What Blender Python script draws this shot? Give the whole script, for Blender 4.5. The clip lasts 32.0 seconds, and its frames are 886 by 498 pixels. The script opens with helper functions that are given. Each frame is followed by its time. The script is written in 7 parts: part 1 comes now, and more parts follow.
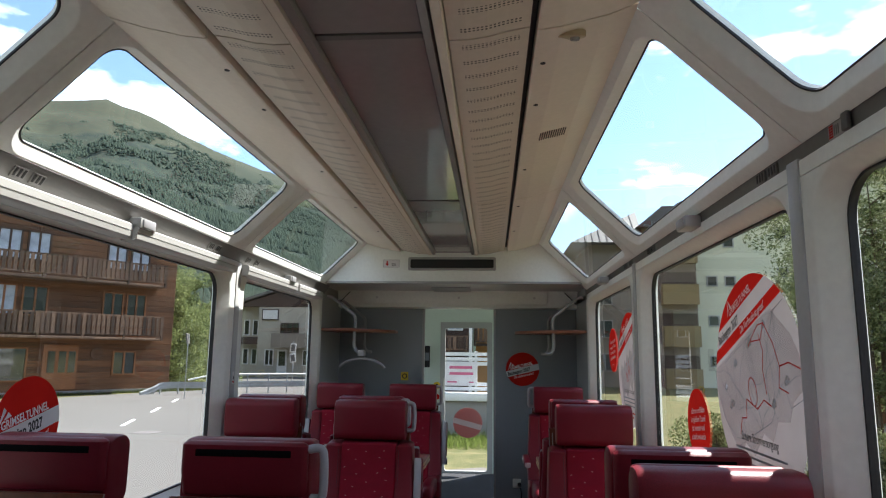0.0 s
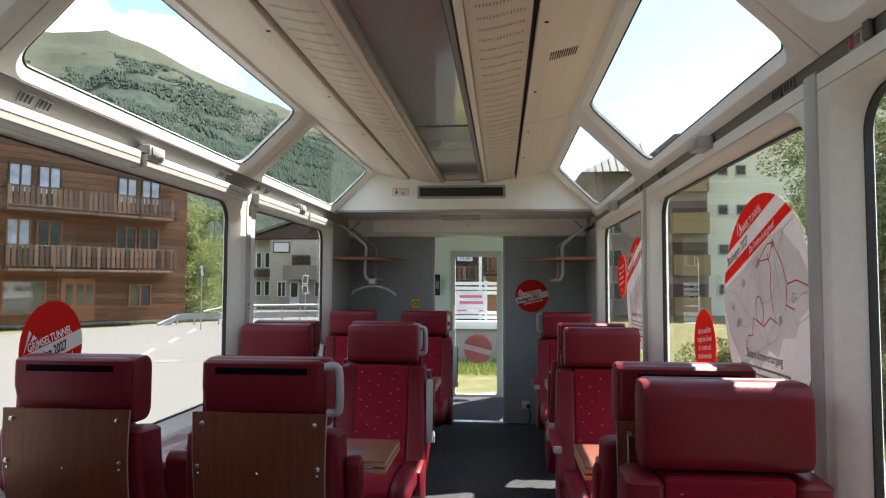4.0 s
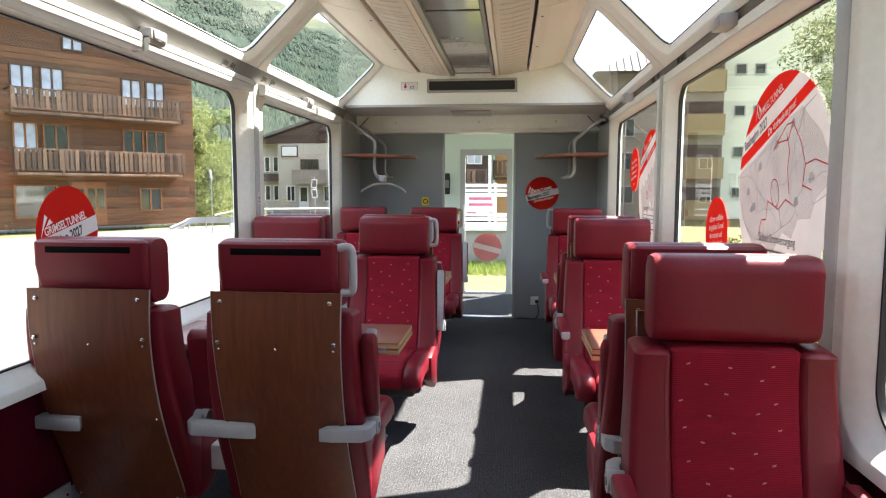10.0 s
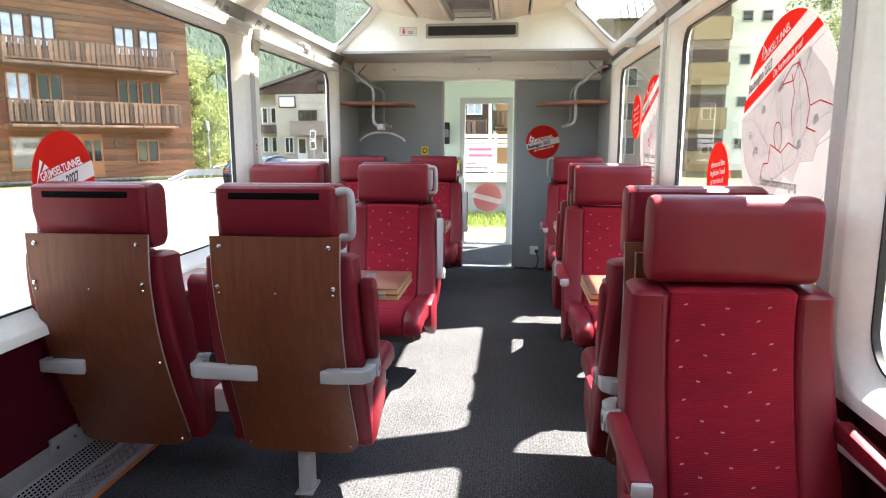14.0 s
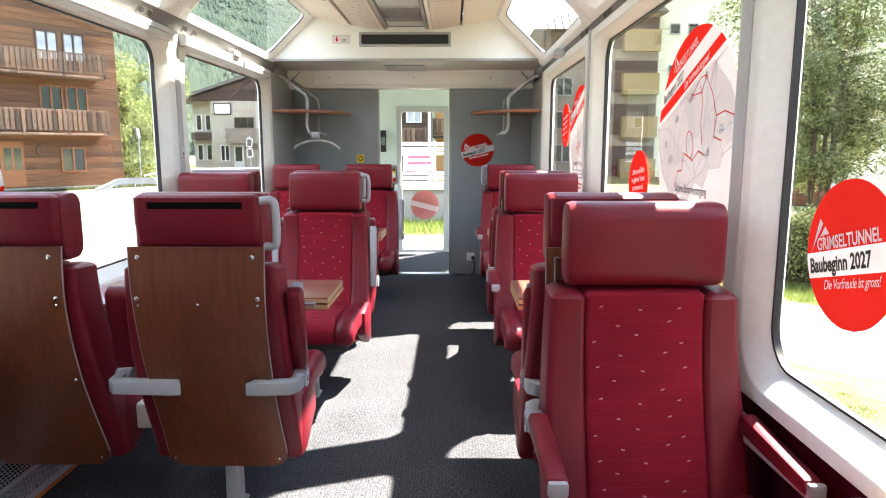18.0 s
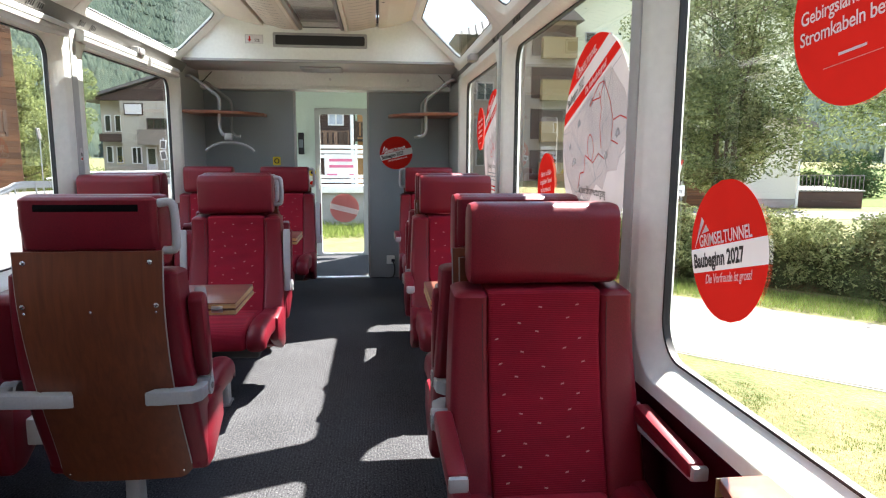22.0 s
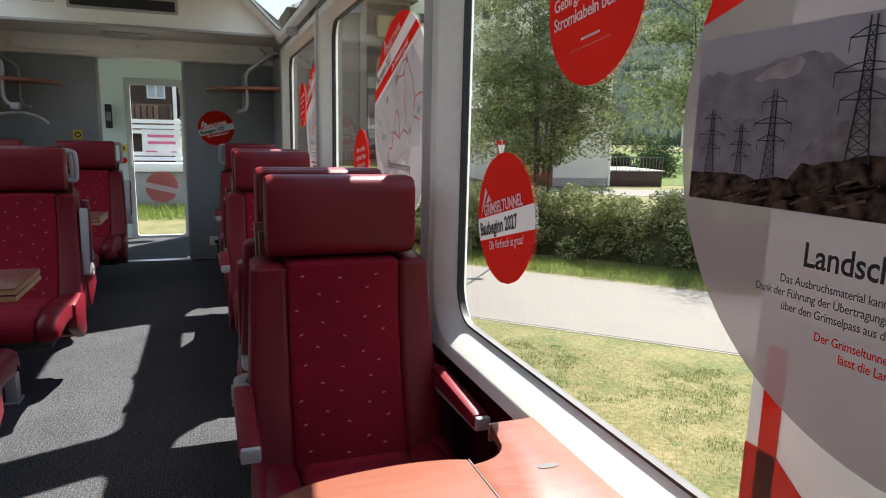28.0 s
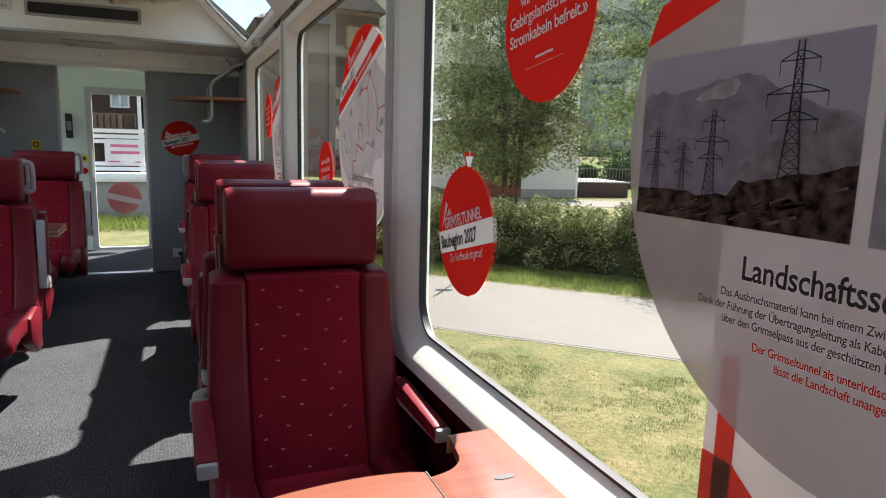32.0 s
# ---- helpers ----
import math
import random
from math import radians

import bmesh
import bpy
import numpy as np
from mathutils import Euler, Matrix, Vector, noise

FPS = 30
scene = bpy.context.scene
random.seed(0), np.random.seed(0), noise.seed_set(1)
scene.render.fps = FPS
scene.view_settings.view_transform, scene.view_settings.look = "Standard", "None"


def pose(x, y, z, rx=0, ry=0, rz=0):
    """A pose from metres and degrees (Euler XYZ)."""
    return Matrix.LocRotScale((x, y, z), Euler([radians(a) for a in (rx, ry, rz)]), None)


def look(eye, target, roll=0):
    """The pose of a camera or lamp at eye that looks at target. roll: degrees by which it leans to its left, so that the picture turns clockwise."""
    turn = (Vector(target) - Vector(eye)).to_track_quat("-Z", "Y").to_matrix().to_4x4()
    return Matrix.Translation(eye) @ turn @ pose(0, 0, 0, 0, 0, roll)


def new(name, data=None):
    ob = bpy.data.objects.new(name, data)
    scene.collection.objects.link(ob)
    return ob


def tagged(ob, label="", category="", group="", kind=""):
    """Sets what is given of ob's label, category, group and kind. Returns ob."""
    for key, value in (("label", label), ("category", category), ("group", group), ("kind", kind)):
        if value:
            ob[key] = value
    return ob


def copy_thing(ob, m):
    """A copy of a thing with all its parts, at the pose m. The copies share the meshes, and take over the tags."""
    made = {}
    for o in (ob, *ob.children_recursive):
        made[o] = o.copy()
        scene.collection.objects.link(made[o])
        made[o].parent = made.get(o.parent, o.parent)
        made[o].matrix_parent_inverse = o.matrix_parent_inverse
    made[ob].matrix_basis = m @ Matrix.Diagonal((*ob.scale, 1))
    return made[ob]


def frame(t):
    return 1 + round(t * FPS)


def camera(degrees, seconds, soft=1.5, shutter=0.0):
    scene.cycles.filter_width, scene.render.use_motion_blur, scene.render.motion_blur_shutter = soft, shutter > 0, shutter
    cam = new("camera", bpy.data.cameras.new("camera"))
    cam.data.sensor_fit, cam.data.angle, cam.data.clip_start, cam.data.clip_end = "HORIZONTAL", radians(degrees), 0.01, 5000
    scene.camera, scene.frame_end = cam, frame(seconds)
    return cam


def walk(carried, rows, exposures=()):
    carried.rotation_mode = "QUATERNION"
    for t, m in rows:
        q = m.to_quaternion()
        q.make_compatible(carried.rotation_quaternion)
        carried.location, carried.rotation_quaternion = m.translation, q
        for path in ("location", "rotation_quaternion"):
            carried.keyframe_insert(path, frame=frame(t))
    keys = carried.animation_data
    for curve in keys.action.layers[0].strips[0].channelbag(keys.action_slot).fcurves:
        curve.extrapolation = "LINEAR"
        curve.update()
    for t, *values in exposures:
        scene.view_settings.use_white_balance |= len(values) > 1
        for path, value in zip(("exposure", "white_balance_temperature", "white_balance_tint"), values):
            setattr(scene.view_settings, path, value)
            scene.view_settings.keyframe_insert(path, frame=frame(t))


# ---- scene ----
cam = camera(68.6, 32.0, soft=1.15)
PATH = [
    (0, (0.378, -0.147, 1.468), (0.225, 1.822, 1.784), 0.7),
    (0.5, (0.378, -0.16, 1.471), (0.221, 1.813, 1.754), 0.7),
    (1, (0.381, -0.158, 1.465), (0.221, 1.819, 1.723), 0.5),
    (1.5, (0.381, -0.156, 1.46), (0.218, 1.824, 1.693), 0.4),
    (2, (0.38, -0.151, 1.454), (0.214, 1.832, 1.662), 0.3),
    (2.5, (0.38, -0.148, 1.45), (0.211, 1.837, 1.632), 0.2),
    (3, (0.378, -0.145, 1.443), (0.205, 1.842, 1.6), 0.2),
    (3.5, (0.377, -0.149, 1.44), (0.2, 1.838, 1.572), 0.2),
    (5.5, (0.372, -0.154, 1.417), (0.177, 1.836, 1.45), 0.3),
    (6, (0.369, -0.153, 1.412), (0.171, 1.837, 1.423), 0.3),
    (6.5, (0.367, -0.156, 1.405), (0.166, 1.834, 1.394), 0.4),
    (7, (0.366, -0.158, 1.4), (0.162, 1.831, 1.365), 0.4),
    (7.5, (0.366, -0.155, 1.394), (0.16, 1.833, 1.336), 0.4),
    (8, (0.366, -0.154, 1.389), (0.16, 1.834, 1.307), 0.3),
    (8.5, (0.366, -0.15, 1.382), (0.159, 1.836, 1.276), 0.2),
    (9, (0.365, -0.148, 1.374), (0.158, 1.837, 1.243), 0.2),
    (9.5, (0.367, -0.145, 1.366), (0.16, 1.838, 1.208), 0.1),
    (10, (0.367, -0.143, 1.359), (0.159, 1.837, 1.174), 0.1),
    (10.5, (0.366, -0.143, 1.356), (0.158, 1.835, 1.144), 0.1),
    (11, (0.367, -0.144, 1.352), (0.157, 1.831, 1.116), 0.1),
    (11.5, (0.367, -0.142, 1.348), (0.155, 1.83, 1.091), 0.1),
    (12, (0.366, -0.138, 1.344), (0.154, 1.832, 1.068), 0.1),
    (12.5, (0.369, -0.139, 1.339), (0.155, 1.828, 1.047), 0.0),
    (13, (0.369, -0.14, 1.336), (0.156, 1.825, 1.028), 0.0),
    (13.5, (0.369, -0.138, 1.332), (0.158, 1.825, 1.01), 0.0),
    (14, (0.37, -0.14, 1.331), (0.164, 1.822, 1.001), 0.0),
    (14.5, (0.375, -0.143, 1.331), (0.179, 1.819, 1.001), -0.1),
    (16.5, (0.401, -0.151, 1.331), (0.28, 1.819, 1.009), -0.1),
    (17, (0.408, -0.151, 1.332), (0.318, 1.822, 1.014), -0.1),
    (17.5, (0.415, -0.152, 1.332), (0.356, 1.823, 1.019), 0.0),
    (18, (0.424, -0.154, 1.333), (0.395, 1.822, 1.026), 0.0),
    (18.5, (0.429, -0.155, 1.334), (0.43, 1.822, 1.032), 0.0),
    (19, (0.436, -0.156, 1.332), (0.466, 1.821, 1.034), 0.1),
    (19.5, (0.444, -0.155, 1.331), (0.501, 1.822, 1.035), 0.2),
    (20, (0.45, -0.158, 1.33), (0.534, 1.819, 1.035), 0.3),
    (20.5, (0.457, -0.161, 1.329), (0.567, 1.814, 1.034), 0.4),
    (21, (0.464, -0.162, 1.329), (0.6, 1.811, 1.034), 0.3),
    (21.5, (0.475, -0.165, 1.329), (0.639, 1.806, 1.033), 0.3),
    (22, (0.482, -0.167, 1.327), (0.682, 1.801, 1.031), 0.3),
    (22.5, (0.489, -0.169, 1.328), (0.719, 1.796, 1.032), 0.5),
    (23, (0.499, -0.176, 1.327), (0.76, 1.785, 1.032), 0.6),
    (23.5, (0.508, -0.18, 1.328), (0.805, 1.776, 1.034), 0.8),
    (24, (0.517, -0.188, 1.328), (0.851, 1.762, 1.032), 0.8),
    (24.5, (0.526, -0.191, 1.326), (0.911, 1.749, 1.031), 0.7),
    (25, (0.533, -0.195, 1.325), (0.959, 1.737, 1.028), 0.8),
    (25.5, (0.541, -0.202, 1.323), (1.007, 1.719, 1.021), 0.9),
    (27.5, (0.581, -0.225, 1.312), (1.221, 1.637, 0.965), 1.3),
    (28, (0.588, -0.231, 1.311), (1.26, 1.62, 0.961), 1.3),
    (28.5, (0.597, -0.238, 1.313), (1.305, 1.601, 0.97), 1.4),
    (29, (0.606, -0.245, 1.314), (1.356, 1.579, 0.982), 1.5),
    (29.5, (0.613, -0.251, 1.318), (1.387, 1.565, 0.999), 1.4),
    (30, (0.615, -0.257, 1.321), (1.404, 1.554, 1.01), 1.4),
    (30.5, (0.616, -0.258, 1.321), (1.403, 1.555, 1.012), 1.3),
    (31, (0.615, -0.257, 1.32), (1.4, 1.556, 1.007), 1.4),
    (31.5, (0.61, -0.255, 1.32), (1.385, 1.562, 1.008), 1.5),
    (32, (0.607, -0.251, 1.319), (1.366, 1.572, 1.004), 1.6),
]
EXPOSURES = [(0.0, 1.85, 6430, 10), (3.0, 2.2, 6680, 10), (6.0, 2.56, 6980, 10), (9.0, 3.05, 7030, 10), (11.0, 3.38, 7030, 10), (13.0, 3.7, 7030, 10), (17.0, 3.8, 6980, 10), (19.0, 3.7, 6930, 10),
             (21.0, 3.3, 6780, 10), (24.0, 2.64, 6630, 10), (28.0, 2.16, 6680, 10), (32.0, 2.13, 6730, 10)]
walk(cam, [(t, look(eye, target, roll)) for t, eye, target, roll in PATH], EXPOSURES)

# ---- light ----
SUN_WAY = Vector((-0.478, -0.575, -1.0)).normalized()
world = bpy.data.worlds.new("world")
scene.world = world
world.use_nodes = True
wn, wl = world.node_tree.nodes, world.node_tree.links
wn.clear()
w_out = wn.new("ShaderNodeOutputWorld")
w_bg = wn.new("ShaderNodeBackground")
w_sky = wn.new("ShaderNodeTexSky")
w_sky.sky_type = "NISHITA"
w_sky.sun_disc = False
w_sky.sun_elevation = math.asin(-SUN_WAY.z)
w_sky.sun_rotation = math.atan2(-SUN_WAY.x, -SUN_WAY.y)
w_sky.altitude = 1300
w_sky.dust_density = 0.25
w_sky.ozone_density = 2.0
w_bg.inputs["Strength"].default_value = 0.10
w_co = wn.new("ShaderNodeTexCoord")
w_map = wn.new("ShaderNodeMapping")
w_map.inputs["Scale"].default_value = (1.0, 1.0, 2.6)
w_map.inputs["Location"].default_value = (0.35, 0.1, 0.0)
w_cl = wn.new("ShaderNodeTexNoise")
w_cl.inputs["Scale"].default_value = 3.6
w_cl.inputs["Detail"].default_value = 9
w_cl.inputs["Roughness"].default_value = 0.58
w_rmp = wn.new("ShaderNodeValToRGB")
w_rmp.color_ramp.elements[0].position = 0.505
w_rmp.color_ramp.elements[1].position = 0.655
w_mix = wn.new("ShaderNodeMix")
w_mix.data_type = "RGBA"
w_mix.inputs[7].default_value = (11.0, 11.2, 11.6, 1)
wl.new(w_co.outputs["Generated"], w_map.inputs["Vector"])
wl.new(w_map.outputs[0], w_cl.inputs["Vector"])
wl.new(w_cl.outputs["Fac"], w_rmp.inputs["Fac"])
wl.new(w_rmp.outputs["Color"], w_mix.inputs[0])
wl.new(w_sky.outputs["Color"], w_mix.inputs[6])
wl.new(w_mix.outputs[2], w_bg.inputs["Color"])
wl.new(w_bg.outputs[0], w_out.inputs["Surface"])
sun = new("sun", bpy.data.lights.new("sun", "SUN"))
sun.data.energy = 4.5
sun.data.angle = radians(0.53)
sun.data.color = (1.0, 0.965, 0.92)
sun.matrix_world = look((0, 0, 0), SUN_WAY)


# ---- materials ----
def lin(r, g, b):
    return (r, g, b, 1.0)


def mat(name, color, rough=0.5, metal=0.0, vary=0.15, scale=8.0, grain=60.0, bump=0.1, dist=0.002, spec=0.5, dark=None, stretch=(1, 1, 1), coat=0.0):
    """A surface with broad stains, fine grain and a fine relief."""
    m = bpy.data.materials.new(name)
    m.use_nodes = True
    n, l = m.node_tree.nodes, m.node_tree.links
    b = n["Principled BSDF"]
    b.inputs["Roughness"].default_value = rough
    b.inputs["Metallic"].default_value = metal
    b.inputs["Specular IOR Level"].default_value = spec
    b.inputs["Coat Weight"].default_value = coat
    co = n.new("ShaderNodeTexCoord")
    mp = n.new("ShaderNodeMapping")
    mp.inputs["Scale"].default_value = stretch
    l.new(co.outputs["Object"], mp.inputs["Vector"])
    big = n.new("ShaderNodeTexNoise")
    big.inputs["Scale"].default_value = scale
    big.inputs["Detail"].default_value = 5
    fine = n.new("ShaderNodeTexNoise")
    fine.inputs["Scale"].default_value = grain
    fine.inputs["Detail"].default_value = 3
    l.new(mp.outputs[0], big.inputs["Vector"])
    l.new(mp.outputs[0], fine.inputs["Vector"])
    add = n.new("ShaderNodeMath")
    add.operation = "ADD"
    l.new(big.outputs["Fac"], add.inputs[0])
    l.new(fine.outputs["Fac"], add.inputs[1])
    rng = n.new("ShaderNodeMapRange")
    rng.inputs["From Min"].default_value = 0.6
    rng.inputs["From Max"].default_value = 1.4
    l.new(add.outputs[0], rng.inputs["Value"])
    mx = n.new("ShaderNodeMix")
    mx.data_type = "RGBA"
    c0 = dark or [c * (1 - vary) for c in color]
    c1 = [min(1, c * (1 + vary)) for c in color]
    mx.inputs[6].default_value = (*c0[:3], 1)
    mx.inputs[7].default_value = (*c1[:3], 1)
    l.new(rng.outputs[0], mx.inputs[0])
    l.new(mx.outputs[2], b.inputs["Base Color"])
    rr = n.new("ShaderNodeMapRange")
    rr.inputs["To Min"].default_value = max(0.02, rough - 0.08)
    rr.inputs["To Max"].default_value = min(1, rough + 0.1)
    l.new(big.outputs["Fac"], rr.inputs["Value"])
    l.new(rr.outputs[0], b.inputs["Roughness"])
    if bump:
        bp = n.new("ShaderNodeBump")
        bp.inputs["Strength"].default_value = bump
        bp.inputs["Distance"].default_value = dist
        l.new(fine.outputs["Fac"], bp.inputs["Height"])
        l.new(bp.outputs[0], b.inputs["Normal"])
    return m


def glass_mat(name, tint, gloss=1.0):
    m = bpy.data.materials.new(name)
    m.use_nodes = True
    n, l = m.node_tree.nodes, m.node_tree.links
    n.clear()
    out = n.new("ShaderNodeOutputMaterial")
    tr = n.new("ShaderNodeBsdfTransparent")
    tr.inputs["Color"].default_value = (*tint, 1)
    gl = n.new("ShaderNodeBsdfGlossy")
    gl.inputs["Roughness"].default_value = 0.0
    fr = n.new("ShaderNodeLayerWeight")
    fr.inputs["Blend"].default_value = 0.5
    pw = n.new("ShaderNodeMath")
    pw.operation = "POWER"
    pw.inputs[1].default_value = 4.0
    l.new(fr.outputs["Facing"], pw.inputs[0])
    mul = n.new("ShaderNodeMath")
    mul.operation = "MULTIPLY_ADD"
    mul.inputs[1].default_value = 0.8 * gloss
    mul.inputs[2].default_value = 0.05 * gloss
    mx = n.new("ShaderNodeMixShader")
    l.new(pw.outputs[0], mul.inputs[0])
    l.new(mul.outputs[0], mx.inputs["Fac"])
    l.new(tr.outputs[0], mx.inputs[1])
    l.new(gl.outputs[0], mx.inputs[2])
    l.new(mx.outputs[0], out.inputs["Surface"])
    return m


def translucent_mat(name, color, share=0.7, scale=3.0, low=0.85, clear=0.0):
    m = bpy.data.materials.new(name)
    m.use_nodes = True
    n, l = m.node_tree.nodes, m.node_tree.links
    n.clear()
    out = n.new("ShaderNodeOutputMaterial")
    tr = n.new("ShaderNodeBsdfTranslucent")
    di = n.new("ShaderNodeBsdfDiffuse")
    tx = n.new("ShaderNodeTexNoise")
    tx.inputs["Scale"].default_value = scale
    tx.inputs["Detail"].default_value = 6
    mc = n.new("ShaderNodeMix")
    mc.data_type = "RGBA"
    mc.inputs[6].default_value = (*[c * low for c in color], 1)
    mc.inputs[7].default_value = (*color, 1)
    gen = n.new("ShaderNodeTexCoord")
    l.new(gen.outputs["Object"], tx.inputs["Vector"])
    st = n.new("ShaderNodeMapRange")
    st.inputs["From Min"].default_value = 0.35
    st.inputs["From Max"].default_value = 0.65
    l.new(tx.outputs["Fac"], st.inputs["Value"])
    l.new(st.outputs[0], mc.inputs[0])
    l.new(mc.outputs[2], tr.inputs["Color"])
    l.new(mc.outputs[2], di.inputs["Color"])
    mx = n.new("ShaderNodeMixShader")
    mx.inputs["Fac"].default_value = share
    l.new(di.outputs[0], mx.inputs[1])
    l.new(tr.outputs[0], mx.inputs[2])
    l.new(mx.outputs[0], out.inputs["Surface"])
    if clear:
        see = n.new("ShaderNodeBsdfTransparent")
        holes = n.new("ShaderNodeMixShader")
        holes.inputs["Fac"].default_value = clear
        l.new(mx.outputs[0], holes.inputs[1])
        l.new(see.outputs[0], holes.inputs[2])
        l.new(holes.outputs[0], out.inputs["Surface"])
    return m


def node_group(m):
    return m.node_tree.nodes, m.node_tree.links, m.node_tree.nodes["Principled BSDF"]


def wood_mat(name, a, b, axis, rough=0.4, scale=6.0, coat=0.2):
    """Fine figured veneer whose grain runs along one axis."""
    m = bpy.data.materials.new(name)
    m.use_nodes = True
    n, l, bs = node_group(m)
    co = n.new("ShaderNodeTexCoord")
    mp = n.new("ShaderNodeMapping")
    sc = [9.0, 9.0, 9.0]
    sc[axis] = 0.7
    mp.inputs["Scale"].default_value = sc
    l.new(co.outputs["Object"], mp.inputs["Vector"])
    t1 = n.new("ShaderNodeTexNoise")
    t1.inputs["Scale"].default_value = scale
    t1.inputs["Detail"].default_value = 8
    t1.inputs["Distortion"].default_value = 0.6
    l.new(mp.outputs[0], t1.inputs["Vector"])
    t2 = n.new("ShaderNodeTexNoise")
    t2.inputs["Scale"].default_value = 2.5
    l.new(co.outputs["Object"], t2.inputs["Vector"])
    ad = n.new("ShaderNodeMath")
    ad.operation = "MULTIPLY_ADD"
    ad.inputs[1].default_value = 0.6
    l.new(t2.outputs["Fac"], ad.inputs[0])
    l.new(t1.outputs["Fac"], ad.inputs[2])
    rg = n.new("ShaderNodeMapRange")
    rg.inputs["From Min"].default_value = 0.5
    rg.inputs["From Max"].default_value = 1.1
    l.new(ad.outputs[0], rg.inputs["Value"])
    mx = n.new("ShaderNodeMix")
    mx.data_type = "RGBA"
    mx.inputs[6].default_value = (*a, 1)
    mx.inputs[7].default_value = (*b, 1)
    l.new(rg.outputs[0], mx.inputs[0])
    l.new(mx.outputs[2], bs.inputs["Base Color"])
    bs.inputs["Roughness"].default_value = rough
    bs.inputs["Coat Weight"].default_value = coat
    bs.inputs["Coat Roughness"].default_value = 0.25
    bp = n.new("ShaderNodeBump")
    bp.inputs["Strength"].default_value = 0.08
    bp.inputs["Distance"].default_value = 0.001
    l.new(t1.outputs["Fac"], bp.inputs["Height"])
    l.new(bp.outputs[0], bs.inputs["Normal"])
    return m


def carpet_mat():
    """Dark pile with short pale flecks of yarn and trodden patches."""
    m = mat("grey_carpet", (0.060, 0.062, 0.068), 0.95, vary=0.35, scale=3.0, grain=240, bump=0.9, dist=0.006, spec=0.06)
    n, l, b = node_group(m)
    co = n.new("ShaderNodeTexCoord")
    src = b.inputs["Base Color"].links[0].from_socket
    for stretch, scale, low, high, color in (((1, 0.35, 1), 230.0, 0.53, 0.66, (0.125, 0.126, 0.13)), ((0.45, 1, 1), 190.0, 0.55, 0.68, (0.009, 0.009, 0.010))):
        mp = n.new("ShaderNodeMapping")
        mp.inputs["Scale"].default_value = stretch
        l.new(co.outputs["Object"], mp.inputs["Vector"])
        tx = n.new("ShaderNodeTexNoise")
        tx.inputs["Scale"].default_value = scale
        tx.inputs["Detail"].default_value = 1.5
        l.new(mp.outputs[0], tx.inputs["Vector"])
        rg = n.new("ShaderNodeMapRange")
        rg.inputs["From Min"].default_value = low
        rg.inputs["From Max"].default_value = high
        l.new(tx.outputs["Fac"], rg.inputs["Value"])
        mx = n.new("ShaderNodeMix")
        mx.data_type = "RGBA"
        mx.inputs[7].default_value = (*color, 1)
        l.new(rg.outputs[0], mx.inputs[0])
        l.new(src, mx.inputs[6])
        src = mx.outputs[2]
    wv = n.new("ShaderNodeTexWave")
    wv.bands_direction = "X"
    wv.inputs["Scale"].default_value = 22
    wv.inputs["Distortion"].default_value = 1.6
    wv.inputs["Detail"].default_value = 2
    wv.inputs["Detail Scale"].default_value = 3
    l.new(co.outputs["Object"], wv.inputs["Vector"])
    rib = n.new("ShaderNodeMix")
    rib.data_type = "RGBA"
    rib.blend_type = "MULTIPLY"
    rib.inputs[0].default_value = 0.20
    l.new(src, rib.inputs[6])
    l.new(wv.outputs["Color"], rib.inputs[7])
    l.new(rib.outputs[2], b.inputs["Base Color"])
    return m


SEAM = mat("dark_seam", (0.05, 0.003, 0.006), 0.6, vary=0.1, bump=0)
LEATHER = mat("red_leather", (0.140, 0.0082, 0.0165), 0.37, vary=0.22, scale=5, grain=260, bump=0.35, dist=0.0012, spec=0.26)
FABRIC = mat("red_moquette", (0.245, 0.0085, 0.0225), 0.9, vary=0.2, scale=6, grain=300, bump=0.5, dist=0.002, spec=0.2, stretch=(1, 1, 4))


def ribbed(m):
    """Cross ribs woven into a fabric."""
    n, l, b = node_group(m)
    co = n.new("ShaderNodeTexCoord")
    wv = n.new("ShaderNodeTexWave")
    wv.bands_direction = "Z"
    wv.inputs["Scale"].default_value = 60
    wv.inputs["Distortion"].default_value = 0.6
    wv.inputs["Detail"].default_value = 1
    l.new(co.outputs["Object"], wv.inputs["Vector"])
    mx = n.new("ShaderNodeMix")
    mx.data_type = "RGBA"
    mx.blend_type = "MULTIPLY"
    mx.inputs[0].default_value = 0.32
    l.new(b.inputs["Base Color"].links[0].from_socket, mx.inputs[6])
    l.new(wv.outputs["Color"], mx.inputs[7])
    l.new(mx.outputs[2], b.inputs["Base Color"])
    bp = n.new("ShaderNodeBump")
    bp.inputs["Strength"].default_value = 0.4
    bp.inputs["Distance"].default_value = 0.002
    l.new(wv.outputs["Fac"], bp.inputs["Height"])
    l.new(bp.outputs[0], b.inputs["Normal"])


ribbed(FABRIC)
WHITE_DOT = mat("woven_fleck", (0.40, 0.20, 0.19), 0.9, vary=0.1, bump=0)
SHELL = mat("white_lacquer", (0.785, 0.805, 0.755), 0.38, vary=0.06, scale=2.5, grain=40, bump=0.03)
GREY_TRIM = mat("grey_lacquer", (0.34, 0.34, 0.33), 0.42, vary=0.07, scale=3, grain=60, bump=0.03)
CORNICE = mat("dark_grey_lacquer", (0.150, 0.146, 0.138), 0.45, vary=0.08, scale=3, grain=60, bump=0.03)
GREY_PLASTIC = mat("grey_plastic", (0.33, 0.335, 0.34), 0.35, vary=0.08, scale=6, grain=120, bump=0.05)
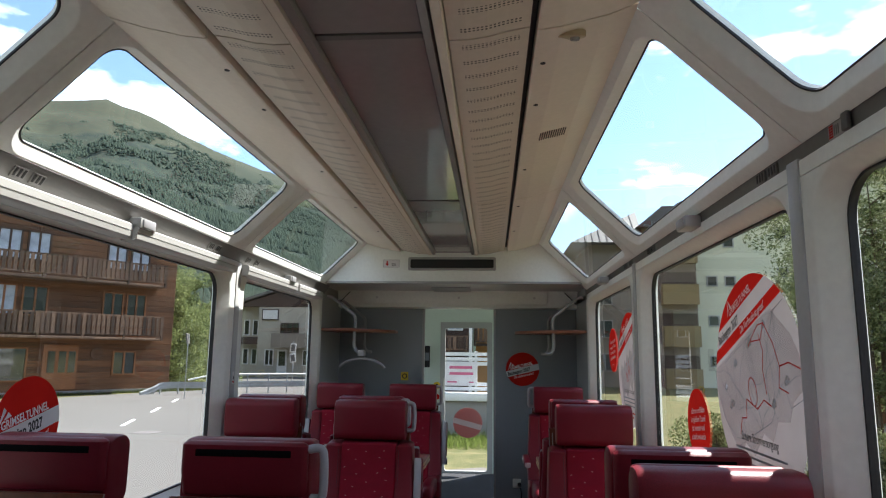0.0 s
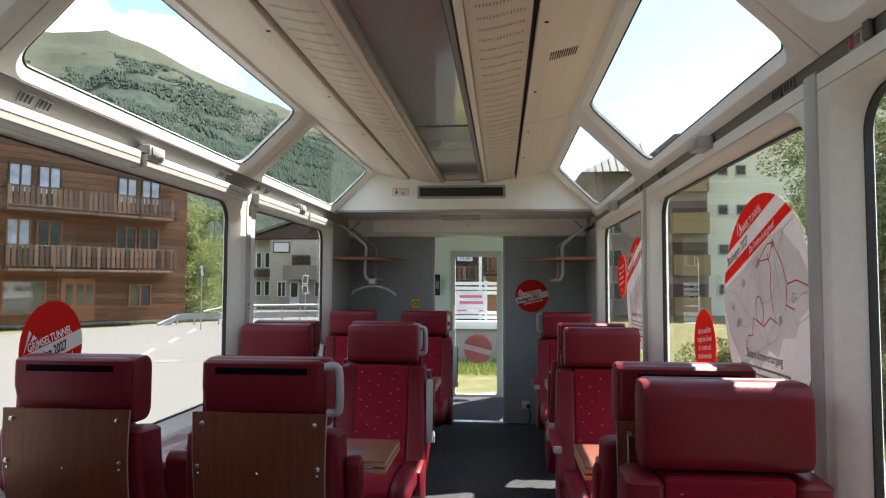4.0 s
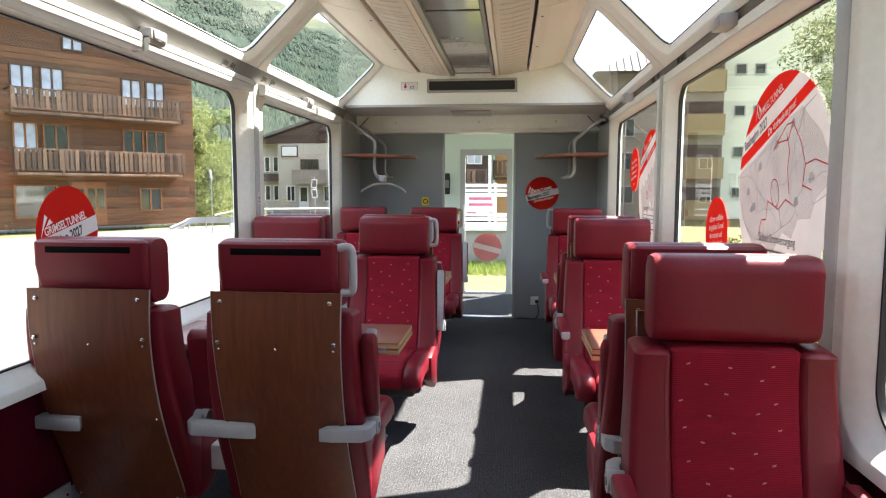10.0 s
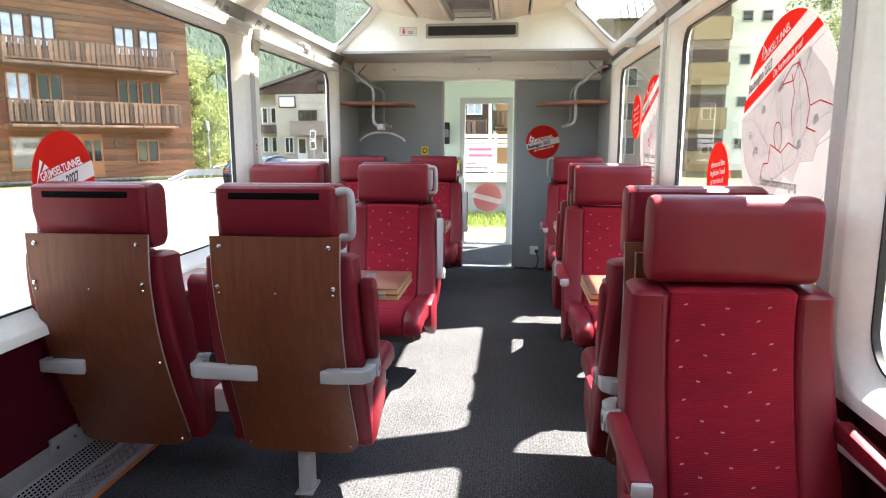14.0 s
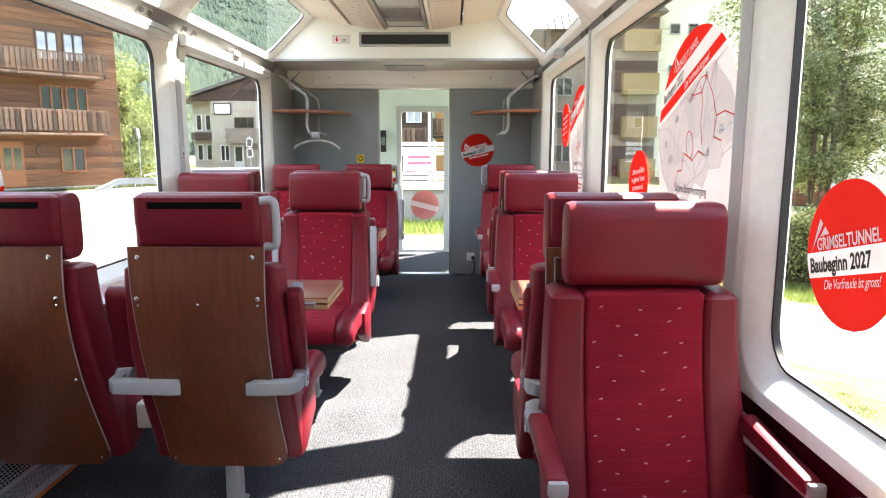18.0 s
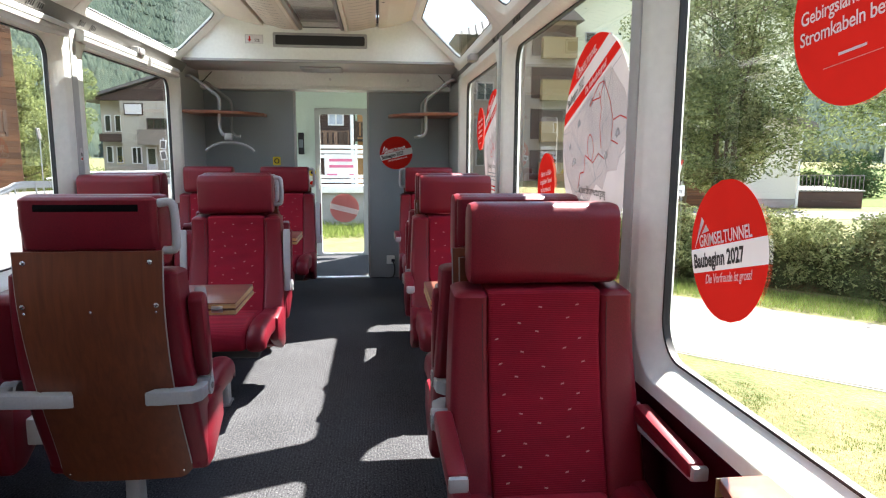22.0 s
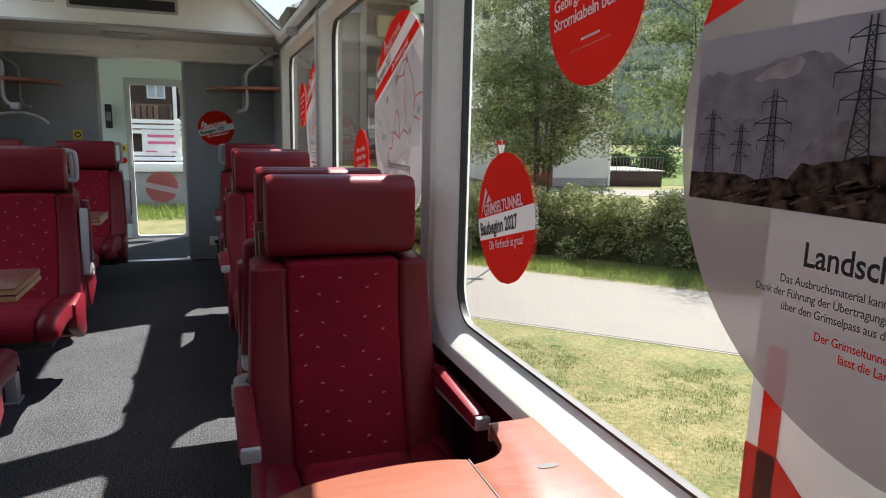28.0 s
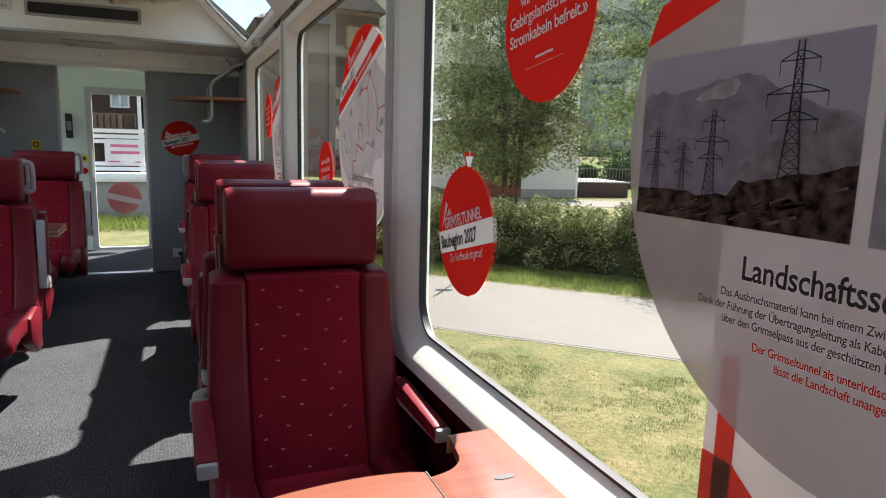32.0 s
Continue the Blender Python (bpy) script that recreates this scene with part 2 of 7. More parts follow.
VESTIBULE = mat("pale_green_lacquer", (0.66, 0.765, 0.69), 0.4, vary=0.05, scale=2, grain=50, bump=0.02)
POST_GREY = mat("light_grey_lacquer", (0.43, 0.44, 0.43), 0.42, vary=0.06, scale=3, grain=60, bump=0.03)
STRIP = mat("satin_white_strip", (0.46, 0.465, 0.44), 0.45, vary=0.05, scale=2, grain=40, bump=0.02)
SOFFIT = mat("pale_soffit", (0.52, 0.52, 0.49), 0.45, vary=0.06, scale=2, grain=60, bump=0.03)
VENT_GREY = mat("vent_slot_grey", (0.10, 0.098, 0.092), 0.6, vary=0.1, bump=0)
GREY_WALL = mat("blue_grey_laminate", (0.235, 0.262, 0.270), 0.45, vary=0.08, scale=2, grain=80, bump=0.04)
GREY_SIDE = mat("pale_grey_laminate", (0.34, 0.36, 0.36), 0.45, vary=0.06, scale=2, grain=80, bump=0.03)
DARK = mat("black_rubber", (0.015, 0.015, 0.016), 0.6, vary=0.2, bump=0.1)
SLOT = mat("black_slot", (0.004, 0.004, 0.004), 0.95, vary=0.1, bump=0, spec=0.05)
WINE = mat("wine_carpet_wall", (0.050, 0.0024, 0.009), 0.95, vary=0.25, grain=300, bump=0.4, spec=0.06)
ALU = mat("brushed_aluminium", (0.60, 0.60, 0.59), 0.32, 0.9, vary=0.08, scale=4, grain=90, bump=0.03)
DARK_ALU = mat("dull_aluminium", (0.36, 0.36, 0.36), 0.36, 0.85, vary=0.15, scale=5, grain=90, bump=0.05)
HEATER_ALU = mat("satin_aluminium", (0.40, 0.41, 0.43), 0.42, 0.6, vary=0.12, scale=5, grain=90, bump=0.04)
CHROME = mat("polished_steel", (0.7, 0.7, 0.7), 0.15, 1.0, vary=0.05, bump=0)
CARPET = carpet_mat()
VENEER = wood_mat("cherry_veneer", (0.090, 0.0215, 0.0075), (0.17, 0.046, 0.016), 2, rough=0.45)
TABLE_WOOD = wood_mat("table_veneer", (0.155, 0.050, 0.031), (0.235, 0.086, 0.055), 0, rough=0.3)
PLY = wood_mat("plywood_edge", (0.40, 0.25, 0.11), (0.58, 0.40, 0.20), 0)
SHELF_WOOD = wood_mat("shelf_veneer", (0.17, 0.055, 0.025), (0.29, 0.10, 0.05), 0)
GLASS = glass_mat("window_glass", (0.94, 0.96, 0.94))
ROOF_GLASS = glass_mat("roof_glass", (0.94, 0.97, 0.96))
RED_FILM = translucent_mat("red_sticker", (0.58, 0.022, 0.016), 0.10)
WHITE_FILM = translucent_mat("white_sticker", (0.74, 0.72, 0.72), 0.10)
WHITE_INK = mat("white_ink", (0.85, 0.83, 0.83), 0.5, vary=0.02, bump=0)
BLACK_INK = mat("black_ink", (0.02, 0.02, 0.02), 0.5, vary=0.05, bump=0)
YELLOW = mat("yellow_sticker", (0.75, 0.55, 0.04), 0.5, vary=0.05, bump=0)


# ---- building helpers ----
def part(name, bm, material, parent=None, label="", smooth=True, kind=""):
    """One mesh object, under a thing or on its own."""
    me = bpy.data.meshes.new(name)
    bm.normal_update()
    bm.to_mesh(me)
    bm.free()
    for m in material if isinstance(material, (list, tuple)) else [material]:
        me.materials.append(m)
    if smooth:
        me.shade_smooth()
        me.set_sharp_from_angle(angle=radians(38))
    ob = new(name, me)
    if parent:
        ob.parent = parent
    return tagged(ob, label, kind=kind)


def empty(name, label, category, group="", kind="", at=None):
    ob = new(name)
    ob.empty_display_size = 0.1
    if at is not None:
        ob.matrix_basis = at
    return tagged(ob, label, category, group, kind)


def box(x0, x1, y0, y1, z0, z1, r=0.0, seg=2, bm=None):
    bm2 = bmesh.new()
    bmesh.ops.create_cube(bm2, size=1.0)
    for v in bm2.verts:
        v.co = Vector((x0 + (v.co.x + 0.5) * (x1 - x0), y0 + (v.co.y + 0.5) * (y1 - y0), z0 + (v.co.z + 0.5) * (z1 - z0)))
    if r:
        bmesh.ops.bevel(bm2, geom=bm2.edges[:], offset=r, segments=seg, profile=0.5, affect="EDGES")
    return join(bm, bm2)


def join(bm, other, m=None):
    """Adds the second bmesh to the first."""
    if m is not None:
        bmesh.ops.transform(other, matrix=m, verts=other.verts)
    if bm is None:
        return other
    me = bpy.data.meshes.new("tmp")
    other.to_mesh(me)
    other.free()
    bm.from_mesh(me)
    bpy.data.meshes.remove(me)
    return bm


def loft(rings, closed=True, caps=True, bm=None):
    """A skin over rings of equally many points."""
    bm = bm or bmesh.new()
    rows = [[bm.verts.new(p) for p in ring] for ring in rings]
    k = len(rows[0])
    for a, b in zip(rows, rows[1:]):
        for i in range(k if closed else k - 1):
            j = (i + 1) % k
            bm.faces.new((a[i], a[j], b[j], b[i]))
    if caps and closed:
        bm.faces.new(rows[0][::-1])
        bm.faces.new(rows[-1])
    bmesh.ops.recalc_face_normals(bm, faces=bm.faces)
    return bm


def rounded(w, h, r, seg=4):
    """A rounded rectangle about the origin, anticlockwise."""
    r = min(r, w / 2 - 1e-4, h / 2 - 1e-4)
    pts = []
    for cx, cy, a0 in ((w / 2 - r, h / 2 - r, 0), (-w / 2 + r, h / 2 - r, 90), (-w / 2 + r, -h / 2 + r, 180), (w / 2 - r, -h / 2 + r, 270)):
        for i in range(seg + 1):
            a = radians(a0 + 90 * i / seg)
            pts.append((cx + r * math.cos(a), cy + r * math.sin(a)))
    return pts


def cushion(path, widths, thick, r, seg=4, bm=None):
    """A padded slab along a line of (y, z): its front face looks to -y or, lying, up."""
    n = len(path)
    rings = []
    tang = []
    for i in range(n):
        a, b = Vector(path[max(0, i - 1)]), Vector(path[min(n - 1, i + 1)])
        tang.append((b - a).normalized())
    e = r * 0.6
    seq = [(Vector(path[0]) - tang[0] * 0, 0, r * 0.9)]
    seq += [(Vector(path[0]) + tang[0] * e * 0.4, 0, r * 0.35), (Vector(path[0]) + tang[0] * e, 0, 0.0)]
    seq += [(Vector(path[i]), i, 0.0) for i in range(1, n - 1)]
    seq += [(Vector(path[-1]) - tang[-1] * e, n - 1, 0.0), (Vector(path[-1]) - tang[-1] * e * 0.4, n - 1, r * 0.35), (Vector(path[-1]), n - 1, r * 0.9)]
    for c, i, inset in seq:
        w = (widths[i] if isinstance(widths, (list, tuple)) else widths) - 2 * inset
        t = (thick[i] if isinstance(thick, (list, tuple)) else thick) - 2 * inset
        nrm = Vector((tang[i].y, -tang[i].x))
        rings.append([(px, c.x + nrm.x * py, c.y + nrm.y * py) for px, py in rounded(max(w, 0.01), max(t, 0.006), r, seg)])
    return loft(rings, bm=bm)


def tube(points, radius, sides=8, bm=None, caps=True):
    """A round bar along points."""
    pts = [Vector(p) for p in points]
    rings = []
    up = Vector((0.13, 0.21, 1)).normalized()
    for i, p in enumerate(pts):
        d = (pts[min(i + 1, len(pts) - 1)] - pts[max(i - 1, 0)]).normalized()
        if abs(d.dot(up)) > 0.95:
            up = Vector((1, 0.1, 0.05)).normalized()
        a = d.cross(up).normalized()
        b = a.cross(d)
        up = b
        rad = radius[i] if isinstance(radius, (list, tuple)) else radius
        rings.append([p + (a * math.cos(t) + b * math.sin(t)) * rad for t in (2 * math.pi * k / sides for k in range(sides))])
    return loft(rings, caps=caps, bm=bm)


def prism(profile, x0, x1, axis="x", bm=None, r=0.0):
    """A profile pushed along an axis: (y, z) along x, (x, z) along y, (x, y) along z."""
    def place(p, q):
        return {"x": (q, p[0], p[1]), "y": (p[0], q, p[1]), "z": (p[0], p[1], q)}[axis]
    bm2 = loft([[place(p, x0) for p in profile], [place(p, x1) for p in profile]])
    if r:
        bmesh.ops.bevel(bm2, geom=bm2.edges[:], offset=r, segments=2, profile=0.5, affect="EDGES")
    return join(bm, bm2)


def disc(cx, cy, rx, ry, n=48):
    return [(cx + rx * math.cos(2 * math.pi * i / n), cy + ry * math.sin(2 * math.pi * i / n)) for i in range(n)]


def smoothed(points, steps=5):
    """A soft line through points."""
    pts = [Vector(p) for p in points]
    out = []
    for i in range(len(pts) - 1):
        p0, p1, p2, p3 = pts[max(i - 1, 0)], pts[i], pts[i + 1], pts[min(i + 2, len(pts) - 1)]
        for k in range(steps):
            t = k / steps
            out.append(0.5 * (2 * p1 + (p2 - p0) * t + (2 * p0 - 5 * p1 + 4 * p2 - p3) * t * t + (3 * p1 - p0 - 3 * p2 + p3) * t ** 3))
    return out + [pts[-1]]


# ---- the coach ----
GROUND = -0.62
X_IN, X_GLASS, X_OUT = 1.235, 1.30, 1.33
Y_BACK, Y_END = -4.6, 6.675
WINDOWS_LEFT = [(-4.42, -2.64), (-2.32, -0.54), (-0.22, 1.28), (1.58, 3.66), (4.03, 5.76)]
POSTS_LEFT = [-4.6, -2.48, -0.38, 1.43, 3.845, 5.95]
WINDOWS = [(-4.42, -2.64), (-2.32, -0.54), (-0.22, 1.565), (1.835, 3.66), (4.03, 5.74)]
PANES = [(-4.42, -2.70), (-2.38, -0.60), (-0.33, 1.53), (1.77, 3.60), (3.94, 5.66)]
PANES_LEFT = [(-4.42, -2.70), (-2.38, -0.60), (-0.33, 1.535), (1.77, 3.63), (3.92, 5.72)]
POSTS = [-4.6, -2.48, -0.38, 1.72, 3.845, 5.95]
Z_SILL, Z_TOP = 0.755, 1.925


def window_ring(y0, y1, z0, z1, oy0, oy1, oz0, oz1, side):
    """A lining with a rounded, splayed opening in a side wall."""
    def rect(a0, a1, b0, b1, r, x):
        cy, cz = (a0 + a1) / 2, (b0 + b1) / 2
        return [(side * x, cy + p, cz + q) for p, q in rounded(a1 - a0, b1 - b0, r, 8)]
    rings = [rect(oy0, oy1, oz0, oz1, 0.001, X_OUT), rect(oy0, oy1, oz0, oz1, 0.001, X_IN),
             rect(y0 - 0.075, y1 + 0.075, z0 - 0.062, z1 + 0.04, 0.15, X_IN), rect(y0 - 0.068, y1 + 0.068, z0 - 0.055, z1 + 0.034, 0.15, X_IN + 0.004),
             rect(y0, y1, z0, z1, 0.11, X_GLASS - 0.008), rect(y0, y1, z0, z1, 0.11, X_GLASS + 0.009), rect(y0 - 0.03, y1 + 0.03, z0 - 0.03, z1 + 0.03, 0.13, X_OUT)]
    rings.append(rings[0])
    return loft(rings, caps=False)


def coach_side(side, tag):
    wins, posts = (WINDOWS, POSTS) if side > 0 else (WINDOWS_LEFT, POSTS_LEFT)
    wall = tagged(part("wall_" + tag, box(min(side * 1.285, side * X_OUT), max(side * 1.285, side * X_OUT), Y_BACK, Y_END, -0.25, 0.66), WINE, smooth=False),
                  "wine-red carpeted lower side wall of a rail coach", "wall", kind="structure")
    # out of view: closed panel instead of windows, added to cut side light
    if side < 0:
        tagged(part("wall_panel_left", box(-X_OUT, -X_IN, Y_BACK, 1.395, 0.66, 1.965), GREY_SIDE, smooth=False), "unseen pale grey side panel added to block light", "wall", kind="structure")
    for i, (y0, y1) in enumerate(wins):
        if side < 0 and y0 < 1.0:
            continue
        win = empty("window_%s_%d" % (tag, i + 1), "wide panorama window in a white rounded lining", "window", kind="structure")
        part("lining", window_ring(y0, y1, Z_SILL, Z_TOP, posts[i] + 0.035, posts[i + 1] - 0.035, 0.66, 1.965, side), SHELL, win)
        bm = loft([[(side * x, (y0 + y1) / 2 + p, (Z_SILL + Z_TOP) / 2 + q) for p, q in rounded(y1 - y0 - d, Z_TOP - Z_SILL - d, 0.11, 8)]
                   for x, d in ((X_GLASS - 0.012, -0.002), (X_GLASS - 0.012, 0.012), (X_GLASS, 0.012), (X_GLASS, -0.002), (X_GLASS - 0.012, -0.002))], caps=False)
        part("gasket", bm, DARK, win)
        bm = loft([[(side * x, (y0 + y1) / 2 + p, (Z_SILL + Z_TOP) / 2 + q) for p, q in rounded(y1 - y0 - d, Z_TOP - Z_SILL - d, 0.11, 8)]
                   for x, d in ((X_GLASS + 0.002, -0.002), (X_GLASS + 0.002, 0.006), (X_GLASS + 0.010, 0.006), (X_GLASS + 0.010, -0.002), (X_GLASS + 0.002, -0.002))], caps=False)
        part("outer_seal", bm, DARK, win, "black rubber outer seal")
        bm = bmesh.new()
        bm.faces.new([bm.verts.new((side * X_GLASS, y, z)) for y, z in ((y0, Z_SILL), (y1, Z_SILL), (y1, Z_TOP), (y0, Z_TOP))])
        g = part("pane", bm, GLASS, win, "clear safety glass", smooth=False)
        g.visible_shadow = False
    for k, (y0, y1) in enumerate(((5.916, Y_END), (Y_BACK, posts[0] + 0.034))):
        a, b = sorted((side * X_IN, side * X_OUT))
        tagged(part("wall_end_%s_%d" % (tag, k + 1), box(a, b, y0, y1, 0.66, 2.015), GREY_SIDE, smooth=False), "pale grey side panel beside the bulkhead", "wall", kind="structure")
    for y in posts[1:-1]:
        post = part("window_post", box(min(side * (X_IN - 0.006), side * X_OUT), max(side * (X_IN - 0.006), side * X_OUT), y - 0.035, y + 0.035, 0.66, 2.02, 0.004), POST_GREY)
        tagged(post, "narrow grey window post of a rail coach", "post", "window posts", "structure")
    # white strips over the windows
    a, b = sorted((side * (X_IN + 0.02), side * X_OUT))
    tagged(part("wall_header_" + tag, box(a, b, Y_BACK, Y_END, 2.015, 2.06), GREY_TRIM, smooth=False), "grey header band above the windows", "wall", kind="structure")
    if side > 0:
        a, b = sorted((side * X_IN, side * X_OUT))
        tagged(part("wall_band_" + tag, box(a, b, Y_BACK, Y_END, 1.968, 2.012), SHELL, smooth=False), "white band above the windows", "wall", kind="structure")
        return
    for i, (y0, y1) in enumerate(wins):
        cuts = [posts[i] + 0.04, y0 + 0.98, y1 + 0.10] if i < 4 else [posts[i] + 0.04, y0 + 0.98, y1 + 0.02]
        for a0, a1 in zip(cuts, cuts[1:]):
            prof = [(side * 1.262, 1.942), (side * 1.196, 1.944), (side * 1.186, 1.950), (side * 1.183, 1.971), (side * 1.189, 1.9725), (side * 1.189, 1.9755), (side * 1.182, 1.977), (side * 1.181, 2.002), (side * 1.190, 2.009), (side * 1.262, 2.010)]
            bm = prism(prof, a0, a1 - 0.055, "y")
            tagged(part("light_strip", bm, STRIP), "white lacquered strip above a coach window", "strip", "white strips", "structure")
            bm = box(*sorted((side * 1.205, side * 1.25)), a1 - 0.055, a1, 1.945, 2.01, 0.004)
            tagged(part("strip_bracket", bm, GREY_TRIM), "small grey bracket between white strips", "bracket", "strip brackets", "structure")


coach_side(1, "right")
coach_side(-1, "left")

tagged(part("floor", box(-X_OUT, X_OUT, Y_BACK, Y_END, -0.06, 0.0), CARPET, smooth=False), "dark grey speckled carpet on the coach floor", "floor", kind="structure")


# roof: slanted glazed shoulders
def shoulder(side, tag):
    lo, hi = (1.235, 2.055), (0.80, 2.475)
    d = Vector((hi[0] - lo[0], hi[1] - lo[1]))
    length = d.length
    d.normalize()
    nrm = Vector((-d.y, d.x)) * -1

    def at(u, y, h):
        return (side * (lo[0] + d.x * u + nrm.x * h), y, lo[1] + d.y * u + nrm.y * h)
    for i, (y0, y1) in enumerate(PANES if side > 0 else PANES_LEFT):
        o0 = POSTS[i] - 0.06
        o1 = POSTS[i + 1] - 0.06
        if i == 4:
            o1 = 5.88
        u0, u1 = (0.074, 0.540) if side > 0 else (0.094, 0.558)

        def rect(a0, a1, b0, b1, r, h):
            return [at((b0 + b1) / 2 + q, (a0 + a1) / 2 + p, h) for p, q in rounded(a1 - a0, b1 - b0, r, 7)]
        win = empty("roof_window_%s_%d" % (tag, i + 1), "slanted roof panorama window in a white rounded frame", "window", kind="structure")
        rings = [rect(o0, o1, 0, length, 0.001, 0.06), rect(o0 + 0.003, o1 - 0.003, 0, length, 0.001, 0.0),
                 rect(y0 - 0.045, y1 + 0.045, u0 - 0.035, u1 + 0.03, 0.10, 0.0), rect(y0 - 0.04, y1 + 0.04, u0 - 0.03, u1 + 0.026, 0.10, 0.004),
                 rect(y0, y1, u0, u1, 0.07, 0.035), rect(y0, y1, u0, u1, 0.07, 0.06)]
        rings.append(rings[0])
        part("frame", loft(rings, caps=False), SHELL, win)
        bm = loft([rect(y0 + e, y1 - e, u0 + e, u1 - e, 0.07, h) for e, h in ((-0.001, 0.035), (0.005, 0.035), (0.005, 0.042), (-0.001, 0.042), (-0.001, 0.035))], caps=False)
        part("gasket", bm, DARK, win)
        bm = bmesh.new()
        bm.faces.new([bm.verts.new(at(u, y, 0.042)) for u, y in ((u0, y0), (u0, y1), (u1, y1), (u1, y0))])
        part("pane", bm, ROOF_GLASS, win, "tinted roof glass", smooth=False).visible_shadow = False
    # grey handrail channel along the foot of the glass
    if side > 0:
        prof = [(1.246, 2.0135), (1.243, 2.018), (1.240, 2.060), (1.236, 2.072), (1.254, 2.072), (1.254, 2.0135)]
    else:
        prof = [(-1.254, 2.0135), (-1.2415, 2.0145), (-1.1935, 2.0915), (-1.196, 2.0965), (-1.254, 2.072)]
    tagged(part("cornice_" + tag, prism(prof, Y_BACK, 6.0, "y"), CORNICE), "grey cornice channel between window and roof glass", "cornice", kind="structure")


shoulder(1, "right")
shoulder(-1, "left")


def ceiling():
    """One mesh: the middle duct, perforated panels and plain outer panels."""
    bm = bmesh.new()

    def strip(prof, y0, y1, mat_index, up=0.05):
        before = len(bm.faces)
        outline = list(prof) + [(prof[-1][0], prof[-1][1] + up), (prof[0][0], prof[0][1] + up)]
        bm2 = prism(outline, y0, y1, "y")
        bm.faces.ensure_lookup_table()
        for f in bm2.faces:
            f.material_index = mat_index
        join(bm, bm2)
    c = 0.012
    cuts = [Y_BACK, -2.5, -0.4, 1.63, 3.74, 5.80]
    for a, b in zip(cuts, cuts[1:]):
        g = 0.004
        strip([(c - 0.160, 2.392), (c + 0.160, 2.392)], a + 0.02, b - 0.02, 2)
        strip([(c - 0.160, 2.388), (c + 0.160, 2.388)], b - 0.014, b + (0.014 if b < 5 else 0.0), 5)
        for s in (1, -1):
            strip([(c + s * 0.237, 2.372), (c + s * 0.29, 2.372), (c + s * 0.35, 2.380), (c + s * 0.41, 2.396), (c + s * 0.474, 2.408)][::s], a + g, b - g, 0)
            strip([(c + s * 0.496, 2.400), (c + s * 0.503, 2.398), (c + s * 0.57, 2.408), (c + s * 0.70, 2.44), (s * 0.80, 2.475)][::s], a + g, b - g, 1)
    for s in (1, -1):
        strip([(c + s * 0.163, 2.388), (c + s * 0.166, 2.372), (c + s * 0.190, 2.366), (c + s * 0.193, 2.385)][::s], Y_BACK, 5.80, 3)
        strip([(c + s * 0.197, 2.380), (c + s * 0.202, 2.366), (c + s * 0.228, 2.362), (c + s * 0.233, 2.372)][::s], Y_BACK, 5.80, 1)
        strip([(c + s * 0.477, 2.44), (c + s * 0.493, 2.44)][::s], Y_BACK, 5.80, 4)
    strip([(-0.82, 2.53), (0.82, 2.53)], Y_BACK, 5.9, 4)
    ob = part("ceiling", bm, [CEIL_PERF, CEIL, DUCT, DUCT_RAIL, DARK, VENT_GREY], smooth=False)
    tagged(ob, "cream perforated ceiling panels beside a grey middle duct", "ceiling", kind="structure")


CEIL = mat("cream_lacquer", (0.75, 0.68, 0.57), 0.42, vary=0.06, scale=2, grain=40, bump=0.03)
DUCT_RAIL = mat("satin_duct_rail", (0.30, 0.29, 0.275), 0.34, 0.35, vary=0.07, scale=4, grain=90, bump=0.03)
DUCT = mat("grey_duct_panel", (0.27, 0.26, 0.25), 0.14, coat=0.6, vary=0.06, scale=2, grain=30, bump=0.02)


def perforated():
    m = mat("perforated_cream", (0.66, 0.60, 0.495), 0.5, vary=0.06, scale=2, grain=40, bump=0)
    n, l, b = node_group(m)
    co = n.new("ShaderNodeTexCoord")
    sp = n.new("ShaderNodeSeparateXYZ")
    l.new(co.outputs["Object"], sp.inputs[0])

    def cell(sock, period, duty):
        mo = n.new("ShaderNodeMath")
        mo.operation = "PINGPONG"
        mo.inputs[1].default_value = period / 2
        l.new(sock, mo.inputs[0])
        lt = n.new("ShaderNodeMath")
        lt.operation = "LESS_THAN"
        lt.inputs[1].default_value = duty
        l.new(mo.outputs[0], lt.inputs[0])
        return lt.outputs[0]

    def both(a, c):
        mu = n.new("ShaderNodeMath")
        mu.operation = "MULTIPLY"
        l.new(a, mu.inputs[0])
        l.new(c, mu.inputs[1])
        return mu.outputs[0]
    rows = cell(sp.outputs[1], 0.105, 0.014)
    dots = both(cell(sp.outputs[1], 0.0140, 0.0035), cell(sp.outputs[0], 0.012, 0.0032))
    middle = n.new("ShaderNodeMath")
    middle.operation = "SUBTRACT"
    middle.inputs[1].default_value = 0.012
    l.new(sp.outputs[0], middle.inputs[0])
    away = n.new("ShaderNodeMath")
    away.operation = "ABSOLUTE"
    l.new(middle.outputs[0], away.inputs[0])
    field = n.new("ShaderNodeMath")
    field.operation = "COMPARE"
    field.inputs[1].default_value = 0.362
    field.inputs[2].default_value = 0.088
    l.new(away.outputs[0], field.inputs[0])
    fac = both(both(rows, dots), field.outputs[0])
    mx = n.new("ShaderNodeMix")
    mx.data_type = "RGBA"
    src = b.inputs["Base Color"].links[0].from_socket
    l.new(src, mx.inputs[6])
    mx.inputs[7].default_value = (0.03, 0.026, 0.02, 1)
    l.new(fac, mx.inputs[0])
    l.new(mx.outputs[2], b.inputs["Base Color"])
    return m


CEIL_PERF = perforated()
ceiling()


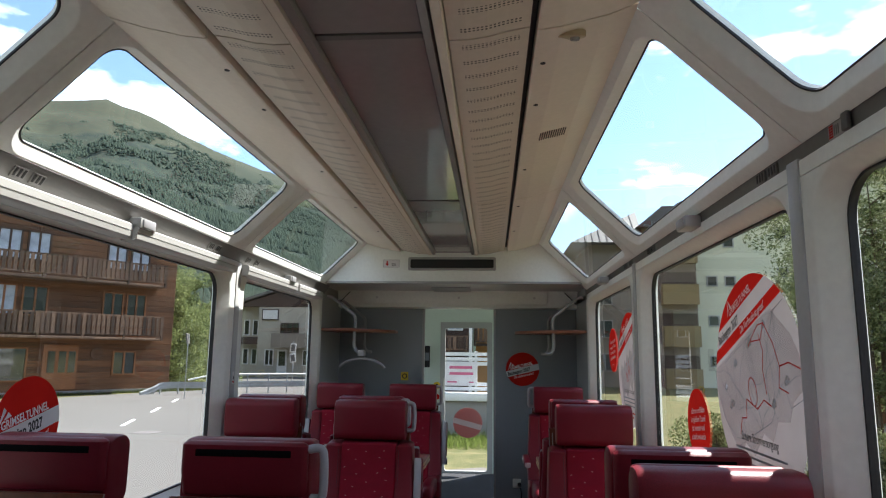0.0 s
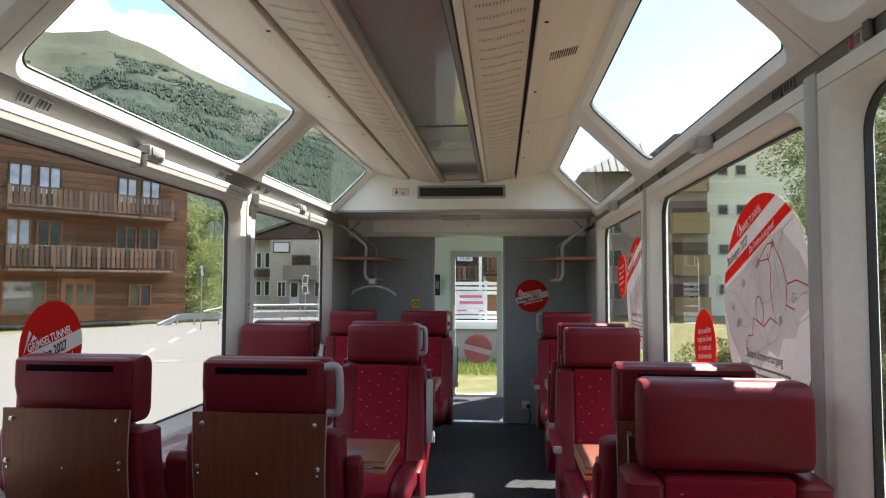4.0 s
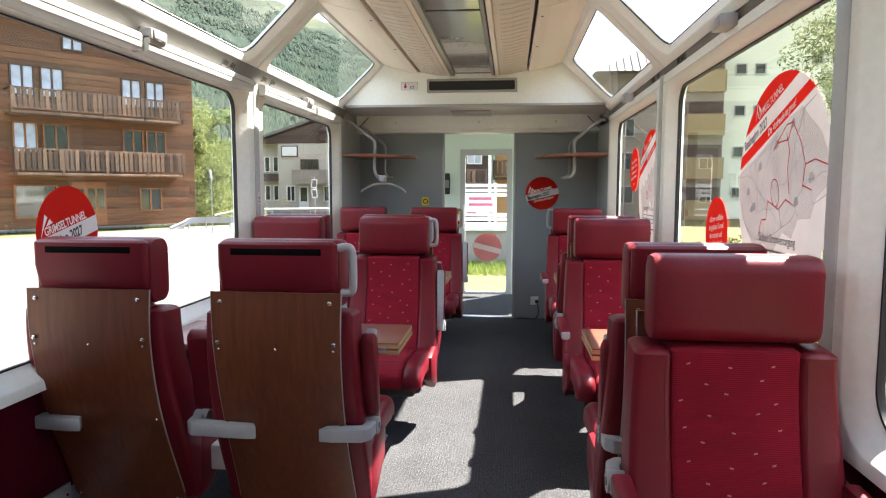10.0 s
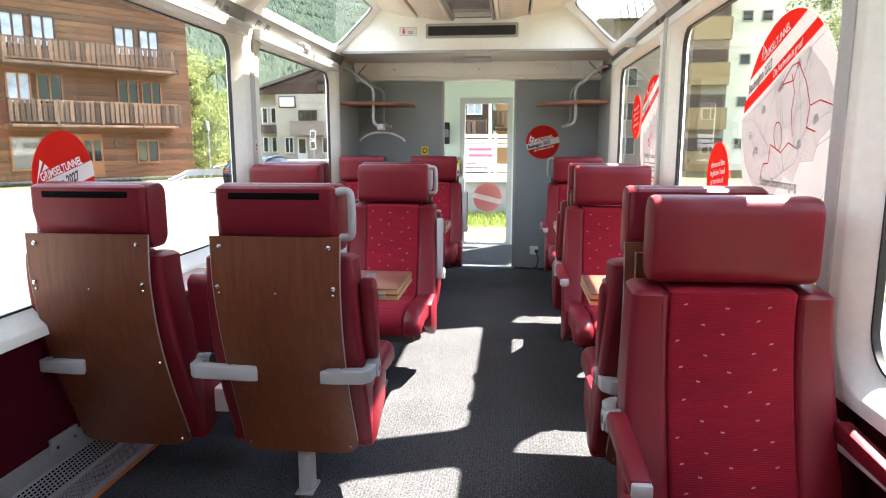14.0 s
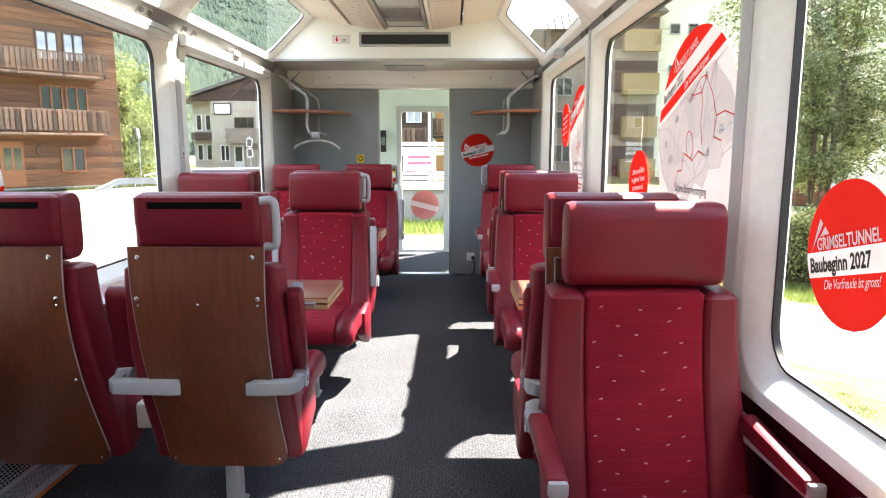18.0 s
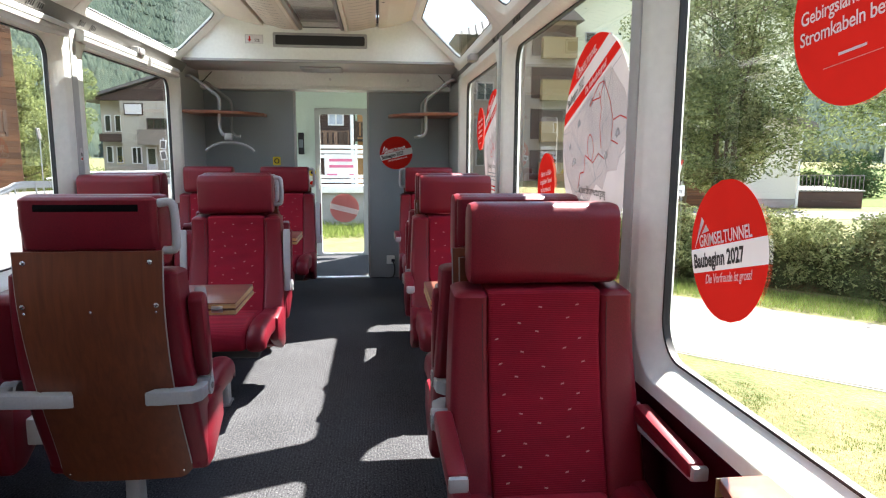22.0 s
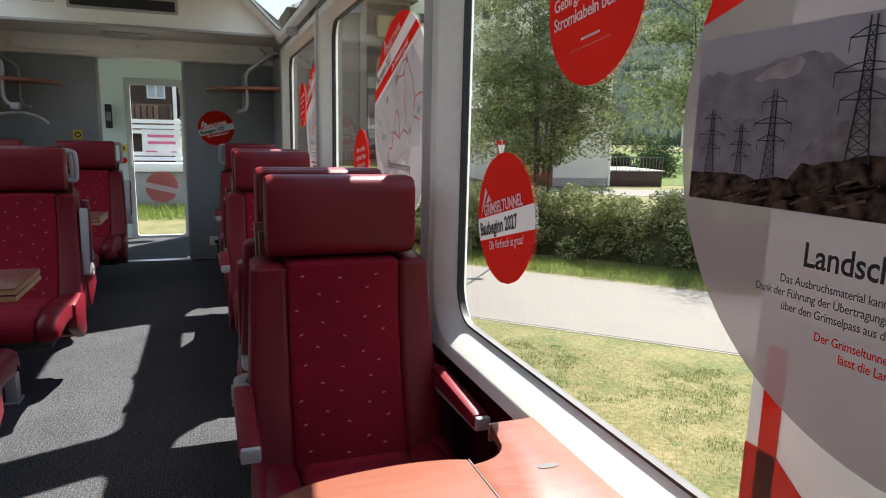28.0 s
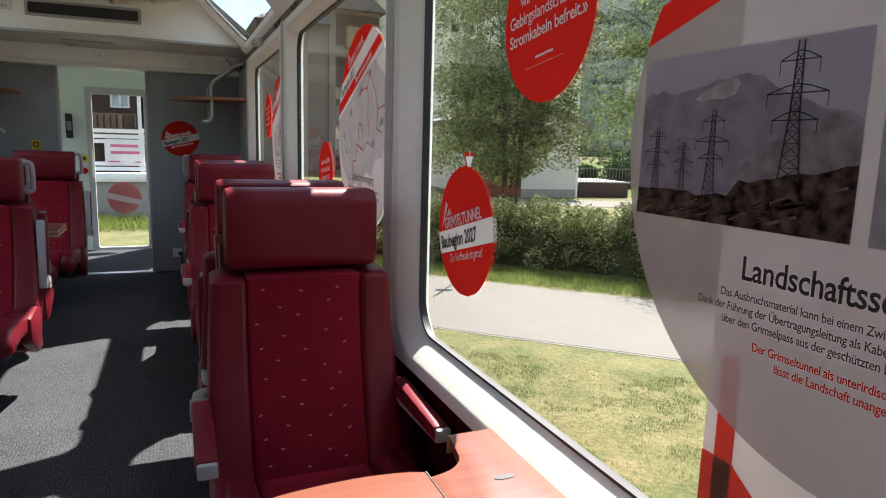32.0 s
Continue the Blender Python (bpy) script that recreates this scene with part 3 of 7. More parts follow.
# end of the saloon: slanted head panel, soffit, grey bulkhead with the doorway
def end_wall():
    y = 5.80
    head = empty("head_panel", "white head panel with a dark display strip", "panel", kind="structure")
    prof = [(-1.19, 2.12), (1.19, 2.12), (0.845, 2.475), (0.55, 2.50), (0.2, 2.42), (-0.2, 2.42), (-0.55, 2.50), (-0.845, 2.475)]
    bm = loft([[(x, y + 0.0, z) for x, z in prof], [(x, y + 0.06, z) for x, z in prof]])
    part("panel", bm, SHELL, head, smooth=False)
    bm = loft([[(0.0 + p, yy, 2.283 + q) for p, q in rounded(w, h, 0.012, 3)] for yy, w, h in
               ((y, 0.815, 0.125), (y - 0.018, 0.81, 0.12), (y - 0.018, 0.775, 0.085), (y - 0.004, 0.77, 0.08))], caps=False)
    part("display_frame", bm, GREY_TRIM, head, "grey display frame")
    part("display", box(-0.39, 0.39, y - 0.006, y + 0.01, 2.24, 2.326), DARK, head, "dark blank passenger display", smooth=False)
    # grey strip draws the shadow line under the head panel
    part("lip", box(-1.185, 1.185, y - 0.012, y + 0.06, 2.098, 2.119, 0.003), GREY_TRIM, head, "grey strip standing for the shadow gap")
    for sx in (-1, 1):
        part("joint", prism([(sx * 1.10, 2.085), (sx * 1.11, 2.085), (sx * 1.225, 1.965), (sx * 1.215, 1.965)][::sx], Y_END - 0.165, Y_END - 0.158, "y"), DARK, head, "dark joint line", smooth=False)
    tagged(part("soffit", box(-1.33, 1.33, y + 0.062, Y_END, 2.10, 2.125), SOFFIT, smooth=False), "white flat soffit in front of the bulkhead", "ceiling", kind="structure")
    for nm, sx in (("wall_soffit_left", -1), ("wall_soffit_right", 1)):
        tagged(part(nm, box(*sorted((sx * 1.256, sx * 1.329)), 5.905, Y_END, 2.0605, 2.099), GREY_TRIM, smooth=False), "grey side panel under the soffit", "wall", kind="structure")
    # beam over the doorway
    prof = [(Y_END - 0.10, 1.935), (Y_END, 1.925), (Y_END, 2.10), (Y_END - 0.16, 2.10)]
    beam = empty("lintel_beam", "white lintel beam over a saloon doorway", "beam", kind="structure")
    part("beam", prism(prof, -1.235, 1.235, "x"), SHELL, beam, smooth=False)
    part("flap", box(-0.97, 0.93, Y_END - 0.155, Y_END - 0.13, 1.965, 2.085, 0.004), SHELL, beam)
    for x in (-0.82, 0.03, 0.80):
        part("bolt", tube([(x, Y_END - 0.15, 2.03), (x, Y_END - 0.16, 2.03)], 0.013, 12), ALU, beam, "small round steel bolt")
    part("ceiling_lamp", box(-0.22, 0.16, 6.1, 6.45, 2.085, 2.10, 0.004), GREY_TRIM, beam, "flat grey lamp housing")
    for nm, x0, x1 in (("wall_bulkhead_left", -1.27, -0.352), ("wall_bulkhead_right", 0.40, 1.27)):
        tagged(part(nm, box(x0, x1, Y_END, Y_END + 0.05, 0, 2.12), GREY_WALL, smooth=False), "blue-grey laminate bulkhead wall", "wall", kind="structure")
    tagged(part("wall_bulkhead_top", box(-0.352, 0.40, Y_END + 0.002, Y_END + 0.05, 1.925, 2.12), SHELL, smooth=False), "white panel over the doorway", "wall", kind="structure")
    # doorway lining
    trim = empty("doorway_trim", "grey aluminium lining of a doorway", "trim", kind="structure")
    for x0, x1 in ((-0.358, -0.335), (0.385, 0.408)):
        part("jamb", box(x0, x1, Y_END - 0.008, Y_END + 0.06, 0, 1.925, 0.004), GREY_TRIM, trim)
    part("threshold", box(-0.352, 0.40, Y_END - 0.03, Y_END + 0.06, 0.0, 0.012, 0.003), ALU, trim, "bright metal threshold")
    # vestibule behind
    YV = 8.24
    tagged(part("vestibule_floor", box(-1.31, 1.31, Y_END, YV + 0.05, -0.055, -0.004), CARPET, smooth=False), "dark vestibule floor", "floor", kind="structure")
    tagged(part("vestibule_ceiling", box(-1.31, 1.31, Y_END + 0.05, YV + 0.05, 2.092, 2.13), VESTIBULE, smooth=False), "white vestibule ceiling", "ceiling", kind="structure")
    # wide side openings are unseen, added to let daylight brighten the vestibule
    for nm, sx in (("wall_vestibule_left", -1), ("wall_vestibule_right", 1)):
        w = empty(nm, "white vestibule side wall round an unseen opening added for daylight", "wall", kind="structure")
        for y0, y1, z0, z1 in ((Y_END + 0.05, YV, 2.0, 2.09), (Y_END + 0.05, Y_END + 0.2, -0.05, 2.0), (YV - 0.2, YV, -0.05, 2.0)):
            part("panel", box(*sorted((sx * 1.27, sx * 1.31)), y0, y1, z0, z1), VESTIBULE, w, smooth=False)
    for nm, x0, x1, z0, z1 in (("wall_gangway_left", -1.31, -0.29, -0.05, 2.09), ("wall_gangway_top", -0.29, 0.37, 1.86, 2.09), ("wall_gangway_right", 0.37, 1.31, -0.05, 2.09)):
        tagged(part(nm, box(x0, x1, YV, YV + 0.05, z0, z1), VESTIBULE, smooth=False), "white end wall around the gangway door", "wall", kind="structure")
    door = empty("gangway_door", "closed glazed end door in a grey metal frame", "door", kind="structure")
    bm = loft([[(0.04 + p, yy, 0.905 + q) for p, q in rounded(w, h, r, 4)] for yy, w, h, r in
               ((YV + 0.04, 0.66, 1.91, 0.01), (YV - 0.01, 0.66, 1.91, 0.01), (YV - 0.01, 0.535, 1.76, 0.03), (YV + 0.04, 0.535, 1.76, 0.03), (YV + 0.04, 0.66, 1.91, 0.01))], caps=False)
    part("door_frame", bm, POST_GREY, door)
    bm = bmesh.new()
    bm.faces.new([bm.verts.new((0.04 + x, YV + 0.015, 0.905 + z)) for x, z in ((-0.27, -0.88), (0.27, -0.88), (0.27, 0.88), (-0.27, 0.88))])
    part("pane", bm, GLASS, door, smooth=False).visible_shadow = False
    part("door_handle", tube([(-0.245, YV - 0.05, 0.85), (-0.245, YV - 0.05, 1.15)], 0.012), ALU, door, "upright steel pull handle")


end_wall()
# unseen wall behind the camera blocks light; dark foot cuts floor bounce
tagged(part("wall_back", box(-1.23, 1.23, -0.80, -0.75, 0.95, 2.36), GREY_WALL, smooth=False), "unseen blue-grey wall behind the camera added to block light", "wall", kind="structure")
tagged(part("wall_back_foot", box(-1.23, 1.23, -0.80, -0.75, 0.0, 0.95), WINE, smooth=False), "dark wine-red foot of the unseen wall, added to cut bounced light", "wall", kind="structure")
tagged(part("wall_rear", box(-X_OUT, X_OUT, Y_BACK - 0.05, Y_BACK, -0.1, 2.5), GREY_WALL, smooth=False), "blue-grey rear bulkhead", "wall", kind="structure")


# ---- seats ----
def seat_meshes(name, armrest_down, handle_side, arms=(-1, 1), wide=0, leg=True, tight=0):
    """A reclining saloon seat that faces -y; its headrest's front is at y = 0."""
    s = empty(name, "", "seat")
    # back cushion: side bolsters round a woven middle
    shell = smoothed([(-0.040, 0.18), (-0.018, 0.26), (0.022, 0.36), (0.070, 0.48), (0.111, 0.60), (0.146, 0.74), (0.164, 0.88), (0.160, 1.022)], 4)
    base = [(y - 0.091, z) for y, z in shell if 0.34 < z < 0.94] + [(0.071, 0.958)]
    side = [(y - 0.091, z) for y, z in shell if 0.2 < z < 0.935] + [(0.071, 0.954)]
    n = len(base)
    for i, sx in enumerate((-1, 1)):
        bm = cushion(side, 0.085, 0.145, 0.022, 5)
        bmesh.ops.translate(bm, verts=bm.verts, vec=(sx * 0.198, -0.001, 0))
        for v in bm.verts:
            low = min(1.0, max(0.0, (1.0 - v.co.z) / 0.45))
            if sx * v.co.x > 0.19:
                v.co.x += sx * (0.006 + 0.022 * low)
        bol = part("bolster", bm, LEATHER, s, "smooth red leather side bolster")
        part("seam", tube([(sx * 0.174, y - 0.0735, z) for y, z in side[3:-1]], 0.0016, 5), SEAM, bol, "dark stitched seam")
    mid = part("backrest", cushion(base, 0.318, 0.142, 0.014, 4), FABRIC, s, "ribbed red fabric with small pale flecks")
    # woven flecks
    bm = bmesh.new()
    for k in range(14):
        for c in range(3 if k % 2 else 2):
            x = (-0.125 + c * 0.112) if k % 2 else (-0.072 + c * 0.128)
            x += 0.010 * math.sin(k * 2.1 + c)
            f = (k + 0.6 + 0.25 * math.sin(c * 3 + k)) / 14.6 * (n - 1)
            i = min(int(f), n - 2)
            p = Vector(base[i]).lerp(Vector(base[i + 1]), f - i)
            d = (Vector(base[i + 1]) - Vector(base[i])).normalized()
            p = p + Vector((-d.y, d.x)) * 0.0719
            lean = 0.002 * (1 if (k + c) % 2 else -1)
            vs = [bm.verts.new((x + a, p.x + d.x * (b + lean * a / 0.009), p.y + d.y * (b + lean * a / 0.009))) for a, b in ((-0.0052, -0.0021), (0.0040, -0.0021), (0.0052, 0.0021), (-0.0040, 0.0021))]
            bm.faces.new(vs)
    part("fleck", bm, WHITE_DOT, mid, "pale woven flecks", smooth=False, kind="stuff")
    # headrest roll
    rings = []
    prof = rounded(0.125, 0.224, 0.045, 6)
    for x, k in ((-0.208, 0.80), (-0.205, 0.92), (-0.192, 1.0), (-0.1, 1.0), (0.1, 1.0), (0.192, 1.0), (0.205, 0.92), (0.208, 0.80)):
        rings.append([(x, 0.062 + p * k, 1.078 + q * (0.5 + 0.5 * k)) for p, q in prof])
    part("headrest", loft(rings), LEATHER, s, "rounded red leather headrest")
    bm = cushion([(0.105, 1.02), (0.127, 1.10), (0.126, 1.187)], 0.40, 0.045, 0.018, 3)
    part("headrest_back", bm, LEATHER, s)
    part("slot", box(-0.152, 0.152, 0.1465, 0.1505, 1.142, 1.164, 0.002), SLOT, s, "black slot in the headrest back")
    # wooden back shell
    bm = bmesh.new()
    rings = []
    m = len(shell)
    for i, (y, z) in enumerate(shell):
        w = 0.218 - 0.008 * math.sin(math.pi * i / (m - 1)) - 0.045 * max(0.0, (0.215 - z) / 0.035) ** 2
        rings.append([(x, y + c, z) for x, c in ((-w, -0.012), (w, -0.012), (w, 0.0), (w * 0.5, 0.006), (-w * 0.5, 0.006), (-w, 0.0))])
    back = part("back_shell", loft(rings), VENEER, s, "glossy cherry plywood back shell")
    for sx in (-1, 1):
        # pale line added along the shell edge as a built-in highlight
        edge = [(sx * (0.2195 - 0.008 * math.sin(math.pi * i / (m - 1))), y - 0.004, z) for i, (y, z) in enumerate(shell) if z > 0.214]
        part("shell_edge", tube(edge, 0.0022, 6), GREY_TRIM, back, "thin pale strip imitating light caught on the shell edge")
    for x, z in ((-0.183, 0.99), (0.183, 0.99), (-0.195, 0.855), (0.195, 0.855), (-0.193, 0.833), (0.193, 0.833), (0.198, 0.56), (-0.198, 0.56), (0.19, 0.215), (-0.19, 0.215), (0.0, 0.835)):
        k = next(i for i in range(m - 1) if shell[i + 1][1] >= z)
        f = (z - shell[k][1]) / (shell[k + 1][1] - shell[k][1])
        y = shell[k][0] + f * (shell[k + 1][0] - shell[k][0])
        rad = 0.0078 if z > 0.85 else 0.004
        part("screw", tube([(x, y - 0.004, z), (x, y + 0.009, z), (x, y + 0.011, z)], [rad, rad, rad * 0.5], 10), CHROME, back, "steel screw")
    # seat pan
    pan = smoothed([(-0.565, 0.405), (-0.572, 0.43), (-0.53, 0.447), (-0.40, 0.455), (-0.28, 0.44), (-0.12, 0.43)], 3)
    bm = cushion([(y, z - 0.05) for y, z in pan], 0.31, 0.10, 0.03, 4)
    part("seat_cushion", bm, FABRIC, s, "ribbed red fabric seat cushion")
    for sx in (-1, 1):
        bm = cushion([(y, z - 0.052) for y, z in pan], 0.10, 0.125, 0.04, 5)
        bmesh.ops.translate(bm, verts=bm.verts, vec=(sx * 0.203, 0, 0.004))
        part("seat_bolster", bm, LEATHER, s, "red leather seat edge")
    for sx in (-1, 1):
        part("hip_side", prism([(-0.30, 0.30), (-0.30, 0.43), (-0.06, 0.45), (-0.04, 0.21), (-0.12, 0.20)], min(sx * 0.215, sx * 0.272), max(sx * 0.215, sx * 0.272), "x", r=0.02), LEATHER, s, "red leather side panel of the seat")
    part("seat_frame", box(-0.20, 0.20, -0.52, -0.17, 0.27, 0.345, 0.012), DARK, s, "dark metal seat frame")
    # arm rests with grey plastic joints
    dz = 0.0 if armrest_down else -0.045
    for sx in arms:
        half, inner, x = (0.054, 0.085, 0.298) if sx == wide else (0.025, 0.130, 0.285)
        if sx == tight:
            half, inner, x = 0.030 if not armrest_down else 0.022, 0.065 if not armrest_down else 0.130, 0.242 if not armrest_down else 0.268
        tip = x + half - 0.004
        x *= sx
        hinge = part("armrest_bracket", tube([(sx * (tip - 0.045), 0.02, 0.585 + dz), (sx * (tip + 0.006), 0.02, 0.585 + dz)], 0.030, 18), GREY_PLASTIC, s, "grey plastic armrest joint")
        part("joint_cap", tube([(sx * (tip + 0.005), 0.02, 0.585 + dz), (sx * (tip + 0.0085), 0.02, 0.585 + dz)], [0.012, 0.011], 14), CORNICE, hinge, "dark joint cap")
        yoke = [(inner, 0.138), (inner + 0.045, 0.142), (tip - 0.03, 0.132), (tip - 0.004, 0.105), (tip, 0.07), (tip, -0.02), (tip - 0.028, -0.02), (tip - 0.04, 0.08), (inner + 0.02, 0.100)]
        bm = prism([(sx * p, q) for p, q in yoke], 0.562 + dz, 0.607 + dz, "z", r=0.005)
        part("armrest_yoke", bm, GREY_PLASTIC, s, "grey plastic armrest yoke")
        if armrest_down:
            pad = prism([(-0.375, 0.585), (-0.37, 0.625), (-0.05, 0.64), (-0.02, 0.62), (-0.05, 0.585)], x - half, x + half, "x", r=0.012)
            under = prism([(-0.372, 0.578), (-0.372, 0.592), (0.02, 0.60), (0.03, 0.562)], x - 0.014, x + 0.014, "x", r=0.005)
        else:
            pad = prism([(-0.025, 0.585), (0.035, 0.575), (0.085, 0.85), (0.05, 0.875), (0.01, 0.85)], x - half, x + half, "x", r=0.012)
            under = prism([(-0.04, 0.52), (-0.01, 0.52), (0.03, 0.85), (0.004, 0.88)], x - 0.02, x + 0.02, "x", r=0.006)
        if armrest_down:
            part("armrest_tip", box(x - half + 0.003, x + half - 0.003, -0.392, -0.374, 0.588, 0.622, 0.005), GREY_PLASTIC, s, "pale grey plastic tip")
        part("armrest_pad", pad, LEATHER, s, "red leather armrest pad")
        part("armrest_core", under, GREY_PLASTIC, s, "grey plastic armrest core")
    # grab handle
    if handle_side:
        hx = handle_side * 0.235
        pts = smoothed([(handle_side * 0.20, 0.115, 1.165), (hx, 0.115, 1.168), (hx + handle_side * 0.012, 0.112, 1.14), (hx + handle_side * 0.012, 0.108, 1.04), (hx, 0.105, 1.018), (handle_side * 0.20, 0.105, 1.018)], 4)
        part("grab_handle", tube(pts, 0.0135, 10), GREY_PLASTIC, s, "grey plastic grab handle")
    # pedestal
    if leg:
        foot = -0.26 - 0.17 * handle_side
        part("pedestal", prism([(-0.026, 0.0), (0.026, 0.0), (0.023, 0.30), (-0.023, 0.30)], foot - 0.035, foot + 0.035, "y", r=0.006), GREY_PLASTIC, s, "grey painted metal pedestal")
        part("foot_plate", prism([(-0.036, 0.0), (0.036, 0.0), (0.032, 0.010), (-0.032, 0.010)], foot - 0.055, foot + 0.055, "y", r=0.004), GREY_PLASTIC, s, "grey metal foot plate")
    return s


def seats():
    """Seats in facing pairs; a seat that faces the end wall is turned about."""
    kinds = {}
    label_a = "red leather and fabric train seat, armrests lowered, beside the window"
    label_b = "red leather and fabric train seat, armrests folded up"
    label_c = "red train seat with a cherry plywood back, turned away"
    both, left, right = (-1, 1), (-1,), (1,)
    rows = [(0.938, 1.537, 0, (True, 0, both, 0, False, 1), label_a), (0.938, 3.585, 0, (True, 0, both, 0, False, 1), label_a), (0.938, 5.585, 0, (True, -1, both, 0, False, 1), label_a),
            (-0.331, 3.655, 0, (False, 1, both, -1, True), label_b), (-0.985, 3.655, 0, (False, 0, left, 0, False), label_b), (-0.331, 5.69, 0, (False, 1, both, -1, True), label_b), (-0.985, 5.69, 0, (False, 0, left, 0, False), label_b),
            (-0.394, 2.035, 180, (False, -1, both, 1, True), label_c), (-1.045, 2.035, 180, (False, 0, right, 0, False, 1), label_c), (0.938, 2.035, 180, (False, 0, both, 0, False, 1), label_c),
            (-0.394, 4.13, 180, (False, -1, both, 1, True), label_c), (-1.045, 4.13, 180, (False, 0, right, 0, False, 1), label_c), (0.938, 4.13, 180, (False, 0, both, 0, False, 1), label_c)]
    for x, y, turn, key, label in rows:
        m = pose(x, y, 0, 0, 0, turn)
        if key in kinds:
            o = copy_thing(kinds[key], m)
        else:
            o = kinds[key] = seat_meshes("train_seat", *key)
            o.matrix_basis = m
        tagged(o, label, group="train seats")


seats()


# ---- tables ----
def console(side, y, w):
    """A wall table whose leaf lies folded over towards the aisle."""
    t = empty("folding_table", "cherry veneer folding table with its leaf folded over", "table", "folding tables")
    x0, x1 = side * 1.232, w
    s, e = side, 0.19
    out = [(x0, y - 0.30), (x0, y + 0.30), (x0 - s * 0.11, y + 0.30), (x0 - s * 0.13, y + 0.275), (x0 - s * 0.15, y + 0.22), (x0 - s * 0.20, y + e)]
    low = [(p, 2 * y - q) for p, q in out[::-1]]
    inner = [(x1, y + e), (x1, y - e)]

    def span(a, b):
        return min(x1 + s * a, x1 + s * b), max(x1 + s * a, x1 + s * b)
    part("tabletop", prism(out[1:] + inner + low[:-1], 0.660, 0.684, "z", r=0.003), TABLE_WOOD, t)
    part("edge_band", box(*span(-0.002, 0.30), y - e - 0.003, y + e + 0.003, 0.664, 0.680), PLY, t, "pale plywood edge", smooth=False)
    leaf = part("leaf", box(*span(0, 0.30), y - e, y + e, 0.706, 0.712, 0.002), TABLE_WOOD, t, "folded table leaf")
    part("leaf_core", box(*span(-0.001, 0.299), y - e - 0.001, y + e + 0.001, 0.689, 0.7055), PLY, leaf, "pale plywood edge", smooth=False)
    for k in (0.05, 0.25):
        part("hinge", box(*span(k, k + 0.045), y - e - 0.0055, y - e - 0.001, 0.672, 0.700, 0.001), ALU, t, "small metal hinge")
        part("hinge_knuckle", tube([(x1 + s * k, y - e - 0.006, 0.687), (x1 + s * (k + 0.045), y - e - 0.006, 0.687)], 0.004, 8), DARK_ALU, t, "round hinge knuckle")
    part("bracket", box(min(x0, x1 + s * 0.25), max(x0, x1 + s * 0.25), y - 0.02, y + 0.02, 0.60, 0.660, 0.004), GREY_PLASTIC, t, "grey metal table bracket")
    part("support", prism([(x0, 0.28), (x0, 0.60), (x1 + s * 0.3, 0.60)], y - 0.015, y + 0.015, "y"), GREY_PLASTIC, t, "grey metal table support")
    return t


console(-1, 2.69, -0.100)
console(1, 2.69, 0.702)
console(-1, 4.735, -0.100)
console(1, 4.735, 0.702)


def open_table(y):
    """The table by the window with its leaf unfolded."""
    t = empty("window_table", "scratched orange cherry veneer table unfolded under the window", "table")
    xw = 1.232
    out = [(xw, y - 0.30), (xw, y + 0.302), (1.140, y + 0.302), (1.128, y + 0.292)]
    out += [(1.036 + 0.080 * math.cos(a), y + 0.228 - 0.075 * math.sin(a)) for a in [0.05 + 0.25 * i for i in range(6)]]
    top = prism(out + [(1.03, y + 0.15), (1.03, y - 0.30)], 0.6865, 0.7095, "z", r=0.003)
    part("console", top, TABLE_WOOD, t, "veneered wall part")
    part("console_edge", prism([(1.128, y + 0.304), (1.232, y + 0.304), (1.232, y + 0.300), (1.128, y + 0.300)], 0.668, 0.7065, "z"), PLY, t, "pale plywood edge", smooth=False)
    rim = [(1.027, y + 0.170), (0.98, y + 0.183), (0.891, y + 0.190), (0.766, y + 0.178), (0.68, y + 0.148), (0.62, y + 0.085), (0.605, y)]
    rim = [tuple(p) for p in smoothed(rim, 4)]
    part("leaf", prism(rim + [(p, 2 * y - q) for p, q in rim[::-1]][1:], 0.687, 0.710, "z", r=0.003), TABLE_WOOD, t, "veneered rounded leaf")
    part("finger_slot", prism(disc(1.160, y + 0.102, 0.022, 0.008, 20), 0.709, 0.7107, "z"), DARK, t, "dark finger slot")
    part("joint", box(1.0272, 1.0297, y - 0.17, y + 0.17, 0.69, 0.7103), DARK, t, "dark joint line")
    bm = bmesh.new()
    for k in range(9):
        a, u, v = random.uniform(-0.9, 0.9), random.uniform(0.66, 1.2), y + random.uniform(-0.1, 0.16)
        q = random.uniform(0.02, 0.07)
        d = Vector((math.cos(a), math.sin(a), 0))
        e = Vector((-d.y, d.x, 0)) * 0.0003
        c = Vector((u, v, 0.7105))
        bm.faces.new([bm.verts.new(p) for p in (c - d * q - e, c + d * q - e, c + d * q + e, c - d * q + e)])
    part("scratch", bm, WHITE_DOT, t, "fine pale scratches", smooth=False, kind="stuff")
    part("bracket", box(0.8, 1.232, y - 0.02, y + 0.02, 0.62, 0.6865, 0.004), GREY_PLASTIC, t, "grey metal bracket")


open_table(0.645)


# ---- writing and stickers ----
def face_right(y, z, d=0.0):
    return Matrix(((0, 0, -1, X_GLASS - 0.004 - d), (-1, 0, 0, y), (0, 1, 0, z), (0, 0, 0, 1)))


def face_left(y, z, d=0.0):
    return Matrix(((0, 0, 1, -X_GLASS + 0.004 + d), (1, 0, 0, y), (0, 1, 0, z), (0, 0, 0, 1)))


def face_front(x, y, z):
    return Matrix(((1, 0, 0, x), (0, 0, -1, y), (0, 1, 0, z), (0, 0, 0, 1)))


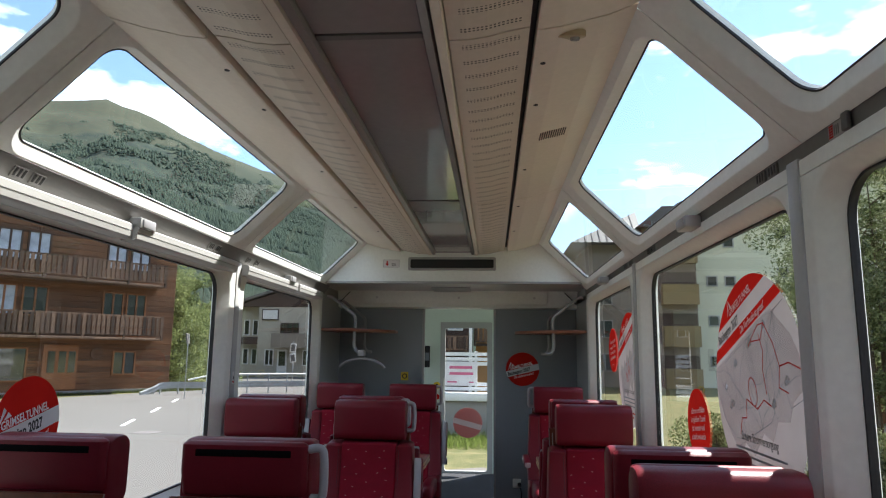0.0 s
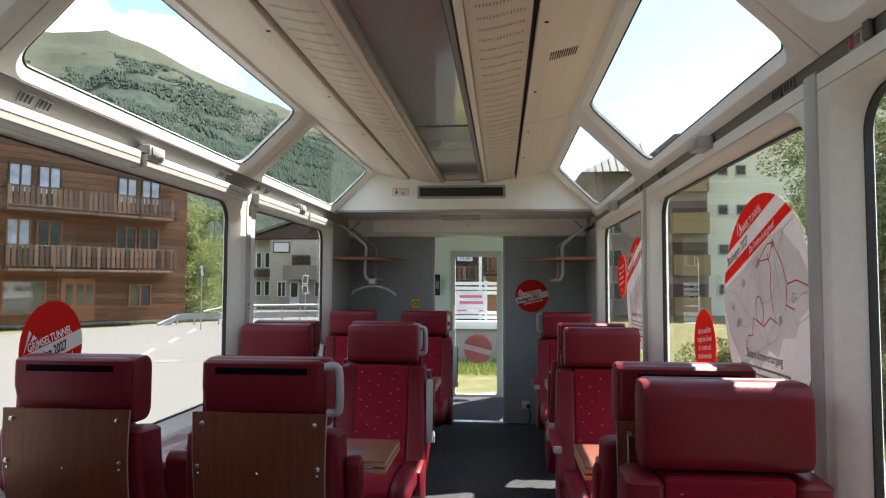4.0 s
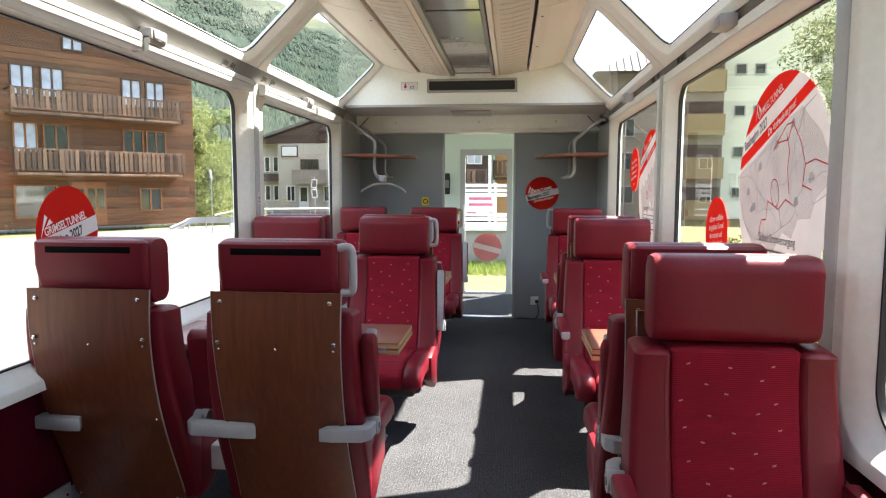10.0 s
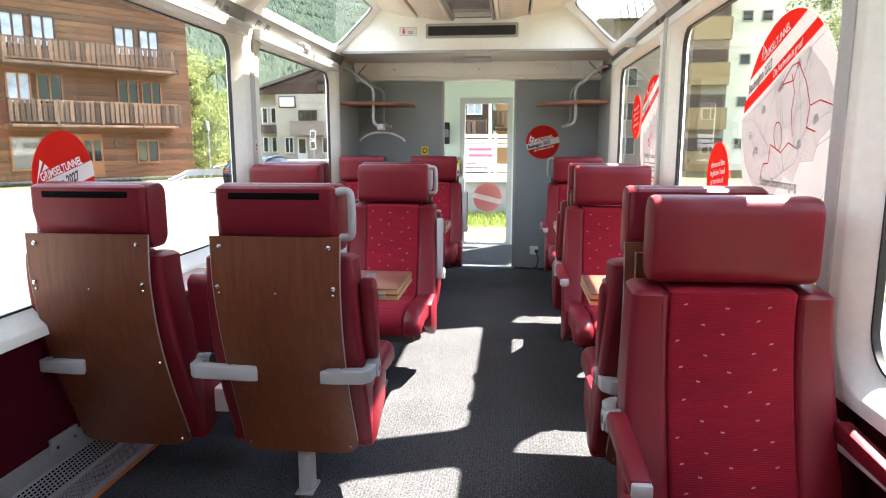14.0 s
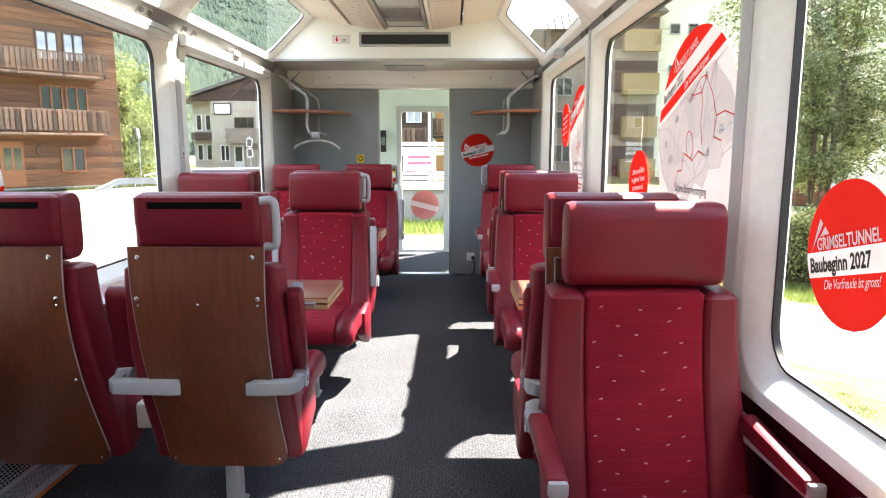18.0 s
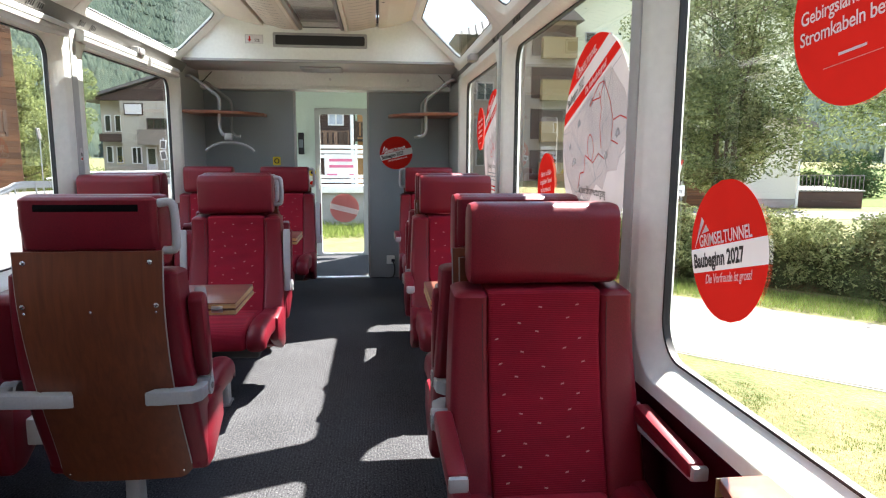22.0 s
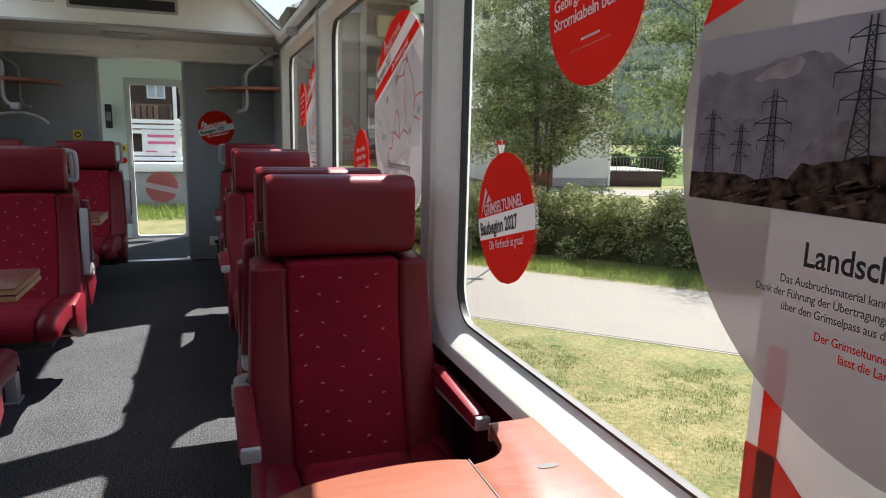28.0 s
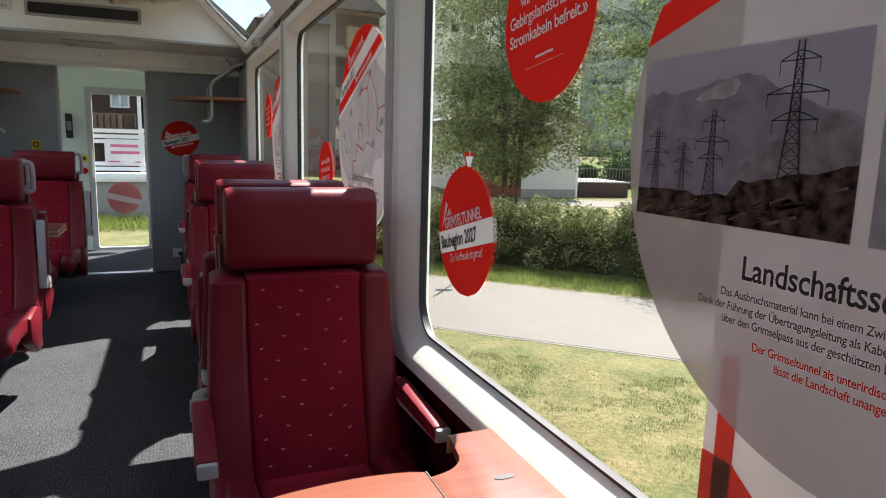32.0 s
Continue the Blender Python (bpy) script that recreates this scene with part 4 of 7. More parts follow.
def flat(name, loops, material, parent, h=0.0, thick=0.0008, label=""):
    """Flat cut shapes on a sticker's own plane."""
    bm = bmesh.new()
    for pts in loops:
        hi = [bm.verts.new((u, v, h + thick)) for u, v in pts]
        top = bm.faces.new(hi)
        top.normal_update()
        if top.normal.z < 0:
            top.normal_flip()
        if thick > 0.002:
            lo = [bm.verts.new((u, v, h)) for u, v in pts]
            bm.faces.new(lo[::-1])
            for i in range(len(pts)):
                j = (i + 1) % len(pts)
                bm.faces.new((lo[i], lo[j], hi[j], hi[i]))
    return part(name, bm, material, parent, label, smooth=False)


def writing(body, size, u, v, turn, material, parent, h, bold=0.0, align="LEFT", shear=0.0, squeeze=1.0, narrow=0.74):
    cu = bpy.data.curves.new("text", "FONT")
    cu.body, cu.size, cu.align_x, cu.shear, cu.offset = body, size, align, shear, bold
    cu.space_character = squeeze
    cu.resolution_u = 3
    tmp = new("text", cu)
    bpy.context.view_layer.update()
    me = bpy.data.meshes.new_from_object(tmp.evaluated_get(bpy.context.evaluated_depsgraph_get()))
    bpy.data.objects.remove(tmp)
    bpy.data.curves.remove(cu)
    me.transform(Matrix.Translation((u, v, h)) @ Matrix.Rotation(radians(turn), 4, "Z") @ Matrix.Diagonal((narrow, 1, 1, 1)))
    me.materials.clear()
    me.materials.append(material)
    ob = new("lettering", me)
    ob.parent = parent
    return ob


def chord_band(r, lo, hi, turn, n=10):
    """The part of a disc between two parallel chords."""
    lo, hi = max(lo, -r), min(hi, r)
    vs = [lo + (hi - lo) * i / n for i in range(n + 1)]
    pts = [(math.sqrt(max(0, r * r - v * v)), v) for v in vs] + [(-math.sqrt(max(0, r * r - v * v)), v) for v in vs[::-1]]
    a = radians(turn)
    out = []
    for u, v in pts:
        p = (u * math.cos(a) - v * math.sin(a), u * math.sin(a) + v * math.cos(a))
        if not out or (Vector(p) - Vector(out[-1])).length > 1e-5:
            out.append(p)
    if (Vector(out[0]) - Vector(out[-1])).length < 1e-5:
        out.pop()
    return out


def bars(u, v, turn, widths, step, height, material, parent, h, centre=True):
    loops = []
    a = radians(turn)
    for k, w in enumerate(widths):
        u0 = -w / 2 if centre else 0
        q = [(u0, -k * step), (u0 + w, -k * step), (u0 + w, -k * step + height), (u0, -k * step + height)]
        loops.append([(u + p * math.cos(a) - r * math.sin(a), v + p * math.sin(a) + r * math.cos(a)) for p, r in q])
    return flat("small_print", loops, material, parent, h, 0.0002, "lines of small print")


def peak_logo(u, v, s, turn, parent, h, material):
    a = radians(turn)

    def r(p):
        return (u + s * (p[0] * math.cos(a) - p[1] * math.sin(a)), v + s * (p[0] * math.sin(a) + p[1] * math.cos(a)))
    return flat("peak_mark", [[r(p) for p in ((0, 0), (0.55, 1.25), (0.42, 0.55))], [r(p) for p in ((0.6, 1.15), (1.25, 0.18), (0.75, 0.45))]], material, parent, h, 0.0003, "white peak mark")


def red_disc(m, r, turn=14, name="round_sticker", label="round red window sticker announcing a tunnel start", dull=None):
    red, white = dull or (RED_FILM, WHITE_FILM)
    white_ink = white if dull else WHITE_INK
    t = empty(name, label, "sticker", "round stickers", at=m)
    flat("lower_field", [chord_band(r, -r, -0.26 * r, turn, 24)], red, t, label="red printed field")
    flat("upper_field", [chord_band(r, 0.10 * r, r, turn, 24)], red, t, label="red printed field")
    flat("band", [chord_band(r, -0.26 * r, 0.10 * r, turn)], white, t, label="white printed band")
    writing("GRIMSELTUNNEL", r * 0.245, -0.74 * r, -0.055 * r, turn, white_ink, t, 0.0016, 0.0010)
    writing("Baubeginn 2027", r * 0.290, -0.86 * r, -0.40 * r, turn, BLACK_INK, t, 0.0016, 0.0018)
    writing("Die Vorfreude ist gross!", r * 0.19, -0.50 * r, -0.57 * r, turn, white_ink, t, 0.0016, 0.0002, shear=0.35, squeeze=0.9)
    mark = (((-0.877, -0.11), (-0.733, 0.40), (-0.652, 0.34), (-0.762, 0.134)), ((-0.70, 0.146), (-0.598, 0.305), (-0.49, 0.22)))
    flat("peak_mark", [[(u * r, v * r) for u, v in loop] for loop in mark], white_ink, t, 0.0014, 0.0003, "white peak mark")
    return t


red_disc(face_right(1.265, 1.101), 0.168)
red_disc(face_left(2.146, 1.195), 0.172)
red_disc(face_front(0.682, Y_END - 0.001, 1.313), 0.170, label="round red sticker on a grey bulkhead")


MAP_PINK = mat("pink_small_print", (0.62, 0.25, 0.22), 0.5, vary=0.05, bump=0)


def quote_disc(y, z, r, lines, size, first=None, turn=7):
    t = empty("round_sticker", "round red window sticker with a white quotation", "sticker", "round stickers", at=face_right(y, z))
    flat("disc", [disc(0, 0, r, r, 64)], RED_FILM, t)
    for k, line in enumerate(lines):
        writing(line, size, 0, (first or r * 0.32) - k * size * 1.06, turn, WHITE_INK, t, 0.0012, 0.0005, align="CENTER", squeeze=0.95, narrow=0.96 if first else 0.80)
    v = (first or r * 0.32) - len(lines) * size * 1.06
    bars(0.0, v - r * 0.02, turn, [r * 0.40], 0.01, r * 0.030, WHITE_INK, t, 0.0012)
    bars(0.0, v - r * 0.11, turn, [r * 0.85], 0.01, r * 0.011, MAP_PINK, t, 0.0012)


quote_disc(0.908, 1.579, 0.169, ["wird eine ganze", "Gebirgslandschaft von", "Stromkabeln befreit.»"], 0.0365, 0.043)
quote_disc(2.925, 1.165, 0.158, ["«Strom und Bahn", "im gleichen Tunnel", "ist innovativ und", "zukunftsweisend.»"], 0.036)
quote_disc(4.97, 1.505, 0.165, ["«Strom und Bahn", "im gleichen Tunnel", "ist innovativ und", "zukunftsweisend.»"], 0.038)

POSTER = translucent_mat("poster_film", (0.68, 0.635, 0.635), 0.085)
# perforated film; its weaker light is put in as a darker white
DIM_FILM = translucent_mat("dim_poster_film", (0.425, 0.366, 0.375), 0.04, clear=0.16)
MAP_GREY = translucent_mat("map_grey", (0.52, 0.47, 0.485), 0.085, clear=0.72)
MAP_WATER = translucent_mat("map_water", (0.50, 0.59, 0.65), 0.12, clear=0.62)
MAP_BLUE = mat("map_blue_line", (0.17, 0.20, 0.22), 0.5, vary=0.05, bump=0)
SKY_PRINT = translucent_mat("printed_sky", (0.42, 0.395, 0.46), 0.03, clear=0.13)
RANGE_PRINT = translucent_mat("printed_mountains", (0.34, 0.31, 0.36), 0.03, 26.0, 0.75, clear=0.10)
SNOW_PRINT = translucent_mat("printed_snow", (0.50, 0.44, 0.45), 0.03, 30.0, 0.7)
SLOPE_PRINT = translucent_mat("printed_slope", (0.33, 0.29, 0.31), 0.03, 40.0, 0.6)
LIGHT_STRATA = translucent_mat("printed_light_strata", (0.24, 0.165, 0.13), 0.03, 60.0, 0.5)
STRATA_PRINT = translucent_mat("printed_strata", (0.11, 0.072, 0.056), 0.03, 60.0, 0.4)
ROCK_PRINT = translucent_mat("printed_rock", (0.145, 0.098, 0.078), 0.03, 48.0, 0.10)


def strip_line(points, w):
    """A thin ribbon along points, as flat pieces."""
    loops = []
    for a, b in zip(points, points[1:]):
        a, b = Vector(a), Vector(b)
        d = (b - a).normalized() * w / 2
        n = Vector((-d.y, d.x))
        loops.append([tuple(a - n - d), tuple(b - n + d), tuple(b + n + d), tuple(a + n - d)])
    return loops


def poster_head(t, r, turn, lo=0.51, film=None):
    film = film or POSTER
    cuts = [(-1.0, lo), (lo, lo + 0.11), (lo + 0.11, lo + 0.26), (lo + 0.26, 1.0)]
    for k, (p, q) in enumerate(cuts):
        if p < 0.99:
            flat(("field", "band", "band", "cap")[k], [chord_band(r, p * r, min(q, 1.0) * r, turn, 40 if k == 0 else 16)], RED_FILM if k % 2 else film, t, label="red printed field" if k % 2 else "white printed field")
    a = radians(turn)

    def r2(u, v):
        return (r * (u * math.cos(a) - v * math.sin(a)), r * (u * math.sin(a) + v * math.cos(a)))
    if lo < 0.55:
        writing("GRIMSELTUNNEL", r * 0.105, *r2(-0.28, 0.79), turn, WHITE_INK, t, 0.0014, 0.0004)
        peak_logo(*r2(-0.33, 0.80), r * 0.13, turn, t, 0.0014, WHITE_INK)
        writing("Baubeginn 2027", r * 0.125, *r2(-0.68, 0.645), turn, BLACK_INK, t, 0.0014, 0.0012)
        writing("Die Vorfreude ist gross!", r * 0.095, *r2(-0.10, 0.535), turn, WHITE_INK, t, 0.0014, 0.0004, shear=0.35, squeeze=0.9)


def map_poster(y, z, r, title, seed, red_map):
    t = empty("round_poster", "large round white window poster with a network map", "poster", "round posters", at=face_right(y, z))
    poster_head(t, r, 20.7)
    rnd = random.Random(seed)
    a = radians(20.7)

    def r2(u, v):
        v = v * 1.5 + 0.29
        return (r * (u * math.cos(a) - v * math.sin(a)), r * (u * math.sin(a) + v * math.cos(a)))
    if not red_map:
        edge = [(-0.93, 0.12), (-0.3, 0.12), (0.3, 0.14), (0.62, 0.12), (0.70, 0.04), (0.86, -0.1), (0.93, -0.24), (0.84, -0.40), (0.66, -0.42), (0.52, -0.50), (0.30, -0.46), (0.14, -0.54), (-0.02, -0.47),
                (-0.30, -0.55), (-0.46, -0.45), (-0.62, -0.50), (-0.78, -0.34), (-0.90, -0.2), (-0.95, -0.02)]
        flat("map_ground", [[r2(*p) for p in edge]], MAP_GREY, t, 0.001, 0.0003, "grey map ground")
        blue = []
        for k in range(24):
            p = [rnd.uniform(-0.8, 0.75), rnd.uniform(-0.45, 0.1)]
            line = [tuple(p)]
            d = rnd.choice((0.2, 1.4, 1.75, 3.3, 4.6, 4.9))
            for i in range(7):
                d += rnd.uniform(-0.42, 0.42)
                p = [max(-0.88, min(0.86, p[0] + 0.11 * math.cos(d))), max(-0.44, min(0.1, p[1] + 0.11 * math.sin(d)))]
                line.append(tuple(p))
            blue += strip_line([r2(*q) for q in line], 0.0024)
        lakes = [[r2(cu + k * math.cos(j * 0.7854) * 0.06, cv + math.sin(j * 0.7854) * 0.022 * (1.5 if j % 3 else 0.8)) for j in range(8)] for cu, cv, k in ((-0.62, -0.18, 1.3), (-0.35, 0.03, 0.8), (0.05, 0.06, 1.1), (0.42, 0.08, 0.7), (0.62, -0.3, 0.9), (-0.7, -0.05, 0.7), (0.3, -0.36, 0.8))]
        tagged(flat("lake", lakes, MAP_WATER, t, 0.0013, 0.0002, "pale blue lakes on the map"), kind="stuff")
        tagged(flat("grid_line", blue, MAP_BLUE, t, 0.0014, 0.0002, "blue power lines on the map"), kind="stuff")
        red = []
        for line in ([(0.10, 0.06), (0.30, 0.02), (0.42, 0.09), (0.52, -0.06), (0.55, -0.2), (0.72, -0.22), (0.9, -0.3)], [(-0.55, -0.38), (-0.44, -0.30), (-0.33, -0.32), (-0.25, -0.22)], [(0.2, -0.28), (0.22, -0.14), (0.30, -0.05), (0.28, 0.06)], [(-0.25, -0.22), (-0.05, -0.32), (0.12, -0.30), (0.24, -0.36)], [(0.42, 0.09), (0.30, 0.11), (0.16, 0.085), (0.02, 0.05)], [(0.55, -0.2), (0.46, -0.30), (0.60, -0.36)]):
            red += strip_line([r2(*q) for q in line], 0.0042)
        tagged(flat("grid_line", red, RED_FILM, t, 0.0015, 0.0002, "red power lines on the map"), kind="stuff")
        ring = [r2(-0.08 + 0.085 * math.cos(k * 0.2618), -0.21 + 0.085 * math.sin(k * 0.2618)) for k in range(25)]
        flat("ring", strip_line(ring, 0.004), RED_FILM, t, 0.0017, 0.0002, "red ring mark")
    else:
        edge = [r2(-0.75 + 1.45 * i / 11, (0.02 if i % 2 else -0.06)) for i in range(12)] + [r2(0.75 - 1.5 * i / 11, -0.34 - 0.12 * (i % 3) * 0.5) for i in range(12)]
        flat("map_ground", [edge], MAP_GREY, t, 0.001, 0.0003, "grey map ground")
        spots = []
        for k in range(16):
            u, v = rnd.uniform(-0.3, 0.2), rnd.uniform(-0.28, -0.05)
            spots += strip_line([r2(u, v), r2(u + rnd.uniform(-0.08, 0.08), v + rnd.uniform(-0.06, 0.06))], 0.007)
        tagged(flat("grid_line", spots, RED_FILM, t, 0.0014, 0.0002, "red lines on the map"), kind="stuff")
    writing(title, r * 0.115, 0, -0.50 * r if not red_map else -0.40 * r, 0, BLACK_INK, t, 0.0014, 0.0004, align="CENTER", squeeze=0.92)
    bars(0, (-0.585 if not red_map else -0.50) * r, 0, [r * 1.1, r * 1.15, r * 1.0], r * 0.062, r * 0.02, MAP_BLUE, t, 0.0014)
    bars(0, (-0.80 if not red_map else -0.74) * r, 0, [r * 0.8, r * 0.5], r * 0.07, r * 0.026, RED_FILM, t, 0.0014)


map_poster(2.250, 1.366, 0.396, "Sichere Stromversorgung", 4, False)
map_poster(4.38, 1.37, 0.385, "Integration der Schmalspurnetze", 9, True)


def pylon(u, v, s, t, h):
    """A lattice mast of thin flat bars, s high over its foot."""
    segs = []
    for k in (-1, 1):
        segs += strip_line([(u + k * 0.092 * s, v), (u + k * 0.042 * s, v + 0.48 * s), (u + k * 0.024 * s, v + s)], 0.015 * s)
    for hgt, w in ((0.44, 0.19), (0.635, 0.255), (0.87, 0.165)):
        segs += strip_line([(u - w * s, v + hgt * s), (u - 0.4 * w * s, v + (hgt + 0.05) * s), (u, v + (hgt + 0.065) * s), (u + 0.4 * w * s, v + (hgt + 0.05) * s), (u + w * s, v + hgt * s), (u - w * s, v + hgt * s)], 0.010 * s)
        for k in (-1, 1):
            segs += strip_line([(u + k * w * s, v + hgt * s), (u + k * w * s, v + (hgt - 0.10) * s)], 0.007 * s)
    steps = [0.0, 0.09, 0.18, 0.27, 0.36, 0.44, 0.52, 0.60, 0.68, 0.76, 0.84, 0.92]
    for k, (a, b) in enumerate(zip(steps, steps[1:])):
        w0, w1 = [0.092 - 0.104 * q if q < 0.48 else 0.042 - 0.034 * (q - 0.48) for q in (a, b)]
        for sg in (-1, 1):
            segs += strip_line([(u - sg * w0 * s, v + a * s), (u + sg * w1 * s, v + b * s)], 0.007 * s)
        segs += strip_line([(u - w0 * s, v + a * s), (u + w0 * s, v + a * s)], 0.006 * s)
    return flat("pylon", segs, BLACK_INK, t, h, 0.0002, "printed lattice pylon")


def landscape_poster(y, z, r):
    t = empty("round_poster", "large round white window poster with a pylon photograph", "poster", "round posters", at=face_right(y, z))
    poster_head(t, r, 17.5, 0.61, DIM_FILM)

    def q(yy, zz):
        return (y - yy, zz - z)
    x0, x1, v0, v1 = y - 0.592, y - 0.232, 1.223 - z, 1.457 - z
    photo = flat("photograph", [[(x0, v0), (x1, v0), (x1, v1), (x0, v1)]], SKY_PRINT, t, 0.0016, 0.0003, "printed photograph of an alpine range")
    w, hh = x1 - x0, v1 - v0

    def p(a, b):
        return (x0 + a * w, v0 + b * hh)
    rnd = random.Random(5)
    ridge = [(0, 0.72), (0.04, 0.79), (0.08, 0.77), (0.11, 0.80), (0.18, 0.76), (0.24, 0.78), (0.29, 0.79), (0.35, 0.80), (0.41, 0.835), (0.46, 0.82), (0.50, 0.845), (0.55, 0.85), (0.58, 0.83), (0.61, 0.835), (0.67, 0.765), (0.74, 0.72), (0.81, 0.68), (0.87, 0.635), (0.95, 0.625), (1, 0.575)]
    flat("printed_range", [[p(0, 0)] + [p(1, 0)] + [p(a, b) for a, b in ridge[::-1]]], RANGE_PRINT, photo, 0.0020, 0.0002)
    flat("printed_snow", [[p(*k) for k in ((0.30, 0.725), (0.35, 0.775), (0.42, 0.81), (0.50, 0.83), (0.52, 0.80), (0.50, 0.74), (0.44, 0.715), (0.38, 0.725), (0.33, 0.71))]], SNOW_PRINT, photo, 0.0023, 0.0002)
    near = [(0, 0.17)] + [(0.05 + 0.05 * i, 0.15 + 0.03 * rnd.random() + (0.0 if i < 10 else 0.10 + 0.013 * (i - 11))) for i in range(18)] + [(0.96, 0.365), (1, 0.37)]
    flat("printed_rock", [[p(0, 0), p(1, 0)] + [p(a, b) for a, b in near[::-1]]], ROCK_PRINT, photo, 0.0026, 0.0002)
    slope = [(0.50, 0.24), (0.58, 0.38), (0.66, 0.47), (0.74, 0.50), (0.82, 0.58), (0.90, 0.64), (0.96, 0.58), (1, 0.54), (1, 0.2), (0.7, 0.16)]
    flat("printed_slope", [[p(*k) for k in slope]], SLOPE_PRINT, photo, 0.0022, 0.0002)
    tagged(flat("printed_snow", [[p(a + k[0] * 0.05, b + k[1] * 0.05) for k in ((-1.4, -0.1), (-0.5, 0.35), (0.3, 0.2), (1.4, 0.3), (1.0, -0.2), (0, -0.35))] for a, b in ((0.08, 0.53), (0.27, 0.49), (0.05, 0.60), (0.66, 0.44), (0.8, 0.46), (0.88, 0.40))], SLOPE_PRINT, photo, 0.00235, 0.0002), kind="stuff")
    strata, lights = [], []
    for i in range(34):
        a0 = 0.02 + 0.92 * rnd.random()
        top = 0.11 + max(0.0, a0 - 0.52) * 0.40
        b0 = 0.02 + (top - 0.03) * rnd.random()
        run, thick = 0.05 + 0.08 * rnd.random(), 0.005 + 0.010 * rnd.random()
        line = [(a0 + run * q, b0 + 0.5 * run * q ** 0.8 + 0.006 * rnd.uniform(-1, 1)) for q in (0, 0.35, 0.7, 1.0)]
        line = [(a, b) for a, b in line if a < 0.975 and b < 0.14 + max(0.0, a - 0.56) * 0.45]
        if len(line) > 2:
            (strata if i % 3 else lights).append([p(a, b) for a, b in line] + [p(a + 0.4 * thick, max(0.005, b - thick * 1.4)) for a, b in line[::-1]])
    tagged(flat("printed_strata", strata, STRATA_PRINT, photo, 0.0029, 0.0001), kind="stuff")
    tagged(flat("printed_strata", lights, LIGHT_STRATA, photo, 0.0029, 0.0001), kind="stuff")
    for a, b, s in ((0.105, 0.135, 0.100), (0.262, 0.135, 0.079), (0.408, 0.155, 0.118), (0.757, 0.28, 0.163)):
        pylon(*p(a, b), s, photo, 0.0032)
    flat("photograph", [[(x1 + 0.02, v0), (x1 + 0.33, v0), (x1 + 0.33, v1), (x1 + 0.02, v1)]], RANGE_PRINT, t, 0.0016, 0.0003, "printed photograph of a mountain")
    writing("Landschaftsschutz", 0.044, y - 0.376, 1.156 - z, 0, BLACK_INK, t, 0.0016, 0.0007, squeeze=0.98, narrow=0.86)
    writing("Das Ausbruchsmaterial kann bei einem Zwischen-", 0.0158, y - 0.407, 1.129 - z, 0, BLACK_INK, t, 0.0016, 0.0001, squeeze=0.95, narrow=0.86)
    writing("Dank der Führung der Übertragungsleitung als Kabel im", 0.0158, y - 0.446, 1.111 - z, 0, BLACK_INK, t, 0.0016, 0.0001, squeeze=0.95, narrow=0.86)
    writing("über den Grimselpass aus der geschützten Land-", 0.0158, y - 0.401, 1.093 - z, 0, BLACK_INK, t, 0.0016, 0.0001, squeeze=0.95, narrow=0.86)
    writing("Der Grimseltunnel als unterirdisch", 0.0163, y - 0.347, 1.066 - z, 0, RED_FILM, t, 0.0016, 0.0002, squeeze=0.95, narrow=0.84)
    writing("lässt die Landschaft unange", 0.0165, y - 0.311, 1.048 - z, 0, RED_FILM, t, 0.0016, 0.0002, squeeze=0.95, narrow=0.84)


landscape_poster(0.205, 1.335, 0.415)


# ---- end wall fittings ----
def corner_shelf(side):
    t = empty("luggage_shelf", "small cherry veneer shelf on a bent grey tube", "shelf", "corner shelves")
    tipx = side * 0.60
    shape = [(side * 1.232, 5.90), (side * 1.232, 6.57), (tipx, 6.57), (tipx, 6.40), (tipx + side * 0.04, 6.28), (tipx + side * 0.16, 6.10), (tipx + side * 0.36, 5.95)]
    part("board", prism(shape[::side], 1.66, 1.688, "z", r=0.005), SHELF_WOOD, t)
    xa = side * 1.225
    xb = side * 0.945
    for yy in (6.05, 6.55):
        pts = smoothed([(xa, yy, 1.99), (side * 1.17, yy, 1.985), (side * 1.02, yy, 1.87), (xb, yy, 1.80), (xb, yy, 1.65), (xb, yy, 1.53), (xb - side * 0.03, yy, 1.475), (xb - side * 0.08, yy, 1.47)], 5)
        part("tube", tube(pts, 0.015, 10), GREY_PLASTIC, t, "bent grey tube")
    if side < 0:
        part("hook_head", box(-0.905, -0.835, 6.02, 6.08, 1.425, 1.485, 0.012), GREY_PLASTIC, t, "grey hook head")
        pts = [(-0.875 + 0.24 * math.sin(a), 6.10, 1.265 + 0.14 * math.cos(a)) for a in [-1.15 + 0.23 * i for i in range(11)]]
        part("coat_hanger", tube(pts, 0.013, 8), GREY_PLASTIC, t, "curved grey coat hanger")
    return t


corner_shelf(-1)
corner_shelf(1)


